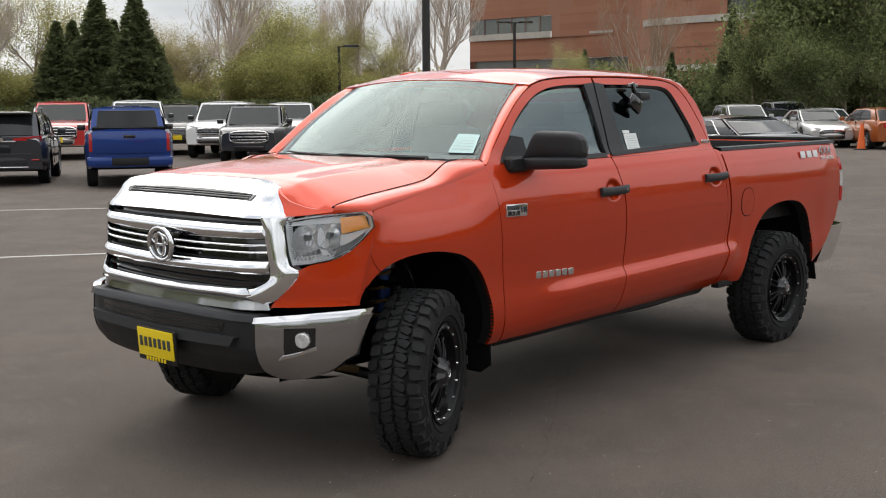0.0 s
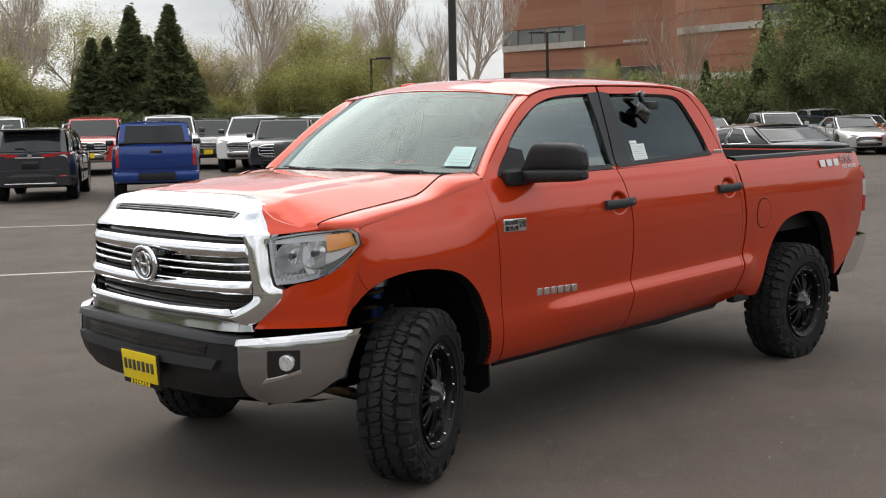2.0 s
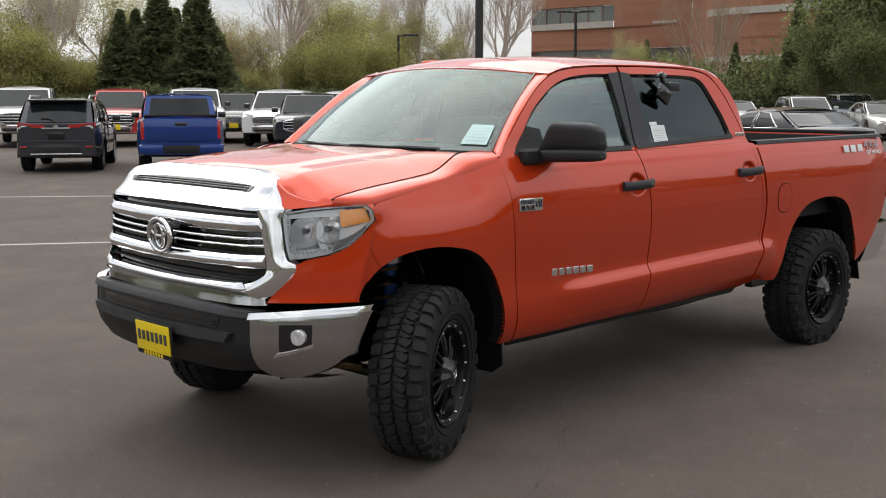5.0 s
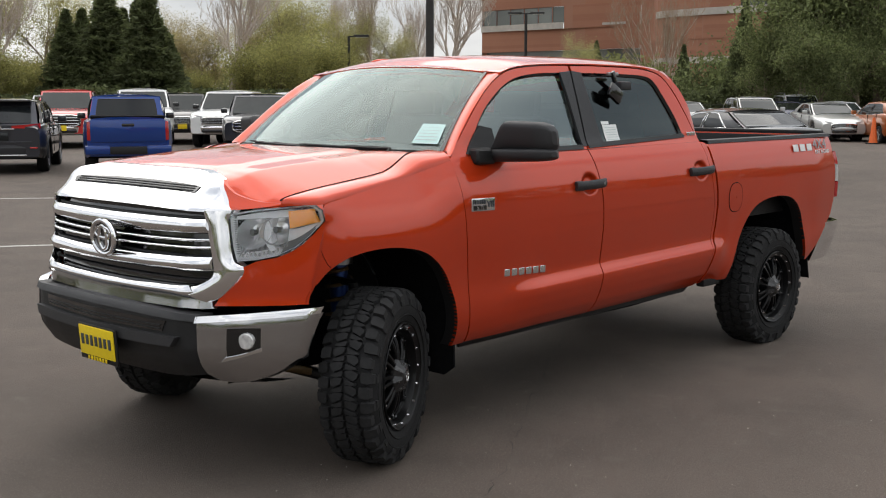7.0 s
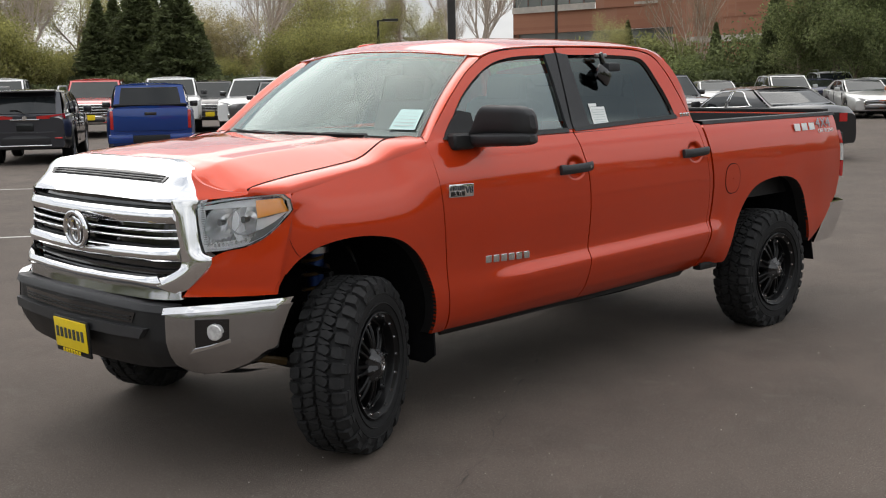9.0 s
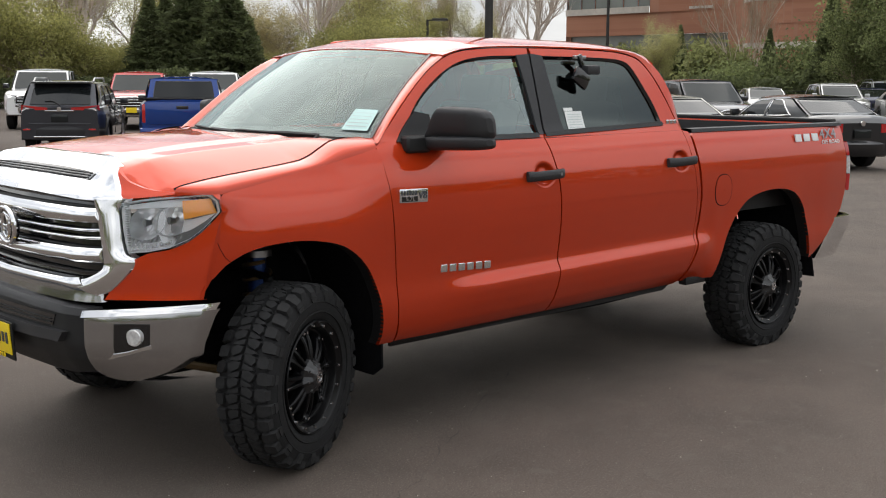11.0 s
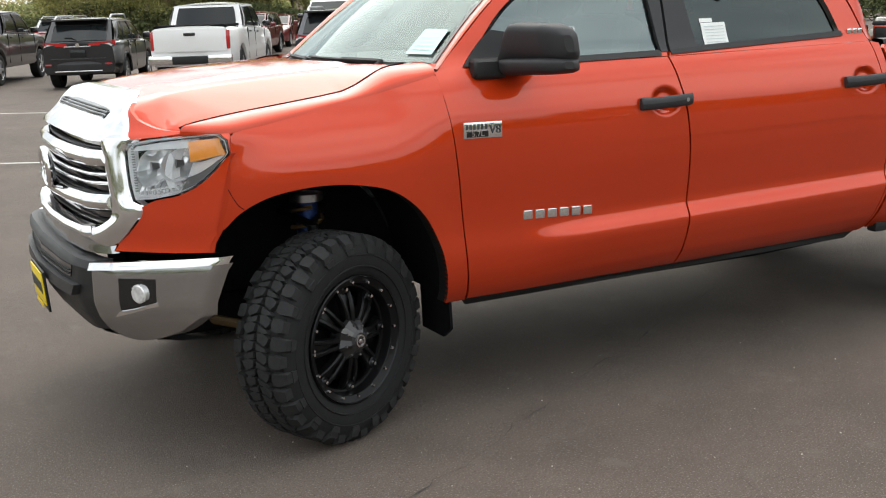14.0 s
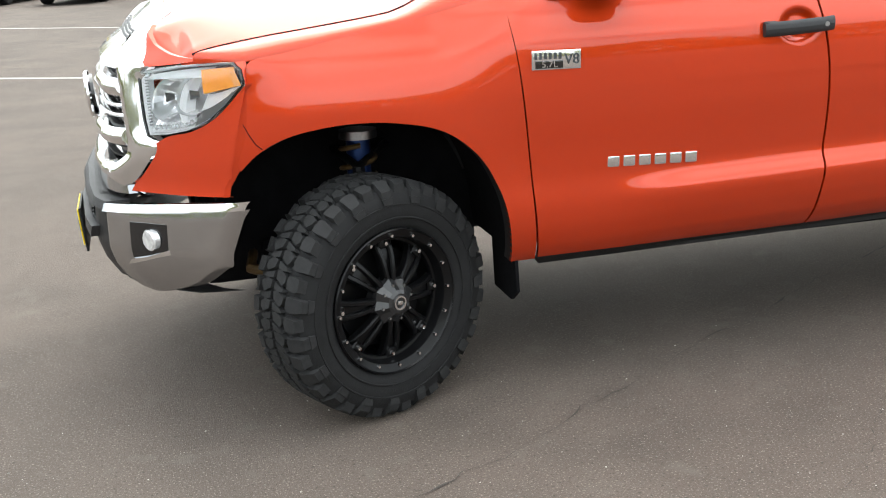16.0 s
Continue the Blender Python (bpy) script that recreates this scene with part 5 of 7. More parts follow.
bm_box(bm, (1.0, -.40, 1.36), (.05, .34, .05), .015)
part("steering_wheel", bm, CABIN, truck)


def seat(x, y, wide, back_z=1.62):
    st_ = new("seat")
    st_.parent = truck
    part("cushion", box((x, y, 1.02), (.52, wide, .18), .05, None, 3), SEAT, st_)
    part("backrest", box((x + .30, y, 1.33), (.16, wide, .62), .06, Euler((0, radians(14), 0)).to_matrix(), 3), SEAT, st_)
    part("headrest", box((x + .39, y, 1.70), (.10, .27, .17), .045, Euler((0, radians(8), 0)).to_matrix(), 3), SEAT, st_)


seat(1.22, -.40, .52)
seat(1.22, .40, .52)
seat(2.12, -.42, .48)
seat(2.12, .42, .48)
part("rear_view_mirror", box((1.02, 0, 1.82), (.05, .24, .07), .02), CABIN, truck)
part("headliner", sheet([[(x, y, pw(x, RAIL) - (.03 if y else -.005)) for y in (-.62, 0, .62)] for x in (1.06, 1.8, 2.62)]), SEAT, truck)
# papers on the glass
p = [screen_point(v, u) + Vector((-.006, 0, .006)) for u, v in ((.06, -.955), (.06, -.80), (.275, -.805), (.275, -.95))]
wst = new("windscreen_sheet")
wst.parent = truck
c0, c1, c2, c3 = p
part("paper", facing(sheet([[c0.lerp(c1, u) for u in np.linspace(0, 1, 3)], [c3.lerp(c2, u) for u in np.linspace(0, 1, 3)]], .001), lambda c: (-1, 0, 1)), PAPER_TEAL, wst)
for k in range(5):
    bm = bmesh.new()
    v0 = .15 + k * .16
    a, b = c0.lerp(c3, v0), c1.lerp(c2, v0)
    o = Vector((-.003, 0, .003))
    bm_sheet(bm, [[a.lerp(b, .1) + o, a.lerp(b, .9) + o], [a.lerp(b, .1).lerp(c3.lerp(c2, .1), .05) + o, a.lerp(b, .9).lerp(c3.lerp(c2, .9), .05) + o]])
    part("print_line", facing(bm, lambda c: (-1, 0, 1)), PRINT, wst)
sticker = new("window_sheet")
sticker.parent = truck


def on_glass(x, z, o=.0):
    return Vector((x, -(pw(z, WIDE) - .014 + o), z))


part("paper", facing(sheet([[on_glass(x, z) for x in np.linspace(1.815, 1.955, 4)] for z in np.linspace(1.488, 1.588, 4)] , .001, INSIDE), lambda c: (0, -1, 0)), PAPER, sticker)
part("paper_tab", facing(sheet([[on_glass(x, z) for x in np.linspace(1.812, 1.885, 3)] for z in (1.590, 1.608)], .001, INSIDE), lambda c: (0, -1, 0)), PAPER, sticker)
for k in range(6):
    bm = bmesh.new()
    z = 1.500 + k * .014
    bm_sheet(bm, [[on_glass(1.83, z, .003), on_glass(1.94, z, .003)], [on_glass(1.83, z + .003, .003), on_glass(1.94, z + .003, .003)]])
    part("print_line", facing(bm, lambda c: (0, -1, 0)), PRINT, sticker)
# a small camera on a bracket, hung in the rear door's window
gadget = new("window_camera")
gadget.parent = truck
gadget.matrix_basis = Matrix.Translation((.055, 0, 0))
part("bracket", box((1.955, -.800, 1.845), (.03, .02, .12), .006, Euler((0, radians(-25), 0)).to_matrix()), GLOSS_BLACK, gadget)
part("mount_plate", box((1.945, -.790, 1.885), (.10, .02, .02), .004), STEEL, gadget)
part("camera_body", box((1.995, -.835, 1.815), (.11, .05, .05), .012), GREY_PLASTIC, gadget)
bm = box((1.90, -.845, 1.770), (.13, .03, .09), .02, Euler((0, radians(30), 0)).to_matrix())
part("shade_flap", bm, GLOSS_BLACK, gadget)


# ---------------------------------------------------------------- parked vehicles
CAR_GLASS = material("dark_car_glass", (0.012, 0.014, 0.015), rough=0.05, spec=0.4, stain=0.2, stain_scale=1.0)
CAR_GLASS_CLEAR = material("screen_glass", (0.022, 0.027, 0.028), rough=0.05, spec=0.22, stain=0.25, stain_scale=1.2)
PAINTS = {
    "blue": paint("blue_paint", (0.004, 0.040, 0.22), metal=0.4, rough=0.3), "red": paint("red_paint", (0.50, 0.03, 0.028), metal=0.1), "white": paint("white_paint", (0.78, 0.78, 0.77)),
    "grey": paint("slate_grey_paint", (0.030, 0.032, 0.040), metal=0.4, rough=0.3), "dark_grey": paint("charcoal_paint", (0.016, 0.016, 0.018), metal=0.4, rough=0.3), "silver": paint("silver_paint", (0.50, 0.50, 0.49), metal=0.7),
    "black": paint("black_paint", (0.010, 0.010, 0.011)), "copper": paint("copper_orange_paint", (0.36, 0.10, 0.022), metal=0.4), "burgundy": paint("burgundy_paint", (0.14, 0.015, 0.02), metal=0.3), "beige": paint("pearl_paint", (0.60, 0.58, 0.52), metal=0.3), "navy": paint("navy_paint", (0.02, 0.025, 0.06), metal=0.3)}
ALLOY = material("alloy_wheel", (0.42, 0.42, 0.43), rough=0.3, metal=0.9, grain=0.1, grain_scale=60)


def car_wheel_meshes(r, w, alloy):
    bm = bm_revolve(bmesh.new(), [(r * .62, -w / 2 + .01), (r * .72, -w / 2), (r * .93, -w / 2 + .005), (r, -w / 2 + .03), (r, w / 2 - .03), (r * .93, w / 2), (r * .6, w / 2)], 28)
    ty = done("tyre", bm, RUBBER)
    bm = bm_revolve(bmesh.new(), [(r * .56, .02), (r * .60, -w / 2 + .02), (r * .64, -w / 2 + .005)], 28)
    for k in range(5):
        a = k * 2 * math.pi / 5
        bm_box(bm, (r * .33 * math.cos(a), -w / 2 + .02, r * .33 * math.sin(a)), (r * .56, .025, r * .17), .008, Euler((0, -a, 0)).to_matrix(), 1)
    bm_cyl(bm, (0, -w / 2 + .015, 0), r * .15, .03, "y", 12)
    rm = done("rim", bm, alloy)
    # disc behind the spokes, the dark of the wheel well put in its colour
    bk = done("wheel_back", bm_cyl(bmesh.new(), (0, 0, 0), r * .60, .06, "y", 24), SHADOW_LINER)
    return ty, rm, bk


WHEELS = {}
KINDS = {
    # half lengths from the middle; nose to -x. top: bonnet and deck line (x, z); cab: base and roof corners
    "pickup": dict(L=5.6, W=1.96, H=1.86, wb=3.5, ax=.02, r=.39, belt=[(-2.8, .98), (-2.68, 1.08), (-2.2, 1.15), (-1.35, 1.20), (-1.1, 1.24), (.95, 1.30), (1.0, 1.28), (2.8, 1.30)], cab=(-1.35, -.62, .85, 1.08), sill=.42, rw=.74),
    "suv": dict(L=4.6, W=1.84, H=1.66, wb=2.66, ax=-.03, r=.36, belt=[(-2.3, .82), (-2.2, .92), (-1.6, 1.0), (-1.15, 1.06), (0, 1.08), (1.6, 1.12), (2.2, 1.10), (2.3, 1.02)], cab=(-1.15, -.25, 1.72, 2.20), sill=.32, rw=.72),
    "sedan": dict(L=4.85, W=1.85, H=1.46, wb=2.78, ax=-.05, r=.34, belt=[(-2.42, .66), (-2.3, .78), (-1.7, .90), (-1.1, .97), (0, .99), (1.3, 1.02), (2.0, 1.06), (2.34, 1.04), (2.42, .90)], cab=(-1.15, -.20, 1.05, 1.85), sill=.26, rw=.70),
    "hatch": dict(L=4.1, W=1.70, H=1.52, wb=2.5, ax=-.05, r=.31, belt=[(-2.05, .68), (-1.95, .80), (-1.45, .93), (-1.1, 1.00), (0, 1.03), (1.4, 1.08), (1.95, 1.06), (2.05, .95)], cab=(-1.25, -.25, 1.45, 1.95), sill=.26, rw=.68)}


def vehicle(name, label, category, kind, colour, at, scale=1.0, shell=False, plate=None, rails=False, chrome_bumper=False, big_grille=False, lamp_wrap=False, group="cars parked in the lot", alloy=None, chrome_trim=False):
    k = KINDS[kind]
    L, W, H = k["L"] / 2, k["W"] / 2, k["H"]
    ob = thing(name, label, category, at @ Matrix.Diagonal((scale, scale, scale, 1)), group)
    col = PAINTS[colour]
    belt = tab(k["belt"], n=120)
    fx, rx, r, sill = k["ax"] - k["wb"] / 2, k["ax"] + k["wb"] / 2, k["r"], k["sill"]

    def low(x):
        z = sill + .05 * smooth(L - .5, L, abs(x))
        for c in (fx, rx):
            d = abs(x - c)
            if d < r * 1.22:
                z = max(z, r + math.sqrt(max((r * 1.22) ** 2 - d * d, 0)))
        return z

    def wide(x):
        return W * (1 - .16 * smooth(L - .75, L, -x) ** 1.6 - .10 * smooth(L - .6, L, x) ** 1.6)

    xs = sorted(set(np.round(np.r_[np.linspace(-L, L, 60), np.linspace(fx - r * 1.22, fx + r * 1.22, 15), np.linspace(rx - r * 1.22, rx + r * 1.22, 15)], 3)))
    rows = []
    for x in xs:
        zb, zt, w = low(x), pw(x, belt), wide(x)
        h = zt - zb
        half = [(w * .93, zb), (w * .985, zb + .10 * h), (w, zb + .38 * h), (w * .99, zb + .62 * h), (w * .985, zb + .80 * h), (w * .95, zb + .93 * h), (w * .86, zt), (w * .5, zt + .025), (0, zt + .035)]
        rows.append([(x, -y, z) for y, z in half] + [(x, y, z) for y, z in half[-2::-1]])
    bm = bm_sheet(bmesh.new(), rows)
    for end, s in ((rows[0], -1), (rows[-1], 1)):
        vs = [bm.verts.new(p) for p in end]
        bm.faces.new(vs)
    bmesh.ops.remove_doubles(bm, verts=bm.verts, dist=.001)
    bmesh.ops.recalc_face_normals(bm, faces=bm.faces)
    part("body", bm, col, ob)
    # plain block whose near-black carries the shade beneath the car
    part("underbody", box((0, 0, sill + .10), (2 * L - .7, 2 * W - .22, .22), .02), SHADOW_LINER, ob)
    # glasshouse: base corners on the belt, roof corners
    wb0, wr0, rr0, rb0 = k["cab"]
    rw = k["rw"] * (W / .92)

    def cab_w(x, u):
        return lerp(W * .90, rw, u) * (1 - .06 * smooth(.3, 1.2, abs(x - (wr0 + rr0) / 2) / L))

    zb_f, zb_r = pw(wb0, belt) - .02, pw(rb0, belt) - .02
    for s in (1, -1):
        def on_cab(t, u, out=0.0):
            b = (lerp(wb0, rb0, t), lerp(zb_f, zb_r, t))
            q = (lerp(wr0, rr0, t), H - .07 - .03 * (2 * t - 1) ** 2)
            x = lerp(b[0], q[0], u)
            return Vector((x, s * -(cab_w(x, u) + out + .03 * math.sin(u * math.pi)), lerp(b[1], q[1], u)))

        part("cab_side", facing(sheet([[on_cab(t, u) for t in np.linspace(0, 1, 14)] for u in np.linspace(0, 1, 6)]), lambda c: (0, c.y, .2)), col, ob)
        panes = {"pickup": ((.07, .49), (.53, .93)), "sedan": ((.06, .44), (.48, .80)), "suv": ((.05, .36), (.39, .66), (.69, .92)), "hatch": ((.06, .44), (.48, .86))}[kind]
        for j, (t0, t1) in enumerate(panes):
            last = j == len(panes) - 1 and kind != "pickup"
            lo = [(lerp(t0, t1, k), .07 + (.10 * max(0, k - .6) if last else 0)) for k in np.linspace(0, 1, 9)]
            hi = [(lerp(t0, t1 - (.05 if last else 0), k), .90 - .10 * (abs(2 * k - 1) ** 4 if j == 0 and k < .5 or last and k > .5 else 0)) for k in np.linspace(0, 1, 9)]
            rws = [[on_cab(lerp(a[0], b[0], u), lerp(a[1], b[1], u), .006) for a, b in zip(lo, hi)] for u in np.linspace(0, 1, 6)]
            pane = part("side_glass", facing(sheet(rws, .012, INSIDE), lambda c: (0, c.y, .2)), CAR_GLASS, ob)
            ring = rws[0] + [r[-1] for r in rws[1:-1]] + rws[-1][::-1] + [r[0] for r in rws[-2:0:-1]]
            part("window_trim", bm_tube(bmesh.new(), ring + [ring[0]], .013, 5), CHROME if chrome_trim else GLOSS_BLACK, pane)
        for t0, t1 in zip(panes, panes[1:]):
            rws = [[on_cab(t, u, .008) for t in (t0[1] + .004, t1[0] - .004)] for u in np.linspace(.06, .90, 4)]
            part("pillar", facing(sheet(rws, .01, INSIDE), lambda c: (0, c.y, 0)), GLOSS_BLACK, ob)
        # mirror
        part("door_mirror", box((wb0 + .42, s * (W + .10), pw(wb0, belt) + .10), (.10, .20, .15), .04), GLOSS_BLACK if kind == "pickup" else col, ob)
        # lamps
        zh = pw(-L + .12, belt) - .10
        yy = wide(-L + .1)
        bm = sheet([[(-L + .02 + .03 * a + (.55 if lamp_wrap else .40) * max(0, a - .3) ** 1.6, s * (yy * .55 + yy * .445 * a), zh + dz + .05 * a) for a in np.linspace(0, 1, 7)] for dz in (-.09, 0, .08)], .02, BACK)
        bmesh.ops.translate(bm, verts=bm.verts, vec=(-.025, 0, 0))
        part("headlight", facing(bm, lambda c: (-1, c.y * .3, 0)), WHITE_LENS, ob)
        zt_ = pw(L - .1, belt)
        if kind == "pickup":
            bm = box((L - .02, s * (wide(L - .05) * .905), zt_ - .27), (.10, .16, .42), .03)
        elif kind == "suv":
            bm = sheet([[(L + .012 - .30 * max(0, a - .45), s * wide(L - .1) * (.30 + .70 * a), zt_ - .03 + dz * (.5 + .5 * a) + .03 * a) for a in np.linspace(0, 1, 7)] for dz in (-.07, -.02, .04)], .02, lambda c: (-1, 0, 0))
        else:
            bm = sheet([[(L + .012 - .22 * max(0, a - .4), s * wide(L - .1) * (.50 + .50 * a), zt_ - .16 + dz) for a in np.linspace(0, 1, 6)] for dz in (-.08, 0, .09)], .02, lambda c: (-1, 0, 0))
        part("tail_light", bm, RED_LENS, ob)
        # door seams and handles
        for xh in ((-.15, .75) if kind != "pickup" else (-.25, .70)):
            part("door_handle", box((xh, s * (W * .99), pw(xh, belt) - .14), (.17, .03, .03), .01), col if kind != "pickup" else BLACK_PLASTIC, ob)
        for xd in ((wb0 + .18, .22, 1.02) if kind != "pickup" else (wb0 + .12, .10, 1.02)):
            part("door_seam", box((xd, s * (W * .985), (sill + pw(xd, belt)) / 2 + .03), (.010, .025, (pw(xd, belt) - sill) * .82), 0), SHADOW_LINER, ob)
    # windscreen, back glass, roof
    w_at = lambda b, q, u, v: (lerp(b[0], q[0], u) - .06 * (1 - v * v) * (1 if q[0] > b[0] else -1), v * cab_w(lerp(b[0], q[0], u), u) * .97, lerp(b[1], q[1], u) + .01)
    for nm, lo, hi, face, uu, vv, gm in (("windscreen", (wb0, zb_f), (wr0, H - .09), (-1, 0, 1), (.05, .90) if kind in ("pickup", "suv") else (.03, .95), .93, CAR_GLASS_CLEAR), ("rear_glass", (rb0, zb_r), (rr0, H - .09), (1, 0, .5), {"pickup": (.12, .88), "suv": (.12, .80)}.get(kind, (.05, .94)), {"pickup": .84, "suv": .84}.get(kind, .93), CAR_GLASS)):
        part("screen_frame", facing(sheet([[w_at(lo, hi, u, v) for v in np.linspace(-1, 1, 9)] for u in np.linspace(0, 1, 5)]), lambda c: face), col, ob)
        nx = .012 if face[0] > 0 else -.012
        rws = [[Vector(w_at(lo, hi, u, v * (1 - .03 * abs(2 * u - 1) ** 3))) + Vector((nx, 0, .006)) for v in np.linspace(-vv, vv, 9)] for u in np.linspace(uu[0], uu[1], 6)]
        pane = part(nm, facing(sheet(rws, .010, lambda c: (-face[0], 0, 0)), lambda c: face), gm, ob)
        ring = rws[0] + [r[-1] for r in rws[1:-1]] + rws[-1][::-1] + [r[0] for r in rws[-2:0:-1]]
        part("screen_seal", bm_tube(bmesh.new(), ring + [ring[0]], .008, 5), GLOSS_BLACK, pane)
        if kind == "suv" and face[0] > 0:
            part("rear_wiper", bm_tube(bmesh.new(), [rws[0][4] + Vector((.02, 0, -.01)), rws[1][3] + Vector((.02, 0, 0)), rws[1][2] + Vector((.02, 0, 0))], .012, 5), BLACK_PLASTIC, pane)
    rws = [[(lerp(wr0 - .05 * (1 - v * v), rr0 + .05 * (1 - v * v), t), v * (cab_w(lerp(wr0, rr0, t), 1) + .005), H - .08 + .075 * (1 - abs(v) ** 2.5) * (1 - .35 * (2 * t - 1) ** 2)) for v in np.linspace(-1, 1, 11)] for t in np.linspace(0, 1, 10)]
    part("roof", facing(sheet(rws, .03, lambda c: (0, 0, -1)), lambda c: (0, 0, 1)), col, ob)
    if rails:
        for s in (1, -1):
            part("roof_rail", bm_tube(bmesh.new(), [(wr0 + .15, s * rw * .9, H - .05), (wr0 + .3, s * rw * .9, H + .04), (rr0 - .3, s * rw * .9, H + .04), (rr0 - .1, s * rw * .9, H - .04)], .02, 6), STEEL, ob)
        part("spoiler", box((rr0 + .16, 0, H - .06), (.28, 1.26, .05), .02), GLOSS_BLACK, ob)
    # front: grille, bumper
    zg = pw(-L + .1, belt)
    gw, gh = (1.15, .34) if big_grille else (.95, .22)
    gr = part("grille", box((-L - .005, 0, zg - .17), (.06, gw, gh), .02), GLOSS_BLACK, ob)
    bm = bmesh.new()
    pts = [(-L - .03, gw / 2 * math.copysign(abs(math.cos(a)) ** .5, math.cos(a)), zg - .17 + gh / 2 * math.copysign(abs(math.sin(a)) ** .6, math.sin(a))) for a in np.linspace(0, 2 * math.pi, 33)]
    part("grille_frame", bm_tube(bm, pts, .022, 6), CHROME, gr)
    for j in range(3):
        part("grille_bar", box((-L - .032, 0, zg - .17 + (j - 1) * gh * .26), (.02, gw * .9, .028 if big_grille else .016), .006), CHROME if big_grille else CHROME_GREY, gr)
    bm = sheet([[(-L - dx + .35 * abs(v) ** 3, v * wide(-L + .3) * 1.0, z) for v in np.linspace(-1, 1, 13)] for z, dx in ((sill + .02, .00), (sill + .10, .06), (sill + .24, .07), (sill + .30, .02))], .05, BACK)
    part("front_bumper", facing(bm, lambda c: (-1, 0, 0)), CHROME if chrome_bumper else (col if kind != "pickup" else GREY_PLASTIC), ob)
    part("intake", box((-L - .065, 0, sill + .13), (.03, .9, .10), .02), GLOSS_BLACK, ob)
    if plate:
        part("plate", box((-L - .10, 0, sill + .22), (.02, .32, .16), .005), YELLOW, ob)
    # back
    if kind == "pickup":
        zt_ = 1.30
        part("tailgate", box((L + .015, 0, 1.03), (.05, 2 * W - .34, .50), .02), col, ob)
        part("gate_handle", box((L + .045, 0, 1.16), (.02, .26, .07), .01), GLOSS_BLACK, ob)
        part("step_bumper", box((L + .06, 0, .60), (.16, .80, .17), .03), BLACK_PLASTIC, ob)
        for s in (1, -1):
            part("bumper_end", box((L + .05, s * .66, .61), (.17, .54, .20), .04), CHROME if chrome_bumper else col, ob)
        # near-black sheet on the closed deck, painted for the shaded open bed
        part("bed_floor", box(((rb0 + L) / 2 + .05, 0, 1.325), (L - rb0 - .18, 2 * W - .36, .06)), SHADOW_LINER, ob)
        if shell:
            x0, x1 = rb0 + .06, L - .02
            rws = [[(x, s_ * (W - .10 - .16 * u), 1.28 + u * (H - 1.36)) for x in np.linspace(x0, x1 - .10 * u, 6)] for s_, u in ((-1, 0), (-1, .5), (-1, 1), (-.5, 1.10), (0, 1.13), (.5, 1.10), (1, 1), (1, .5), (1, 0))]
            can = part("canopy", facing(sheet(rws), lambda c: (0, c.y, .5)), col, ob)
            rws = [[(x1 - .10 * u, v * (W - .10 - .16 * u), 1.28 + u * (H - 1.36) + (.05 * (1 - v * v) if u == 1 else 0)) for v in np.linspace(-1, 1, 7)] for u in (0, .5, 1)]
            part("canopy_back", facing(sheet(rws), lambda c: (1, 0, 0)), col, can)
            rws = [[(x1 + .012 - .10 * u, v * (W - .24 - .12 * u), 1.28 + u * (H - 1.36)) for v in np.linspace(-1, 1, 7)] for u in (.16, .5, .86)]
            part("canopy_window", facing(sheet(rws), lambda c: (1, 0, 0)), CAR_GLASS, can)
            for s in (1, -1):
                rws = [[(x, s * (W - .095 - .16 * u), 1.28 + u * (H - 1.36)) for x in np.linspace(x0 + .15, x1 - .35, 4)] for u in (.2, .5, .82)]
                part("canopy_window", facing(sheet(rws), lambda c: (0, c.y, 0)), CAR_GLASS, can)
    else:
        bm = sheet([[(L + dx - .30 * abs(v) ** 3, v * wide(L - .2), z) for v in np.linspace(-1, 1, 13)] for z, dx in ((sill + .02, .00), (sill + .14, .07), (sill + .26, .07), (sill + .33, .0))], .05, lambda c: (-1, 0, 0))
        part("rear_bumper", facing(bm, lambda c: (1, 0, 0)), GREY_PLASTIC if kind == "suv" else col, ob)
        if kind == "suv":
            part("bumper_trim", box((L + .08, 0, sill + .10), (.03, 1.1, .03), .01), CHROME, ob)
            part("gate_crease", box((L + .012, 0, pw(L - .05, belt) - .34), (.03, 1.30, .02), .008), col, ob)
            part("lamp_strip", box((L + .022, 0, pw(L - .05, belt) - .06), (.03, .62, .035), .01), CHROME_GREY, ob)
            for s in (1, -1):
                part("bumper_reflector", box((L + .06, s * (W - .22), sill + .26), (.03, .16, .035), .01), RED_LENS, ob)
                part("arch_cladding", bm_tube(bmesh.new(), [(rx + r * 1.20 * math.cos(a), s * (W - .012), r + r * 1.20 * math.sin(a)) for a in np.linspace(-.1, math.pi + .1, 16)], .035, 6), BLACK_PLASTIC, ob)
        part("emblem_mark", bm_cyl(bmesh.new(), (L + .03, 0, pw(L - .05, belt) - .02), .05, .02, "x", 16), CHROME, ob)
        part("plate_recess", box((L + .03, 0, pw(L - .05, belt) - .22), (.03, .36, .17), .01), CAR_GLASS, ob)
    # wheels
    key = (r, alloy or "alloy")
    if key not in WHEELS:
        WHEELS[key] = car_wheel_meshes(r, .24, GLOSS_BLACK if alloy == "black" else ALLOY)
    ty, rm, bk = WHEELS[key]
    for c in (fx, rx):
        for s in (1, -1):
            wh = new("wheel")
            wh.parent = ob
            wh.matrix_basis = pose(c, s * -(W - .14), r, 0, 0, 0 if s > 0 else 180)
            part("tyre", ty, None, wh)
            part("rim", rm, None, wh)
            part("wheel_back", bk, None, wh)
    return ob


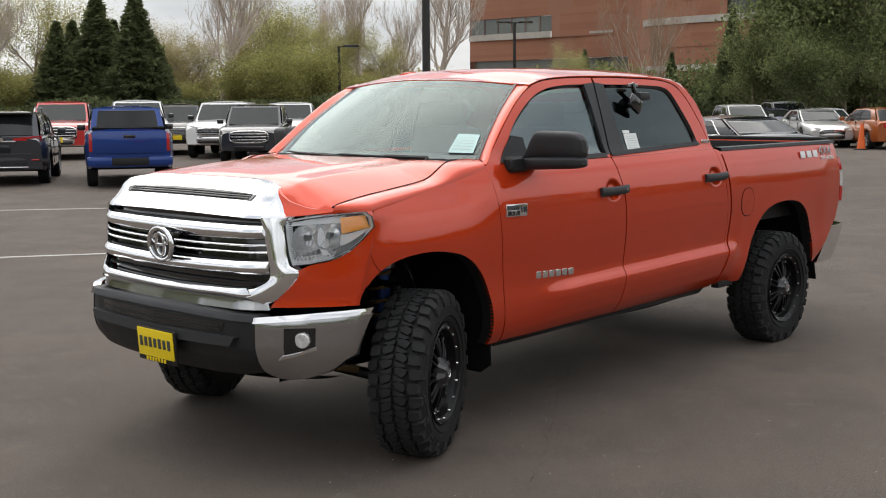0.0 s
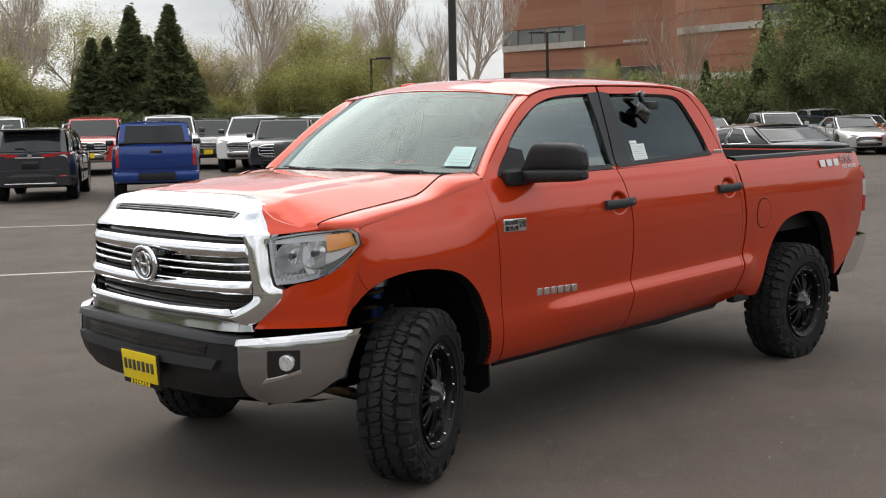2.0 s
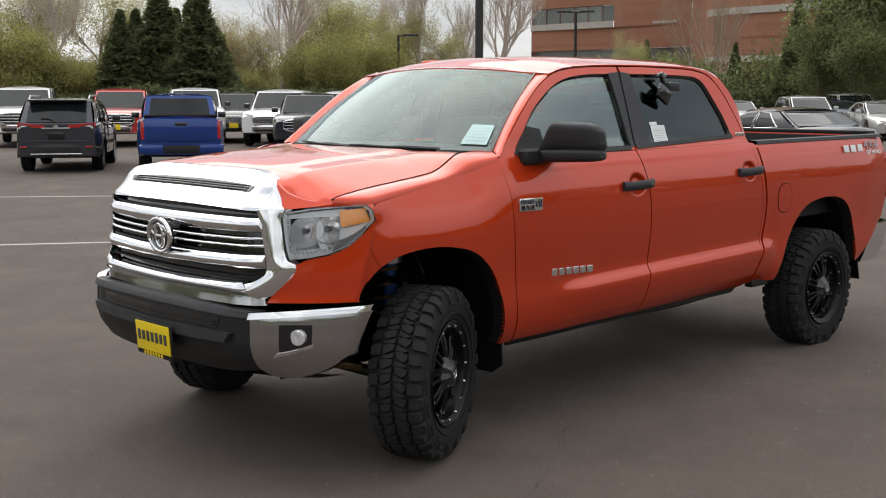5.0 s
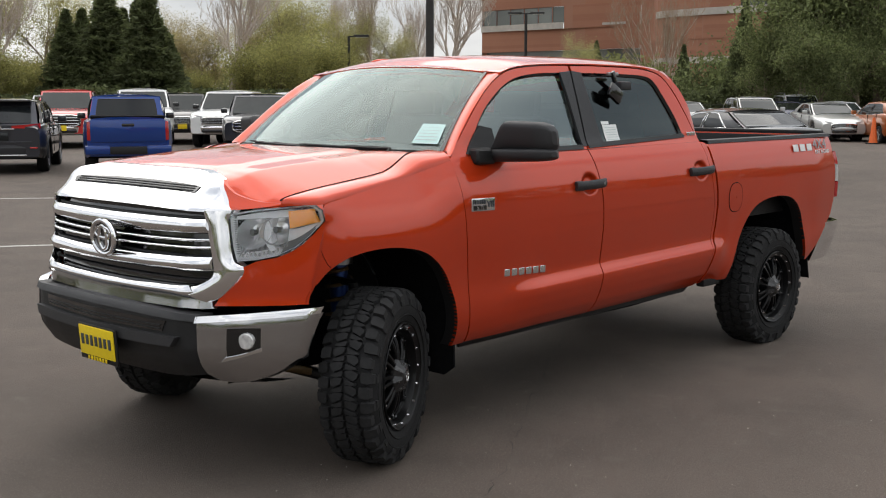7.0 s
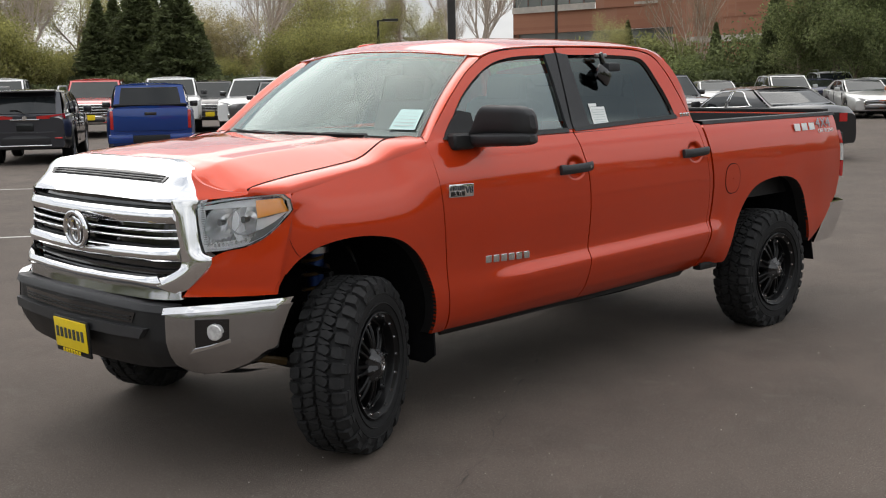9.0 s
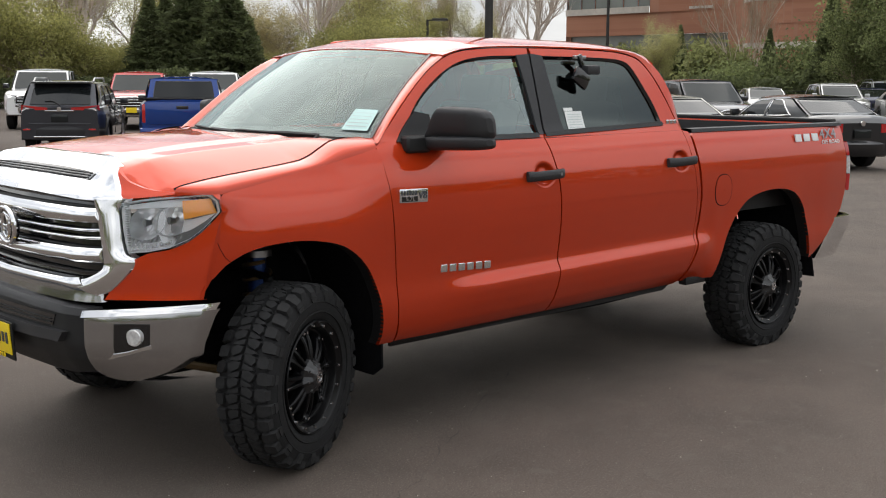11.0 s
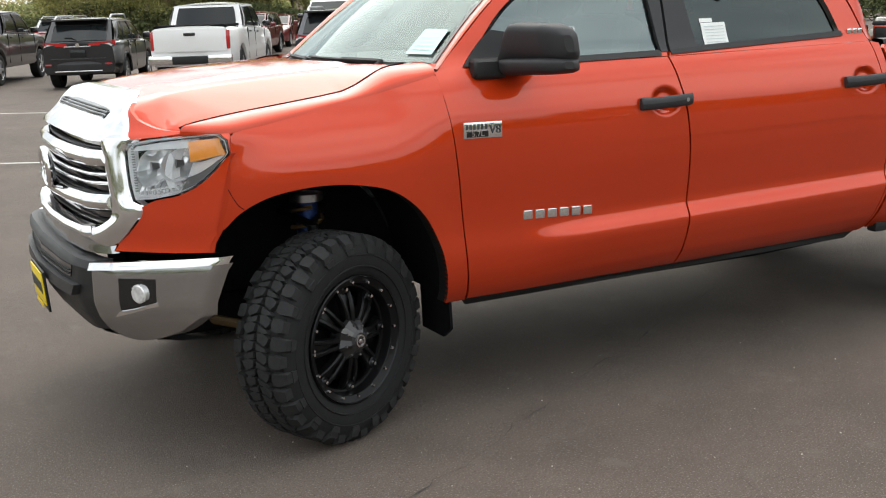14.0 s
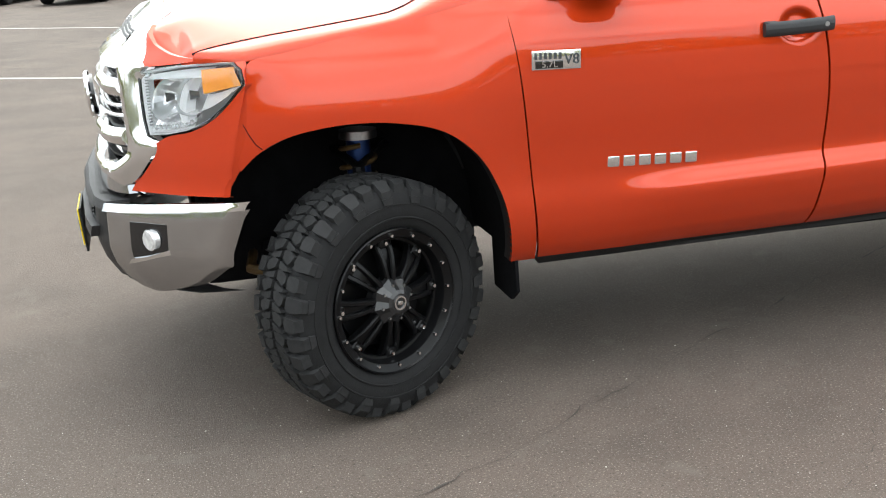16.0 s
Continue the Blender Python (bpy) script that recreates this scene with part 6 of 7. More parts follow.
def parked(az, x, y, kind, end, scale=1.0):
    """The pose of a vehicle heading along az degrees, with its tail, nose or middle at (x, y)."""
    d = {"tail": 1, "nose": -1, "mid": 0}[end] * KINDS[kind]["L"] / 2 * scale
    return pose(x + d * math.cos(radians(az)), y + d * math.sin(radians(az)), 0, 0, 0, az + 180)


vehicle("parked_pickup", "deep blue double cab pickup with black bumper", "pickup truck", "pickup", "blue", parked(59, 9.5, 16.78, "pickup", "tail", .95), .95)
vehicle("parked_suv", "slate grey compact SUV with roof rails", "suv", "suv", "grey", parked(56, 8.0, 19.5, "suv", "tail"), rails=True)
vehicle("parked_pickup", "white double cab pickup with chrome bumper ends", "pickup truck", "pickup", "white", parked(62, 5.3, 21.3, "pickup", "tail", 1.03), 1.03, chrome_bumper=True)
vehicle("parked_suv", "dark charcoal compact SUV with roof rails", "suv", "suv", "dark_grey", parked(66, 3.15, 23.3, "suv", "tail"), rails=True)
vehicle("parked_pickup", "black pickup with chrome bumper ends", "pickup truck", "pickup", "black", parked(66, .45, 26.3, "pickup", "tail", 1.04), 1.04, chrome_bumper=True)
vehicle("parked_sedan", "black sedan with a wide chrome grille and yellow plate", "car", "sedan", "black", parked(252, -2.5, 28.4, "sedan", "nose"), big_grille=True, plate=True)
vehicle("parked_sedan", "silver sedan parked beyond the black one", "car", "sedan", "silver", parked(250, -5.2, 30.0, "sedan", "nose"), big_grille=True)
vehicle("parked_pickup", "red pickup with chrome grille and yellow plate", "pickup truck", "pickup", "red", parked(236, 14.9, 29.5, "pickup", "nose", 1.04), 1.04, chrome_bumper=True, big_grille=True, plate=True)
vehicle("parked_pickup", "white heavy pickup with a tall chrome grille", "pickup truck", "pickup", "white", parked(240, 12.6, 31.6, "pickup", "nose", 1.08), 1.08, chrome_bumper=True, big_grille=True)
vehicle("parked_pickup", "white pickup parked behind the blue one", "pickup truck", "pickup", "white", parked(238, 18.0, 29.6, "pickup", "nose", 1.06), 1.06, chrome_bumper=True)
vehicle("parked_pickup", "dark pickup with a yellow front plate", "pickup truck", "pickup", "dark_grey", parked(235, 19.4, 29.4, "pickup", "nose", .98), .98, plate=True)
vehicle("parked_pickup", "white crew cab pickup beside a grey one", "pickup truck", "pickup", "white", parked(222, 18.6, 26.3, "pickup", "nose", 1.02), 1.02, chrome_bumper=True)
vehicle("parked_pickup", "grey pickup with a chrome ringed grille", "pickup truck", "pickup", "grey", parked(226, 16.6, 21.8, "pickup", "nose", .96), .96, big_grille=True)
vehicle("parked_pickup", "white pickup beyond the grey one", "pickup truck", "pickup", "white", parked(228, 22.6, 27.2, "pickup", "nose", 1.0), chrome_bumper=True)
vehicle("parked_suv", "white SUV in the far row", "suv", "suv", "white", parked(60, 13.4, 43.0, "suv", "mid"))
vehicle("parked_sedan", "burgundy sedan in the far row", "car", "sedan", "burgundy", parked(240, 16.0, 46.5, "sedan", "mid"), lamp_wrap=True)
vehicle("parked_sedan", "dark sedan beside the burgundy one", "car", "sedan", "dark_grey", parked(62, 13.0, 41.0, "sedan", "mid"))
vehicle("parked_suv", "silver SUV in the far row", "suv", "suv", "silver", parked(60, 7.0, 47.0, "suv", "mid"), rails=True)
vehicle("parked_suv", "burgundy SUV in the far row", "suv", "suv", "burgundy", parked(240, 12.2, 38.4, "suv", "mid", .98), .98)
# beyond the tail of the orange pickup
vehicle("parked_sedan", "dark grey sedan with chrome window trim", "car", "sedan", "dark_grey", parked(62, 18.1, 6.0, "sedan", "tail"), lamp_wrap=True, chrome_trim=True)
vehicle("parked_sedan", "pearl white sedan beyond the dark grey one", "car", "sedan", "beige", parked(62, 15.1, 7.6, "sedan", "tail"))
vehicle("parked_pickup", "grey pickup with a white bonnet sheen", "pickup truck", "pickup", "grey", parked(240, 22.4, 11.6, "pickup", "nose", .95), .95, big_grille=True)
vehicle("parked_sedan", "silver sedan with a shield grille", "car", "sedan", "silver", parked(220, 37.3, 13.6, "sedan", "nose"), lamp_wrap=True, plate=False)
vehicle("parked_hatchback", "copper orange hatchback in the row by the hedge", "car", "hatch", "copper", parked(45, 38.5, 12.5, "hatch", "mid"))
vehicle("parked_sedan", "white sedan behind the silver one", "car", "sedan", "white", parked(220, 43.5, 16.7, "sedan", "mid"))
vehicle("parked_suv", "white SUV in the row by the hedge", "suv", "suv", "white", parked(220, 50.0, 21.7, "suv", "mid", 1.06), 1.06, rails=True)
vehicle("parked_sedan", "navy sedan in the row by the hedge", "car", "sedan", "navy", parked(40, 44.6, 20.0, "sedan", "mid"))
vehicle("parked_suv", "silver SUV with a paper in its window", "suv", "suv", "silver", parked(222, 40.3, 18.9, "suv", "mid"))
vehicle("parked_sedan", "grey sedan in the row by the hedge", "car", "sedan", "silver", parked(222, 40.4, 22.3, "sedan", "mid"))
vehicle("parked_suv", "white SUV further along the hedge", "suv", "suv", "white", parked(222, 39.0, 26.0, "suv", "mid"))
vehicle("parked_sedan", "silver sedan further along the hedge", "car", "sedan", "silver", parked(222, 38.0, 29.5, "sedan", "mid"))
vehicle("parked_hatchback", "white hatchback at the end of the row", "car", "hatch", "white", parked(180, 46.5, 9.0, "hatch", "mid"))
vehicle("parked_sedan", "dark sedan at the end of the row", "car", "sedan", "dark_grey", parked(180, 47.5, 6.0, "sedan", "mid"))
# traffic cone
CONE = material("orange_cone_plastic", (0.75, 0.13, 0.02), rough=0.5, grain=0.1, grain_scale=30)
cone = thing("traffic_cone", "tall orange plastic traffic cone", "traffic cone", pose(36.6, 12.2, 0))
part("cone_base", box((0, 0, .02), (.40, .40, .04), .01), BLACK_PLASTIC, cone)
part("cone_body", bm_cyl(bmesh.new(), (0, 0, .48), .15, .90, "z", 20, .045), CONE, cone)


# ---------------------------------------------------------------- building, poles, fence
def brick_material():
    m = bpy.data.materials.new("red_brick")
    m.use_nodes = True
    n, l = m.node_tree.nodes, m.node_tree.links
    b = n["Principled BSDF"]
    b.inputs["Roughness"].default_value = 0.9
    tc = n.new("ShaderNodeTexCoord")
    mp = n.new("ShaderNodeMapping")
    mp.inputs["Rotation"].default_value = (radians(90), 0, radians(90))
    br = n.new("ShaderNodeTexBrick")
    br.inputs["Scale"].default_value = 1.0
    br.inputs["Brick Width"].default_value, br.inputs["Row Height"].default_value, br.inputs["Mortar Size"].default_value = 0.30, 0.09, 0.008
    br.inputs["Color1"].default_value, br.inputs["Color2"].default_value, br.inputs["Mortar"].default_value = (0.36, 0.165, 0.10, 1), (0.31, 0.135, 0.082, 1), (0.345, 0.17, 0.11, 1)
    no = n.new("ShaderNodeTexNoise")
    no.inputs["Scale"].default_value, no.inputs["Detail"].default_value = 0.25, 6.0
    mr = n.new("ShaderNodeMapRange")
    mr.inputs["To Min"].default_value, mr.inputs["To Max"].default_value = 0.85, 1.15
    mx = n.new("ShaderNodeMix")
    mx.data_type, mx.blend_type = "RGBA", "MULTIPLY"
    mx.inputs["Factor"].default_value = 1.0
    l.new(tc.outputs["Object"], mp.inputs["Vector"])
    l.new(mp.outputs["Vector"], br.inputs["Vector"])
    l.new(tc.outputs["Object"], no.inputs["Vector"])
    l.new(no.outputs["Fac"], mr.inputs["Value"])
    l.new(br.outputs["Color"], mx.inputs["A"])
    l.new(mr.outputs["Result"], mx.inputs["B"])
    l.new(mx.outputs["Result"], b.inputs["Base Color"])
    return m


BRICK = brick_material()
STONE = material("pale_stone_sill", (0.45, 0.41, 0.36), rough=0.85, grain=0.1, grain_scale=3, stain=0.15, stain_scale=0.5)
OFFICE_GLASS = material("office_glass", (0.13, 0.14, 0.125), rough=0.1, spec=0.5, stain=0.2, stain_scale=0.4, per_object=0.25)
MULLION = material("window_mullion", (0.12, 0.12, 0.12), rough=0.5, grain=0.1, grain_scale=5)
building = thing("office_building", "red brick office building with pale stone sills and ribbon windows", "building")


def wall_piece(name, plan, z0, z1, mat, out=0.0, thick=.4, parent=None, label=""):
    """A stretch of wall along a plan line, facing the car park."""
    pts = [Vector((*p, 0)) for p in plan]
    rows = [[], []]
    for i, p in enumerate(pts):
        d = (pts[min(i + 1, len(pts) - 1)] - pts[max(i - 1, 0)]).normalized()
        nrm = Vector((d.y, -d.x, 0))
        if nrm.dot(Vector((-.83, -.56, 0))) < 0:
            nrm = -nrm
        q = p + nrm * out
        rows[0].append((q.x, q.y, z0))
        rows[1].append((q.x, q.y, z1))
    bm = facing(sheet(rows, thick, lambda c: (.83, .56, 0)), lambda c: (-.83, -.56, 0))
    return part(name, bm, mat, parent or building, label, smooth_angle=0)


FRONT = [(78.0, 67.1), (77.9, 49.6)]
STRIP = [(78.0, 67.1), (77.75, 57.4)]
wall_piece("wall_base", [(78.0, 67.1), (77.85, 46)], 0, 4.2, BRICK)
wall_piece("wall_lower", FRONT, 5.55, 7.40, BRICK)
wall_piece("lower_recess", [(78.0, 66.9), (77.9, 49.6)], 4.2, 5.55, OFFICE_GLASS, -.5)
wall_piece("wall_mid", [(77.75, 57.4), (77.9, 49.6)], 7.40, 9.35, BRICK)
wall_piece("wall_upper", FRONT, 9.35, 15.5, BRICK)
wall_piece("sill", STRIP, 7.40, 7.95, STONE, .12)
for k in range(6):
    a, b = lerp(67.05, 57.4, k / 6), lerp(67.05, 57.4, (k + 1) / 6)
    win = wall_piece("window", [(78.0, a - .06), (77.9, b + .06)], 7.95, 9.32, OFFICE_GLASS, -.15, .1)
    wall_piece("mullion", [(78.0, a + .06), (78.0, a - .06)], 7.95, 9.32, MULLION, -.05, .1, win)
wall_piece("window", [(77.9, 53.2), (77.9, 51.2)], 7.75, 8.55, OFFICE_GLASS, .02, .1)
wall_piece("sill", [(77.9, 53.4), (77.9, 51.0)], 7.55, 7.75, STONE, .10)
wall_piece("side_wall", [(78.0, 67.1), (95, 72)], 0, 15.5, BRICK)
WING = [(77.9, 49.6), (76.6, 47.6), (74.6, 46.0), (72.4, 44.2), (71.6, 41.5), (71.3, 38.5), (71.6, 34), (72.5, 26), (74, 12)]
wing = [tuple(p) for p in curve_at(WING, 30)]
wall_piece("wall_core", wing[:12], 0, 15.4, BRICK, -.03)
for z0, z1, m, o in ((0, 4.0, BRICK, 0), (4.0, 4.45, STONE, .12), (4.45, 5.75, OFFICE_GLASS, -.35), (5.75, 7.45, BRICK, 0), (7.45, 7.95, STONE, .12), (7.95, 9.1, OFFICE_GLASS, -.35), (9.1, 11.0, BRICK, 0), (11.0, 11.5, STONE, .12), (11.5, 12.6, OFFICE_GLASS, -.35), (12.6, 15.5, BRICK, 0)):
    wall_piece({BRICK: "wall_band", STONE: "sill", OFFICE_GLASS: "ribbon_window"}[m], wing if m is BRICK else wing[5:], z0, z1, m, o)
part("roof_slab", box((86, 40, 15.4), (20, 50, .3)), STONE, building)

POLE_PAINT = material("dark_bronze_pole", (0.03, 0.028, 0.026), rough=0.5, metal=0.3, grain=0.2, grain_scale=8)
LAMP_GLASS = material("lamp_glass", (0.5, 0.5, 0.48), rough=0.3, grain=0.05, grain_scale=10)


def lamp_post(x, y, h, r, heads, rz=0, label="dark bronze car park lamp post with flat heads"):
    ob = thing("lamp_post", label, "lamp post", pose(x, y, 0, 0, 0, rz), "lamp posts of the car park")
    part("pole", bm_tube(bmesh.new(), [(0, 0, 0), (0, 0, h * .5), (0, 0, h)], [r, r * .95, r * .85], 12), POLE_PAINT, ob)
    part("foot", bm_cyl(bmesh.new(), (0, 0, .3), r * 2.6, .6, "z", 16), STONE, ob)
    for s in heads:
        hd = part("lamp_head", box((s * .75, 0, h + .02), (.95, .42, .14), .05), POLE_PAINT, ob)
        part("lamp_lens", box((s * .78, 0, h - .06), (.70, .32, .03), .01), LAMP_GLASS, hd)
        part("arm", box((s * .2, 0, h - .02), (.45, .07, .07), .01), POLE_PAINT, ob)
    return ob


lamp_post(16.25, 14.43, 9.5, .10, (-1, 1), 40)
lamp_post(57.2, 44.9, 7.1, .11, (-1, 1), -52)
lamp_post(43.7, 47.6, 5.2, .09, (1,), -45, "short dark lamp post beyond the parked cars")
# a low wire fence along the hedge
fence_mat = material("fence_wire", (0.03, 0.032, 0.033), rough=0.6, metal=0.4, grain=0.1, grain_scale=20)
fence = thing("wire_fence", "low dark wire fence in front of the trees", "fence")
FENCE = [(52, 2), (54, 14), (52.5, 24), (48, 34), (42, 44), (34, 52), (24, 57), (12, 60), (0, 62), (-14, 63)]
fp = path_at(FENCE, 44)
for i, p in enumerate(fp):
    part("post", bm_cyl(bmesh.new(), (p[0], p[1], .6), .035, 1.2, "z", 8), fence_mat, fence)
for z in (.15, .62, 1.18):
    part("rail", bm_tube(bmesh.new(), [(p[0], p[1], z) for p in fp], .022, 5), fence_mat, fence)


# ---------------------------------------------------------------- trees and hedges
def mesh_from(name, verts, faces, mat):
    me = bpy.data.meshes.new(name)
    me.from_pydata(verts, [], faces)
    me.materials.append(mat)
    return me


def leaf_quads(centres, size, rng, flat=0.0, lean=None):
    """Small leaves or sprays round the centres, turned at random."""
    c = np.asarray(centres, float)
    n = len(c)
    a = rng.normal(size=(n, 3))
    if lean is not None:
        a = a * .55 + lean
    a /= np.linalg.norm(a, axis=1)[:, None]
    b = rng.normal(size=(n, 3))
    b -= (b * a).sum(1)[:, None] * a
    b /= np.linalg.norm(b, axis=1)[:, None]
    s = (size * rng.uniform(.6, 1.4, n))[:, None]
    w = s * (.5 if lean is None else .38)
    v = np.stack([c - a * s - b * w, c + a * s, c - a * s * .6 + b * w * 1.4], 1).reshape(-1, 3)
    f = np.arange(3 * n).reshape(-1, 3)
    return v.tolist(), f.tolist()


def leaf_material(name, base, **kw):
    """A leaf: matt, and letting some light through."""
    m = material(name, base, **kw)
    n, l = m.node_tree.nodes, m.node_tree.links
    b = n["Principled BSDF"]
    tr = n.new("ShaderNodeBsdfTranslucent")
    mx = n.new("ShaderNodeMixShader")
    mx.inputs["Fac"].default_value = 0.55
    l.new(b.inputs["Base Color"].links[0].from_socket, tr.inputs["Color"])
    l.new(b.outputs["BSDF"], mx.inputs[1])
    l.new(tr.outputs["BSDF"], mx.inputs[2])
    l.new(mx.outputs["Shader"], n["Material Output"].inputs["Surface"])
    return m


LEAF_DARK = leaf_material("fir_needles", (0.120, 0.140, 0.060), rough=0.8, per_island=0.3, stain=0.3, stain_scale=0.5)
LEAF_GREEN = leaf_material("fresh_leaves", (0.33, 0.32, 0.115), rough=0.8, per_island=0.3, stain=0.3, stain_scale=0.4)
LEAF_MID = leaf_material("mid_green_leaves", (0.23, 0.245, 0.10), rough=0.8, per_island=0.3, stain=0.35, stain_scale=0.3)
LEAF_DEEP = leaf_material("deep_green_leaves", (0.19, 0.22, 0.09), rough=0.8, per_island=0.35, stain=0.4, stain_scale=0.3)
LEAF_BUD = leaf_material("yellow_green_buds", (0.40, 0.38, 0.16), rough=0.8, per_island=0.3, stain=0.3, stain_scale=0.4)
LEAF_RUST = leaf_material("rusty_buds", (0.42, 0.36, 0.18), rough=0.85, per_island=0.3, stain=0.3, stain_scale=0.4)
TWIG_BROWN = material("brown_twigs", (0.30, 0.22, 0.15), rough=0.9, grain=0.2, grain_scale=8, stain=0.2, stain_scale=1)
BARK = material("grey_bark", (0.24, 0.19, 0.14), rough=0.9, grain=0.3, grain_scale=8, stain=0.25, stain_scale=1)
BARK_PALE = material("pale_twigs", (0.50, 0.42, 0.35), rough=0.9, grain=0.2, grain_scale=8, stain=0.2, stain_scale=1)


def branches(h, rng, spread, levels, first=.25, stems=1, upright=.75, thin=1.0):
    """Limbs as (points, radii): a trunk that forks into rising limbs and twigs."""
    out, tips = [], []

    def grow(p, d, length, r, level):
        n = 4
        pts, rs = [p], [r]
        for k in range(n):
            d = d + rng.normal(size=3) * .09 + np.array([0, 0, .06 * upright])
            d /= np.linalg.norm(d)
            p = p + d * length / n
            pts.append(p)
            rs.append(max(r * (1 - .55 * (k + 1) / n), .006))
            if level < levels and (level > 0 or k >= 1):
                for _ in range(2 if level else 3):
                    a = rng.uniform(0, 2 * math.pi)
                    side = np.array([math.cos(a), math.sin(a), 0])
                    dd = d * upright + side * spread * rng.uniform(.6, 1.2)
                    dd /= np.linalg.norm(dd)
                    grow(p, dd, length * rng.uniform(.42, .62), rs[-1] * .55, level + 1)
        out.append((pts, rs, level))
        tips.append(p)

    for s in range(stems):
        a = 2 * math.pi * s / max(stems, 1)
        d = np.array([math.cos(a) * .18 * (stems > 1), math.sin(a) * .18 * (stems > 1), 1.0])
        grow(np.array([.12 * math.cos(a) * (stems > 1), .12 * math.sin(a) * (stems > 1), 0.0]), d / np.linalg.norm(d), h * .62, .024 * h * thin / math.sqrt(stems), 0)
    return out, tips


def limb_mesh(name, limbs, mat, n_of):
    v, f = [], []
    for pts, rs, level in limbs:
        n = n_of(level)
        for i, (p, r) in enumerate(zip(pts, rs)):
            d = pts[min(i + 1, len(pts) - 1)] - pts[max(i - 1, 0)]
            d = d / (np.linalg.norm(d) + 1e-9)
            a = np.cross(d, (.31, .17, .2 if abs(d[2]) > .5 else .93))
            a /= np.linalg.norm(a) + 1e-9
            b = np.cross(d, a)
            for k in range(n):
                t = 2 * math.pi * k / n
                v.append(tuple(p + (a * math.cos(t) + b * math.sin(t)) * r))
        base = len(v) - n * len(pts)
        for i in range(len(pts) - 1):
            for k in range(n):
                f.append((base + i * n + k, base + i * n + (k + 1) % n, base + (i + 1) * n + (k + 1) % n, base + (i + 1) * n + k))
    return mesh_from(name, v, f, mat)


def tree_meshes(kind, seed):
    rng = np.random.default_rng(seed)
    if kind == "fir":
        h = 8.5
        pts, lean = [], []
        for k in range(420):
            t = (k + rng.uniform()) / 420
            z = h * (.04 + .95 * t)
            reach = (h * .235 * (1 - t) ** .92 + .08) * rng.uniform(.62, 1.12) * (1 if t > .06 else .9)
            a = rng.uniform(0, 2 * math.pi)
            d = np.array([math.cos(a), math.sin(a), 0])
            m = int(24 + 90 * (1 - t))
            u = rng.uniform(.10, 1, m) ** .6
            side = np.array([-d[1], d[0], 0])
            c = d * (reach * u)[:, None] + side * (rng.normal(size=m) * .24 * (1.2 - t))[:, None]
            c[:, 2] = z + .30 * u * (1 - t) - .22 * u * u * (1 - .4 * t) + rng.normal(size=m) * .13
            pts.append(c)
            lean.append(np.tile(d + np.array([0, 0, .25]), (m, 1)))
        c, ln = np.concatenate(pts), np.concatenate(lean)
        v, f = leaf_quads(c, .15, rng, lean=ln)
        crown = mesh_from("crown", v, f, LEAF_DARK)
        trunk = limb_mesh("trunk", [([np.array([0, 0, 0.]), np.array([.02, 0, h * .5]), np.array([0, 0, h * .98])], [.16, .09, .02], 0)], BARK, lambda l: 8)
        return trunk, crown
    spec = {"bare": (10.5, .42, 3, 1, .95, 1.0), "bare_stems": (8.0, .38, 2, 4, .95, .8), "bud": (9.5, .62, 3, 1, .8, 1.0), "rust": (8.0, .7, 3, 1, .7, 1.0), "green": (7.0, .85, 2, 2, .6, 1.0), "big_green": (10.0, .85, 3, 1, .65, 1.1), "shrub": (3.0, .9, 2, 3, .6, 1.0)}[kind]
    h, spread, levels, stems, upright, thin = spec
    limbs, tips = branches(h, rng, spread, levels, stems=stems, upright=upright, thin=thin)
    trunk = limb_mesh("trunk", [l for l in limbs if l[2] <= 1], BARK if kind not in ("bare", "bare_stems") else BARK_PALE, lambda l: 7 if l == 0 else 5)
    twigs = [l for l in limbs if l[2] > 1]
    tips = np.array(tips)
    if kind in ("bare", "bare_stems"):
        extra = []
        for t in tips:
            for _ in range(3):
                d = np.array([rng.normal() * .30, rng.normal() * .25, 1.0])
                ln = rng.uniform(.5, 1.1)
                extra.append(([t, t + d * ln * .5, t + d * ln + rng.normal(size=3) * .06], [.009, .007, .005], 3))
        return trunk, limb_mesh("crown", twigs + extra, BARK_PALE if kind == "bare" else TWIG_BROWN, lambda l: 3)
    mat = {"bud": LEAF_BUD, "rust": LEAF_RUST, "green": LEAF_GREEN, "big_green": LEAF_DEEP, "shrub": LEAF_MID}[kind]
    per = {"bud": 36, "rust": 42, "green": 95, "big_green": 28, "shrub": 40}[kind]
    size = {"bud": .054, "rust": .050, "green": .088, "big_green": .115, "shrub": .14}[kind]
    puff = {"bud": .34, "rust": .36, "green": .55, "big_green": .60, "shrub": .35}[kind]
    c = (tips[:, None, :] + rng.normal(size=(len(tips), per, 3)) * puff).reshape(-1, 3)
    c = c[c[:, 2] > .15]
    v, f = leaf_quads(c, size, rng)
    # the fine twigs belong to the crown too
    tw = limb_mesh("tw", twigs, BARK, lambda l: 3)
    me = bpy.data.meshes.new("crown")
    tv = [tuple(p.co) for p in tw.vertices]
    tf = [tuple(p.vertices) for p in tw.polygons]
    me.from_pydata(v + tv, [], f + [tuple(i + len(v) for i in q) for q in tf])
    me.materials.append(mat)
    me.materials.append(BARK)
    me.polygons.foreach_set("material_index", [0] * len(f) + [1] * len(tf))
    bpy.data.meshes.remove(tw)
    return trunk, me


TREE_LIB = {}
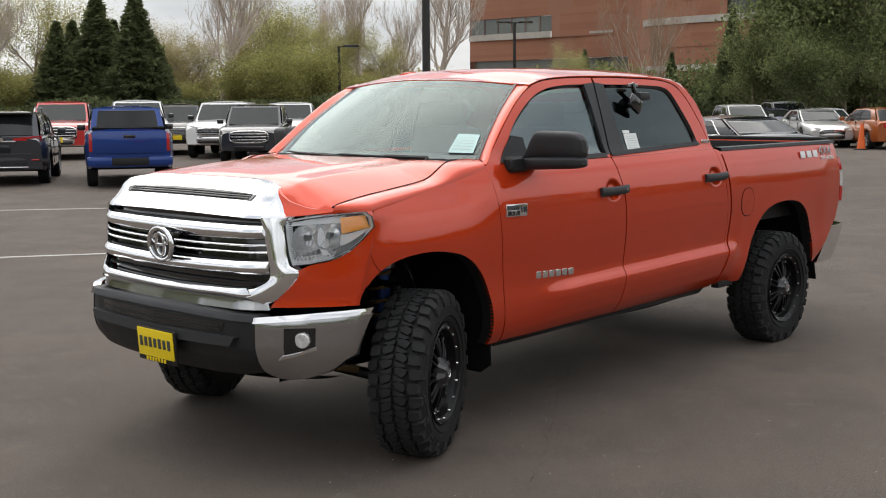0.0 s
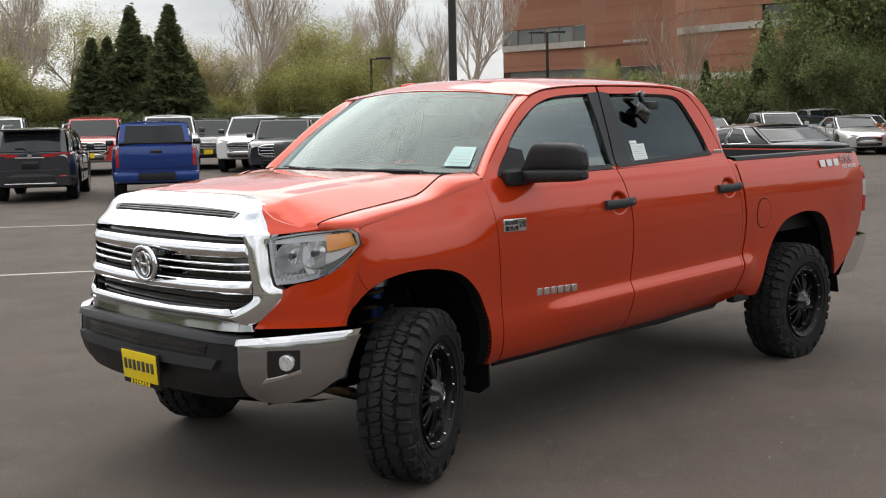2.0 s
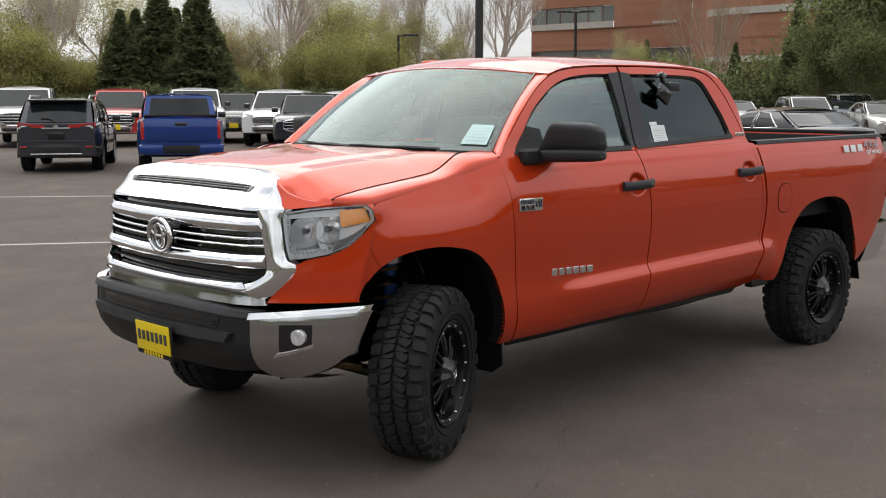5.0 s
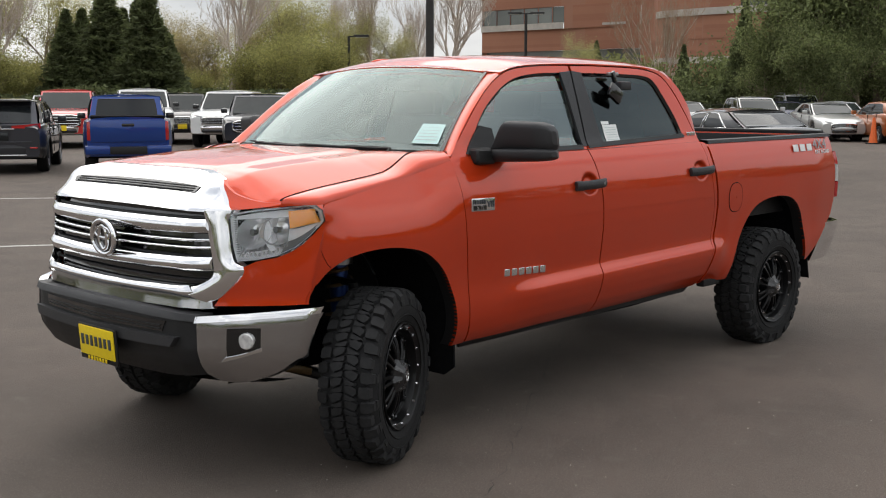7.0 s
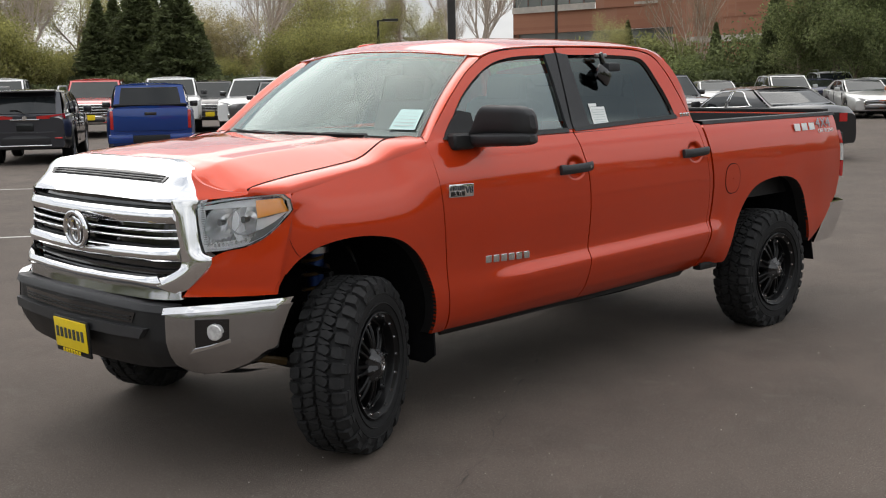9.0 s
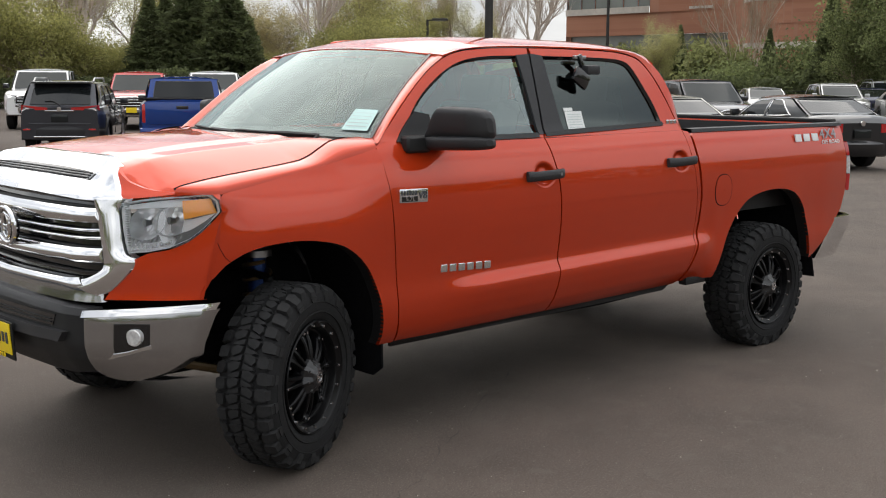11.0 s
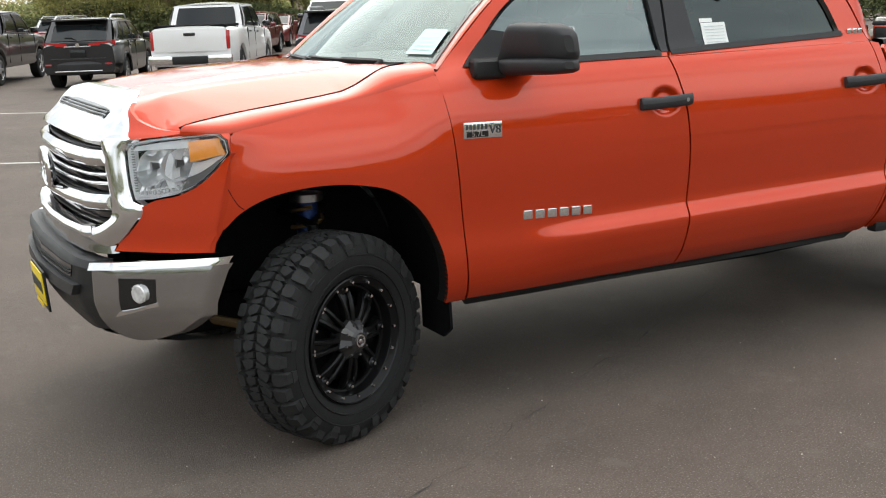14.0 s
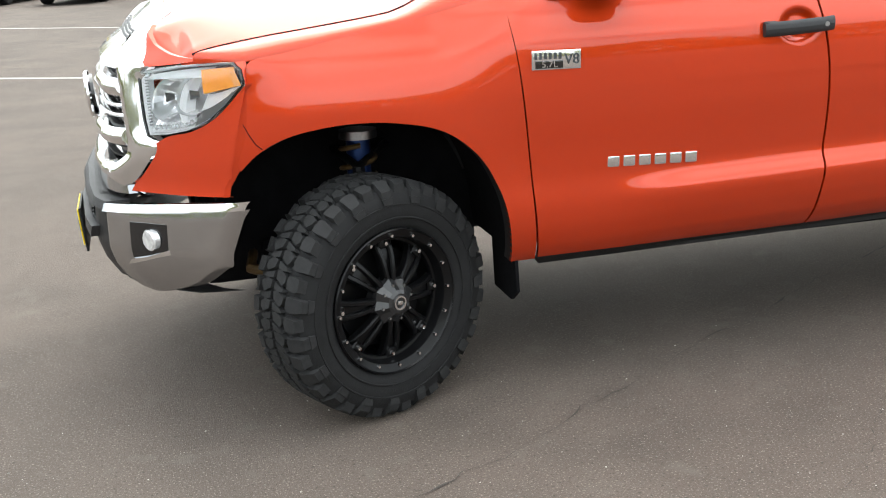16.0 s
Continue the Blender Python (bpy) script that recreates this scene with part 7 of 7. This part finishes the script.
LABELS = {"fir": ("fir_tree", "dense dark green conifer tapering to a point", "conifer"), "bare": ("bare_tree", "tall leafless tree with upswept pale twigs", "tree"), "bare_stems": ("bare_tree", "leafless multi-stemmed tree with pale upright stems", "tree"), "bud": ("budding_tree", "tall tree with yellow-green spring buds", "tree"), "rust": ("budding_tree", "tree with rust-brown spring buds", "tree"), "green": ("leafy_tree", "low spreading tree in fresh green leaf", "tree"), "big_green": ("leafy_tree", "large dense tree in dark green leaf", "tree"), "shrub": ("shrub", "rounded dark green shrub", "shrub")}
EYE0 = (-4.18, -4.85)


def tree(kind, az, dist, size=1.0, variant=0, wide=1.0):
    """A tree at az degrees and dist metres from where the walk begins."""
    key = (kind, variant)
    if key not in TREE_LIB:
        TREE_LIB[key] = tree_meshes(kind, 11 + 7 * variant + len(kind))
    tr, cr = TREE_LIB[key]
    nm, lb, ct = LABELS[kind]
    x, y = EYE0[0] + dist * math.cos(radians(az)), EYE0[1] + dist * math.sin(radians(az))
    ob = thing(nm, lb, ct, pose(x, y, 0, 0, 0, (az * 37) % 360) @ Matrix.Diagonal((size * wide, size * wide, size, 1)), "trees round the car park")
    part("trunk", tr, None, ob)
    part("crown", cr, None, ob)
    return ob


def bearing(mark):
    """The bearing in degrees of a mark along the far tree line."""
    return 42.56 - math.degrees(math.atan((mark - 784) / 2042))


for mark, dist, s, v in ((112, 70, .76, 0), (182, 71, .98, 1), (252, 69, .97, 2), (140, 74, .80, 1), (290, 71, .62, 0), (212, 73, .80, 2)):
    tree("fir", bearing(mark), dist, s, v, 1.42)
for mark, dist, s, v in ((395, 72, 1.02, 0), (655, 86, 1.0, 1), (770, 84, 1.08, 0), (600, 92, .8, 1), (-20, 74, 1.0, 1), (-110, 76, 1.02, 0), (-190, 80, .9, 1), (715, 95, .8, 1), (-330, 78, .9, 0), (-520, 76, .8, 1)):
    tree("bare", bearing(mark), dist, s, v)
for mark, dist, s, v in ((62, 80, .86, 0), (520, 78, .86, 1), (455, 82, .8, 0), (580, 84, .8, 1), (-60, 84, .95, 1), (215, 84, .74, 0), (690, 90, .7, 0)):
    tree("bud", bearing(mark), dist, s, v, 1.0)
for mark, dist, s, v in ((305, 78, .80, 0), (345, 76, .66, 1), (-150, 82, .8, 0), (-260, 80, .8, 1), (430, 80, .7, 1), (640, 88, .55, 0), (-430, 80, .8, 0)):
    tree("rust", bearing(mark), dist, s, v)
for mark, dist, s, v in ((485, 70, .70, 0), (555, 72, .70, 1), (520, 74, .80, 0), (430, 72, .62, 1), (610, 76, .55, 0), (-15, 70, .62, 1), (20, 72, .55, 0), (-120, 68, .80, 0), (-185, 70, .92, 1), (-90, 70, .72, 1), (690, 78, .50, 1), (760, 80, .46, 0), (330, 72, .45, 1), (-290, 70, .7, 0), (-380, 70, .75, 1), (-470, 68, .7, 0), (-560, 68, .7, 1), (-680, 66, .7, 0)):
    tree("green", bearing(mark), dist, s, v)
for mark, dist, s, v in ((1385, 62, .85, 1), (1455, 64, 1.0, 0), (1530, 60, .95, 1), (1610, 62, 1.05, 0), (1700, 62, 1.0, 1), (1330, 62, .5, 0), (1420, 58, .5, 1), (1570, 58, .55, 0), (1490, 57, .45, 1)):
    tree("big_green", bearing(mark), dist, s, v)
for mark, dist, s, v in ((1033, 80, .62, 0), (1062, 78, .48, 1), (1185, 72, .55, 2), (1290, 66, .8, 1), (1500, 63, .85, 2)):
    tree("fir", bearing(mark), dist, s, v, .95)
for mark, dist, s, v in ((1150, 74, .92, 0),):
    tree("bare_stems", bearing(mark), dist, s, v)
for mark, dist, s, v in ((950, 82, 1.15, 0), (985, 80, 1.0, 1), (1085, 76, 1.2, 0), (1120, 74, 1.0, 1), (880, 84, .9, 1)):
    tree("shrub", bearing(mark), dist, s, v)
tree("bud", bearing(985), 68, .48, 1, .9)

# hedge and far woods: masses of leaves that nobody could count
rng = np.random.default_rng(5)


def leafy_band(name, label, line, height, depth, count, size, mat, ragged=.3):
    ln = np.array(path_at(line, 400))
    i = rng.integers(0, 400, count)
    top = height * (1 + ragged * np.interp(i, np.linspace(0, 400, 60), rng.normal(size=60)))
    u = rng.uniform(0, 1, count) ** .7
    c = np.c_[ln[i] + rng.normal(size=(count, 2)) * depth * (1.1 - .6 * u)[:, None], u * top + .05]
    v, f = leaf_quads(c, size, rng)
    return thing(name, label, "foliage", kind="stuff", mesh=mesh_from(name, v, f, mat))


arc = lambda d, a0, a1: [(EYE0[0] + d * math.cos(radians(a)), EYE0[1] + d * math.sin(radians(a))) for a in np.linspace(a0, a1, 20)]
leafy_band("hedge", "dark green clipped hedge along the car park's edge", arc(67, 12, 112), 1.9, .9, 60000, .13, LEAF_DARK, .18)
leafy_band("far_woods", "hazy spring woods behind the car park", arc(96, 38, 112), 3.8, 3.0, 60000, .16, LEAF_RUST, .25)
leafy_band("far_thicket", "green thicket between the trees", arc(88, 36, 112), 2.8, 2.0, 50000, .15, LEAF_MID, .25)
leafy_band("thicket", "dense green thicket behind the parked cars", arc(70, 12, 33), 2.8, 2.0, 60000, .12, LEAF_DEEP, .35)
leafy_band("woods_behind", "line of spring woods across the car park", arc(62, 112, 372), 5.2, 2.5, 80000, .30, LEAF_MID, .45)
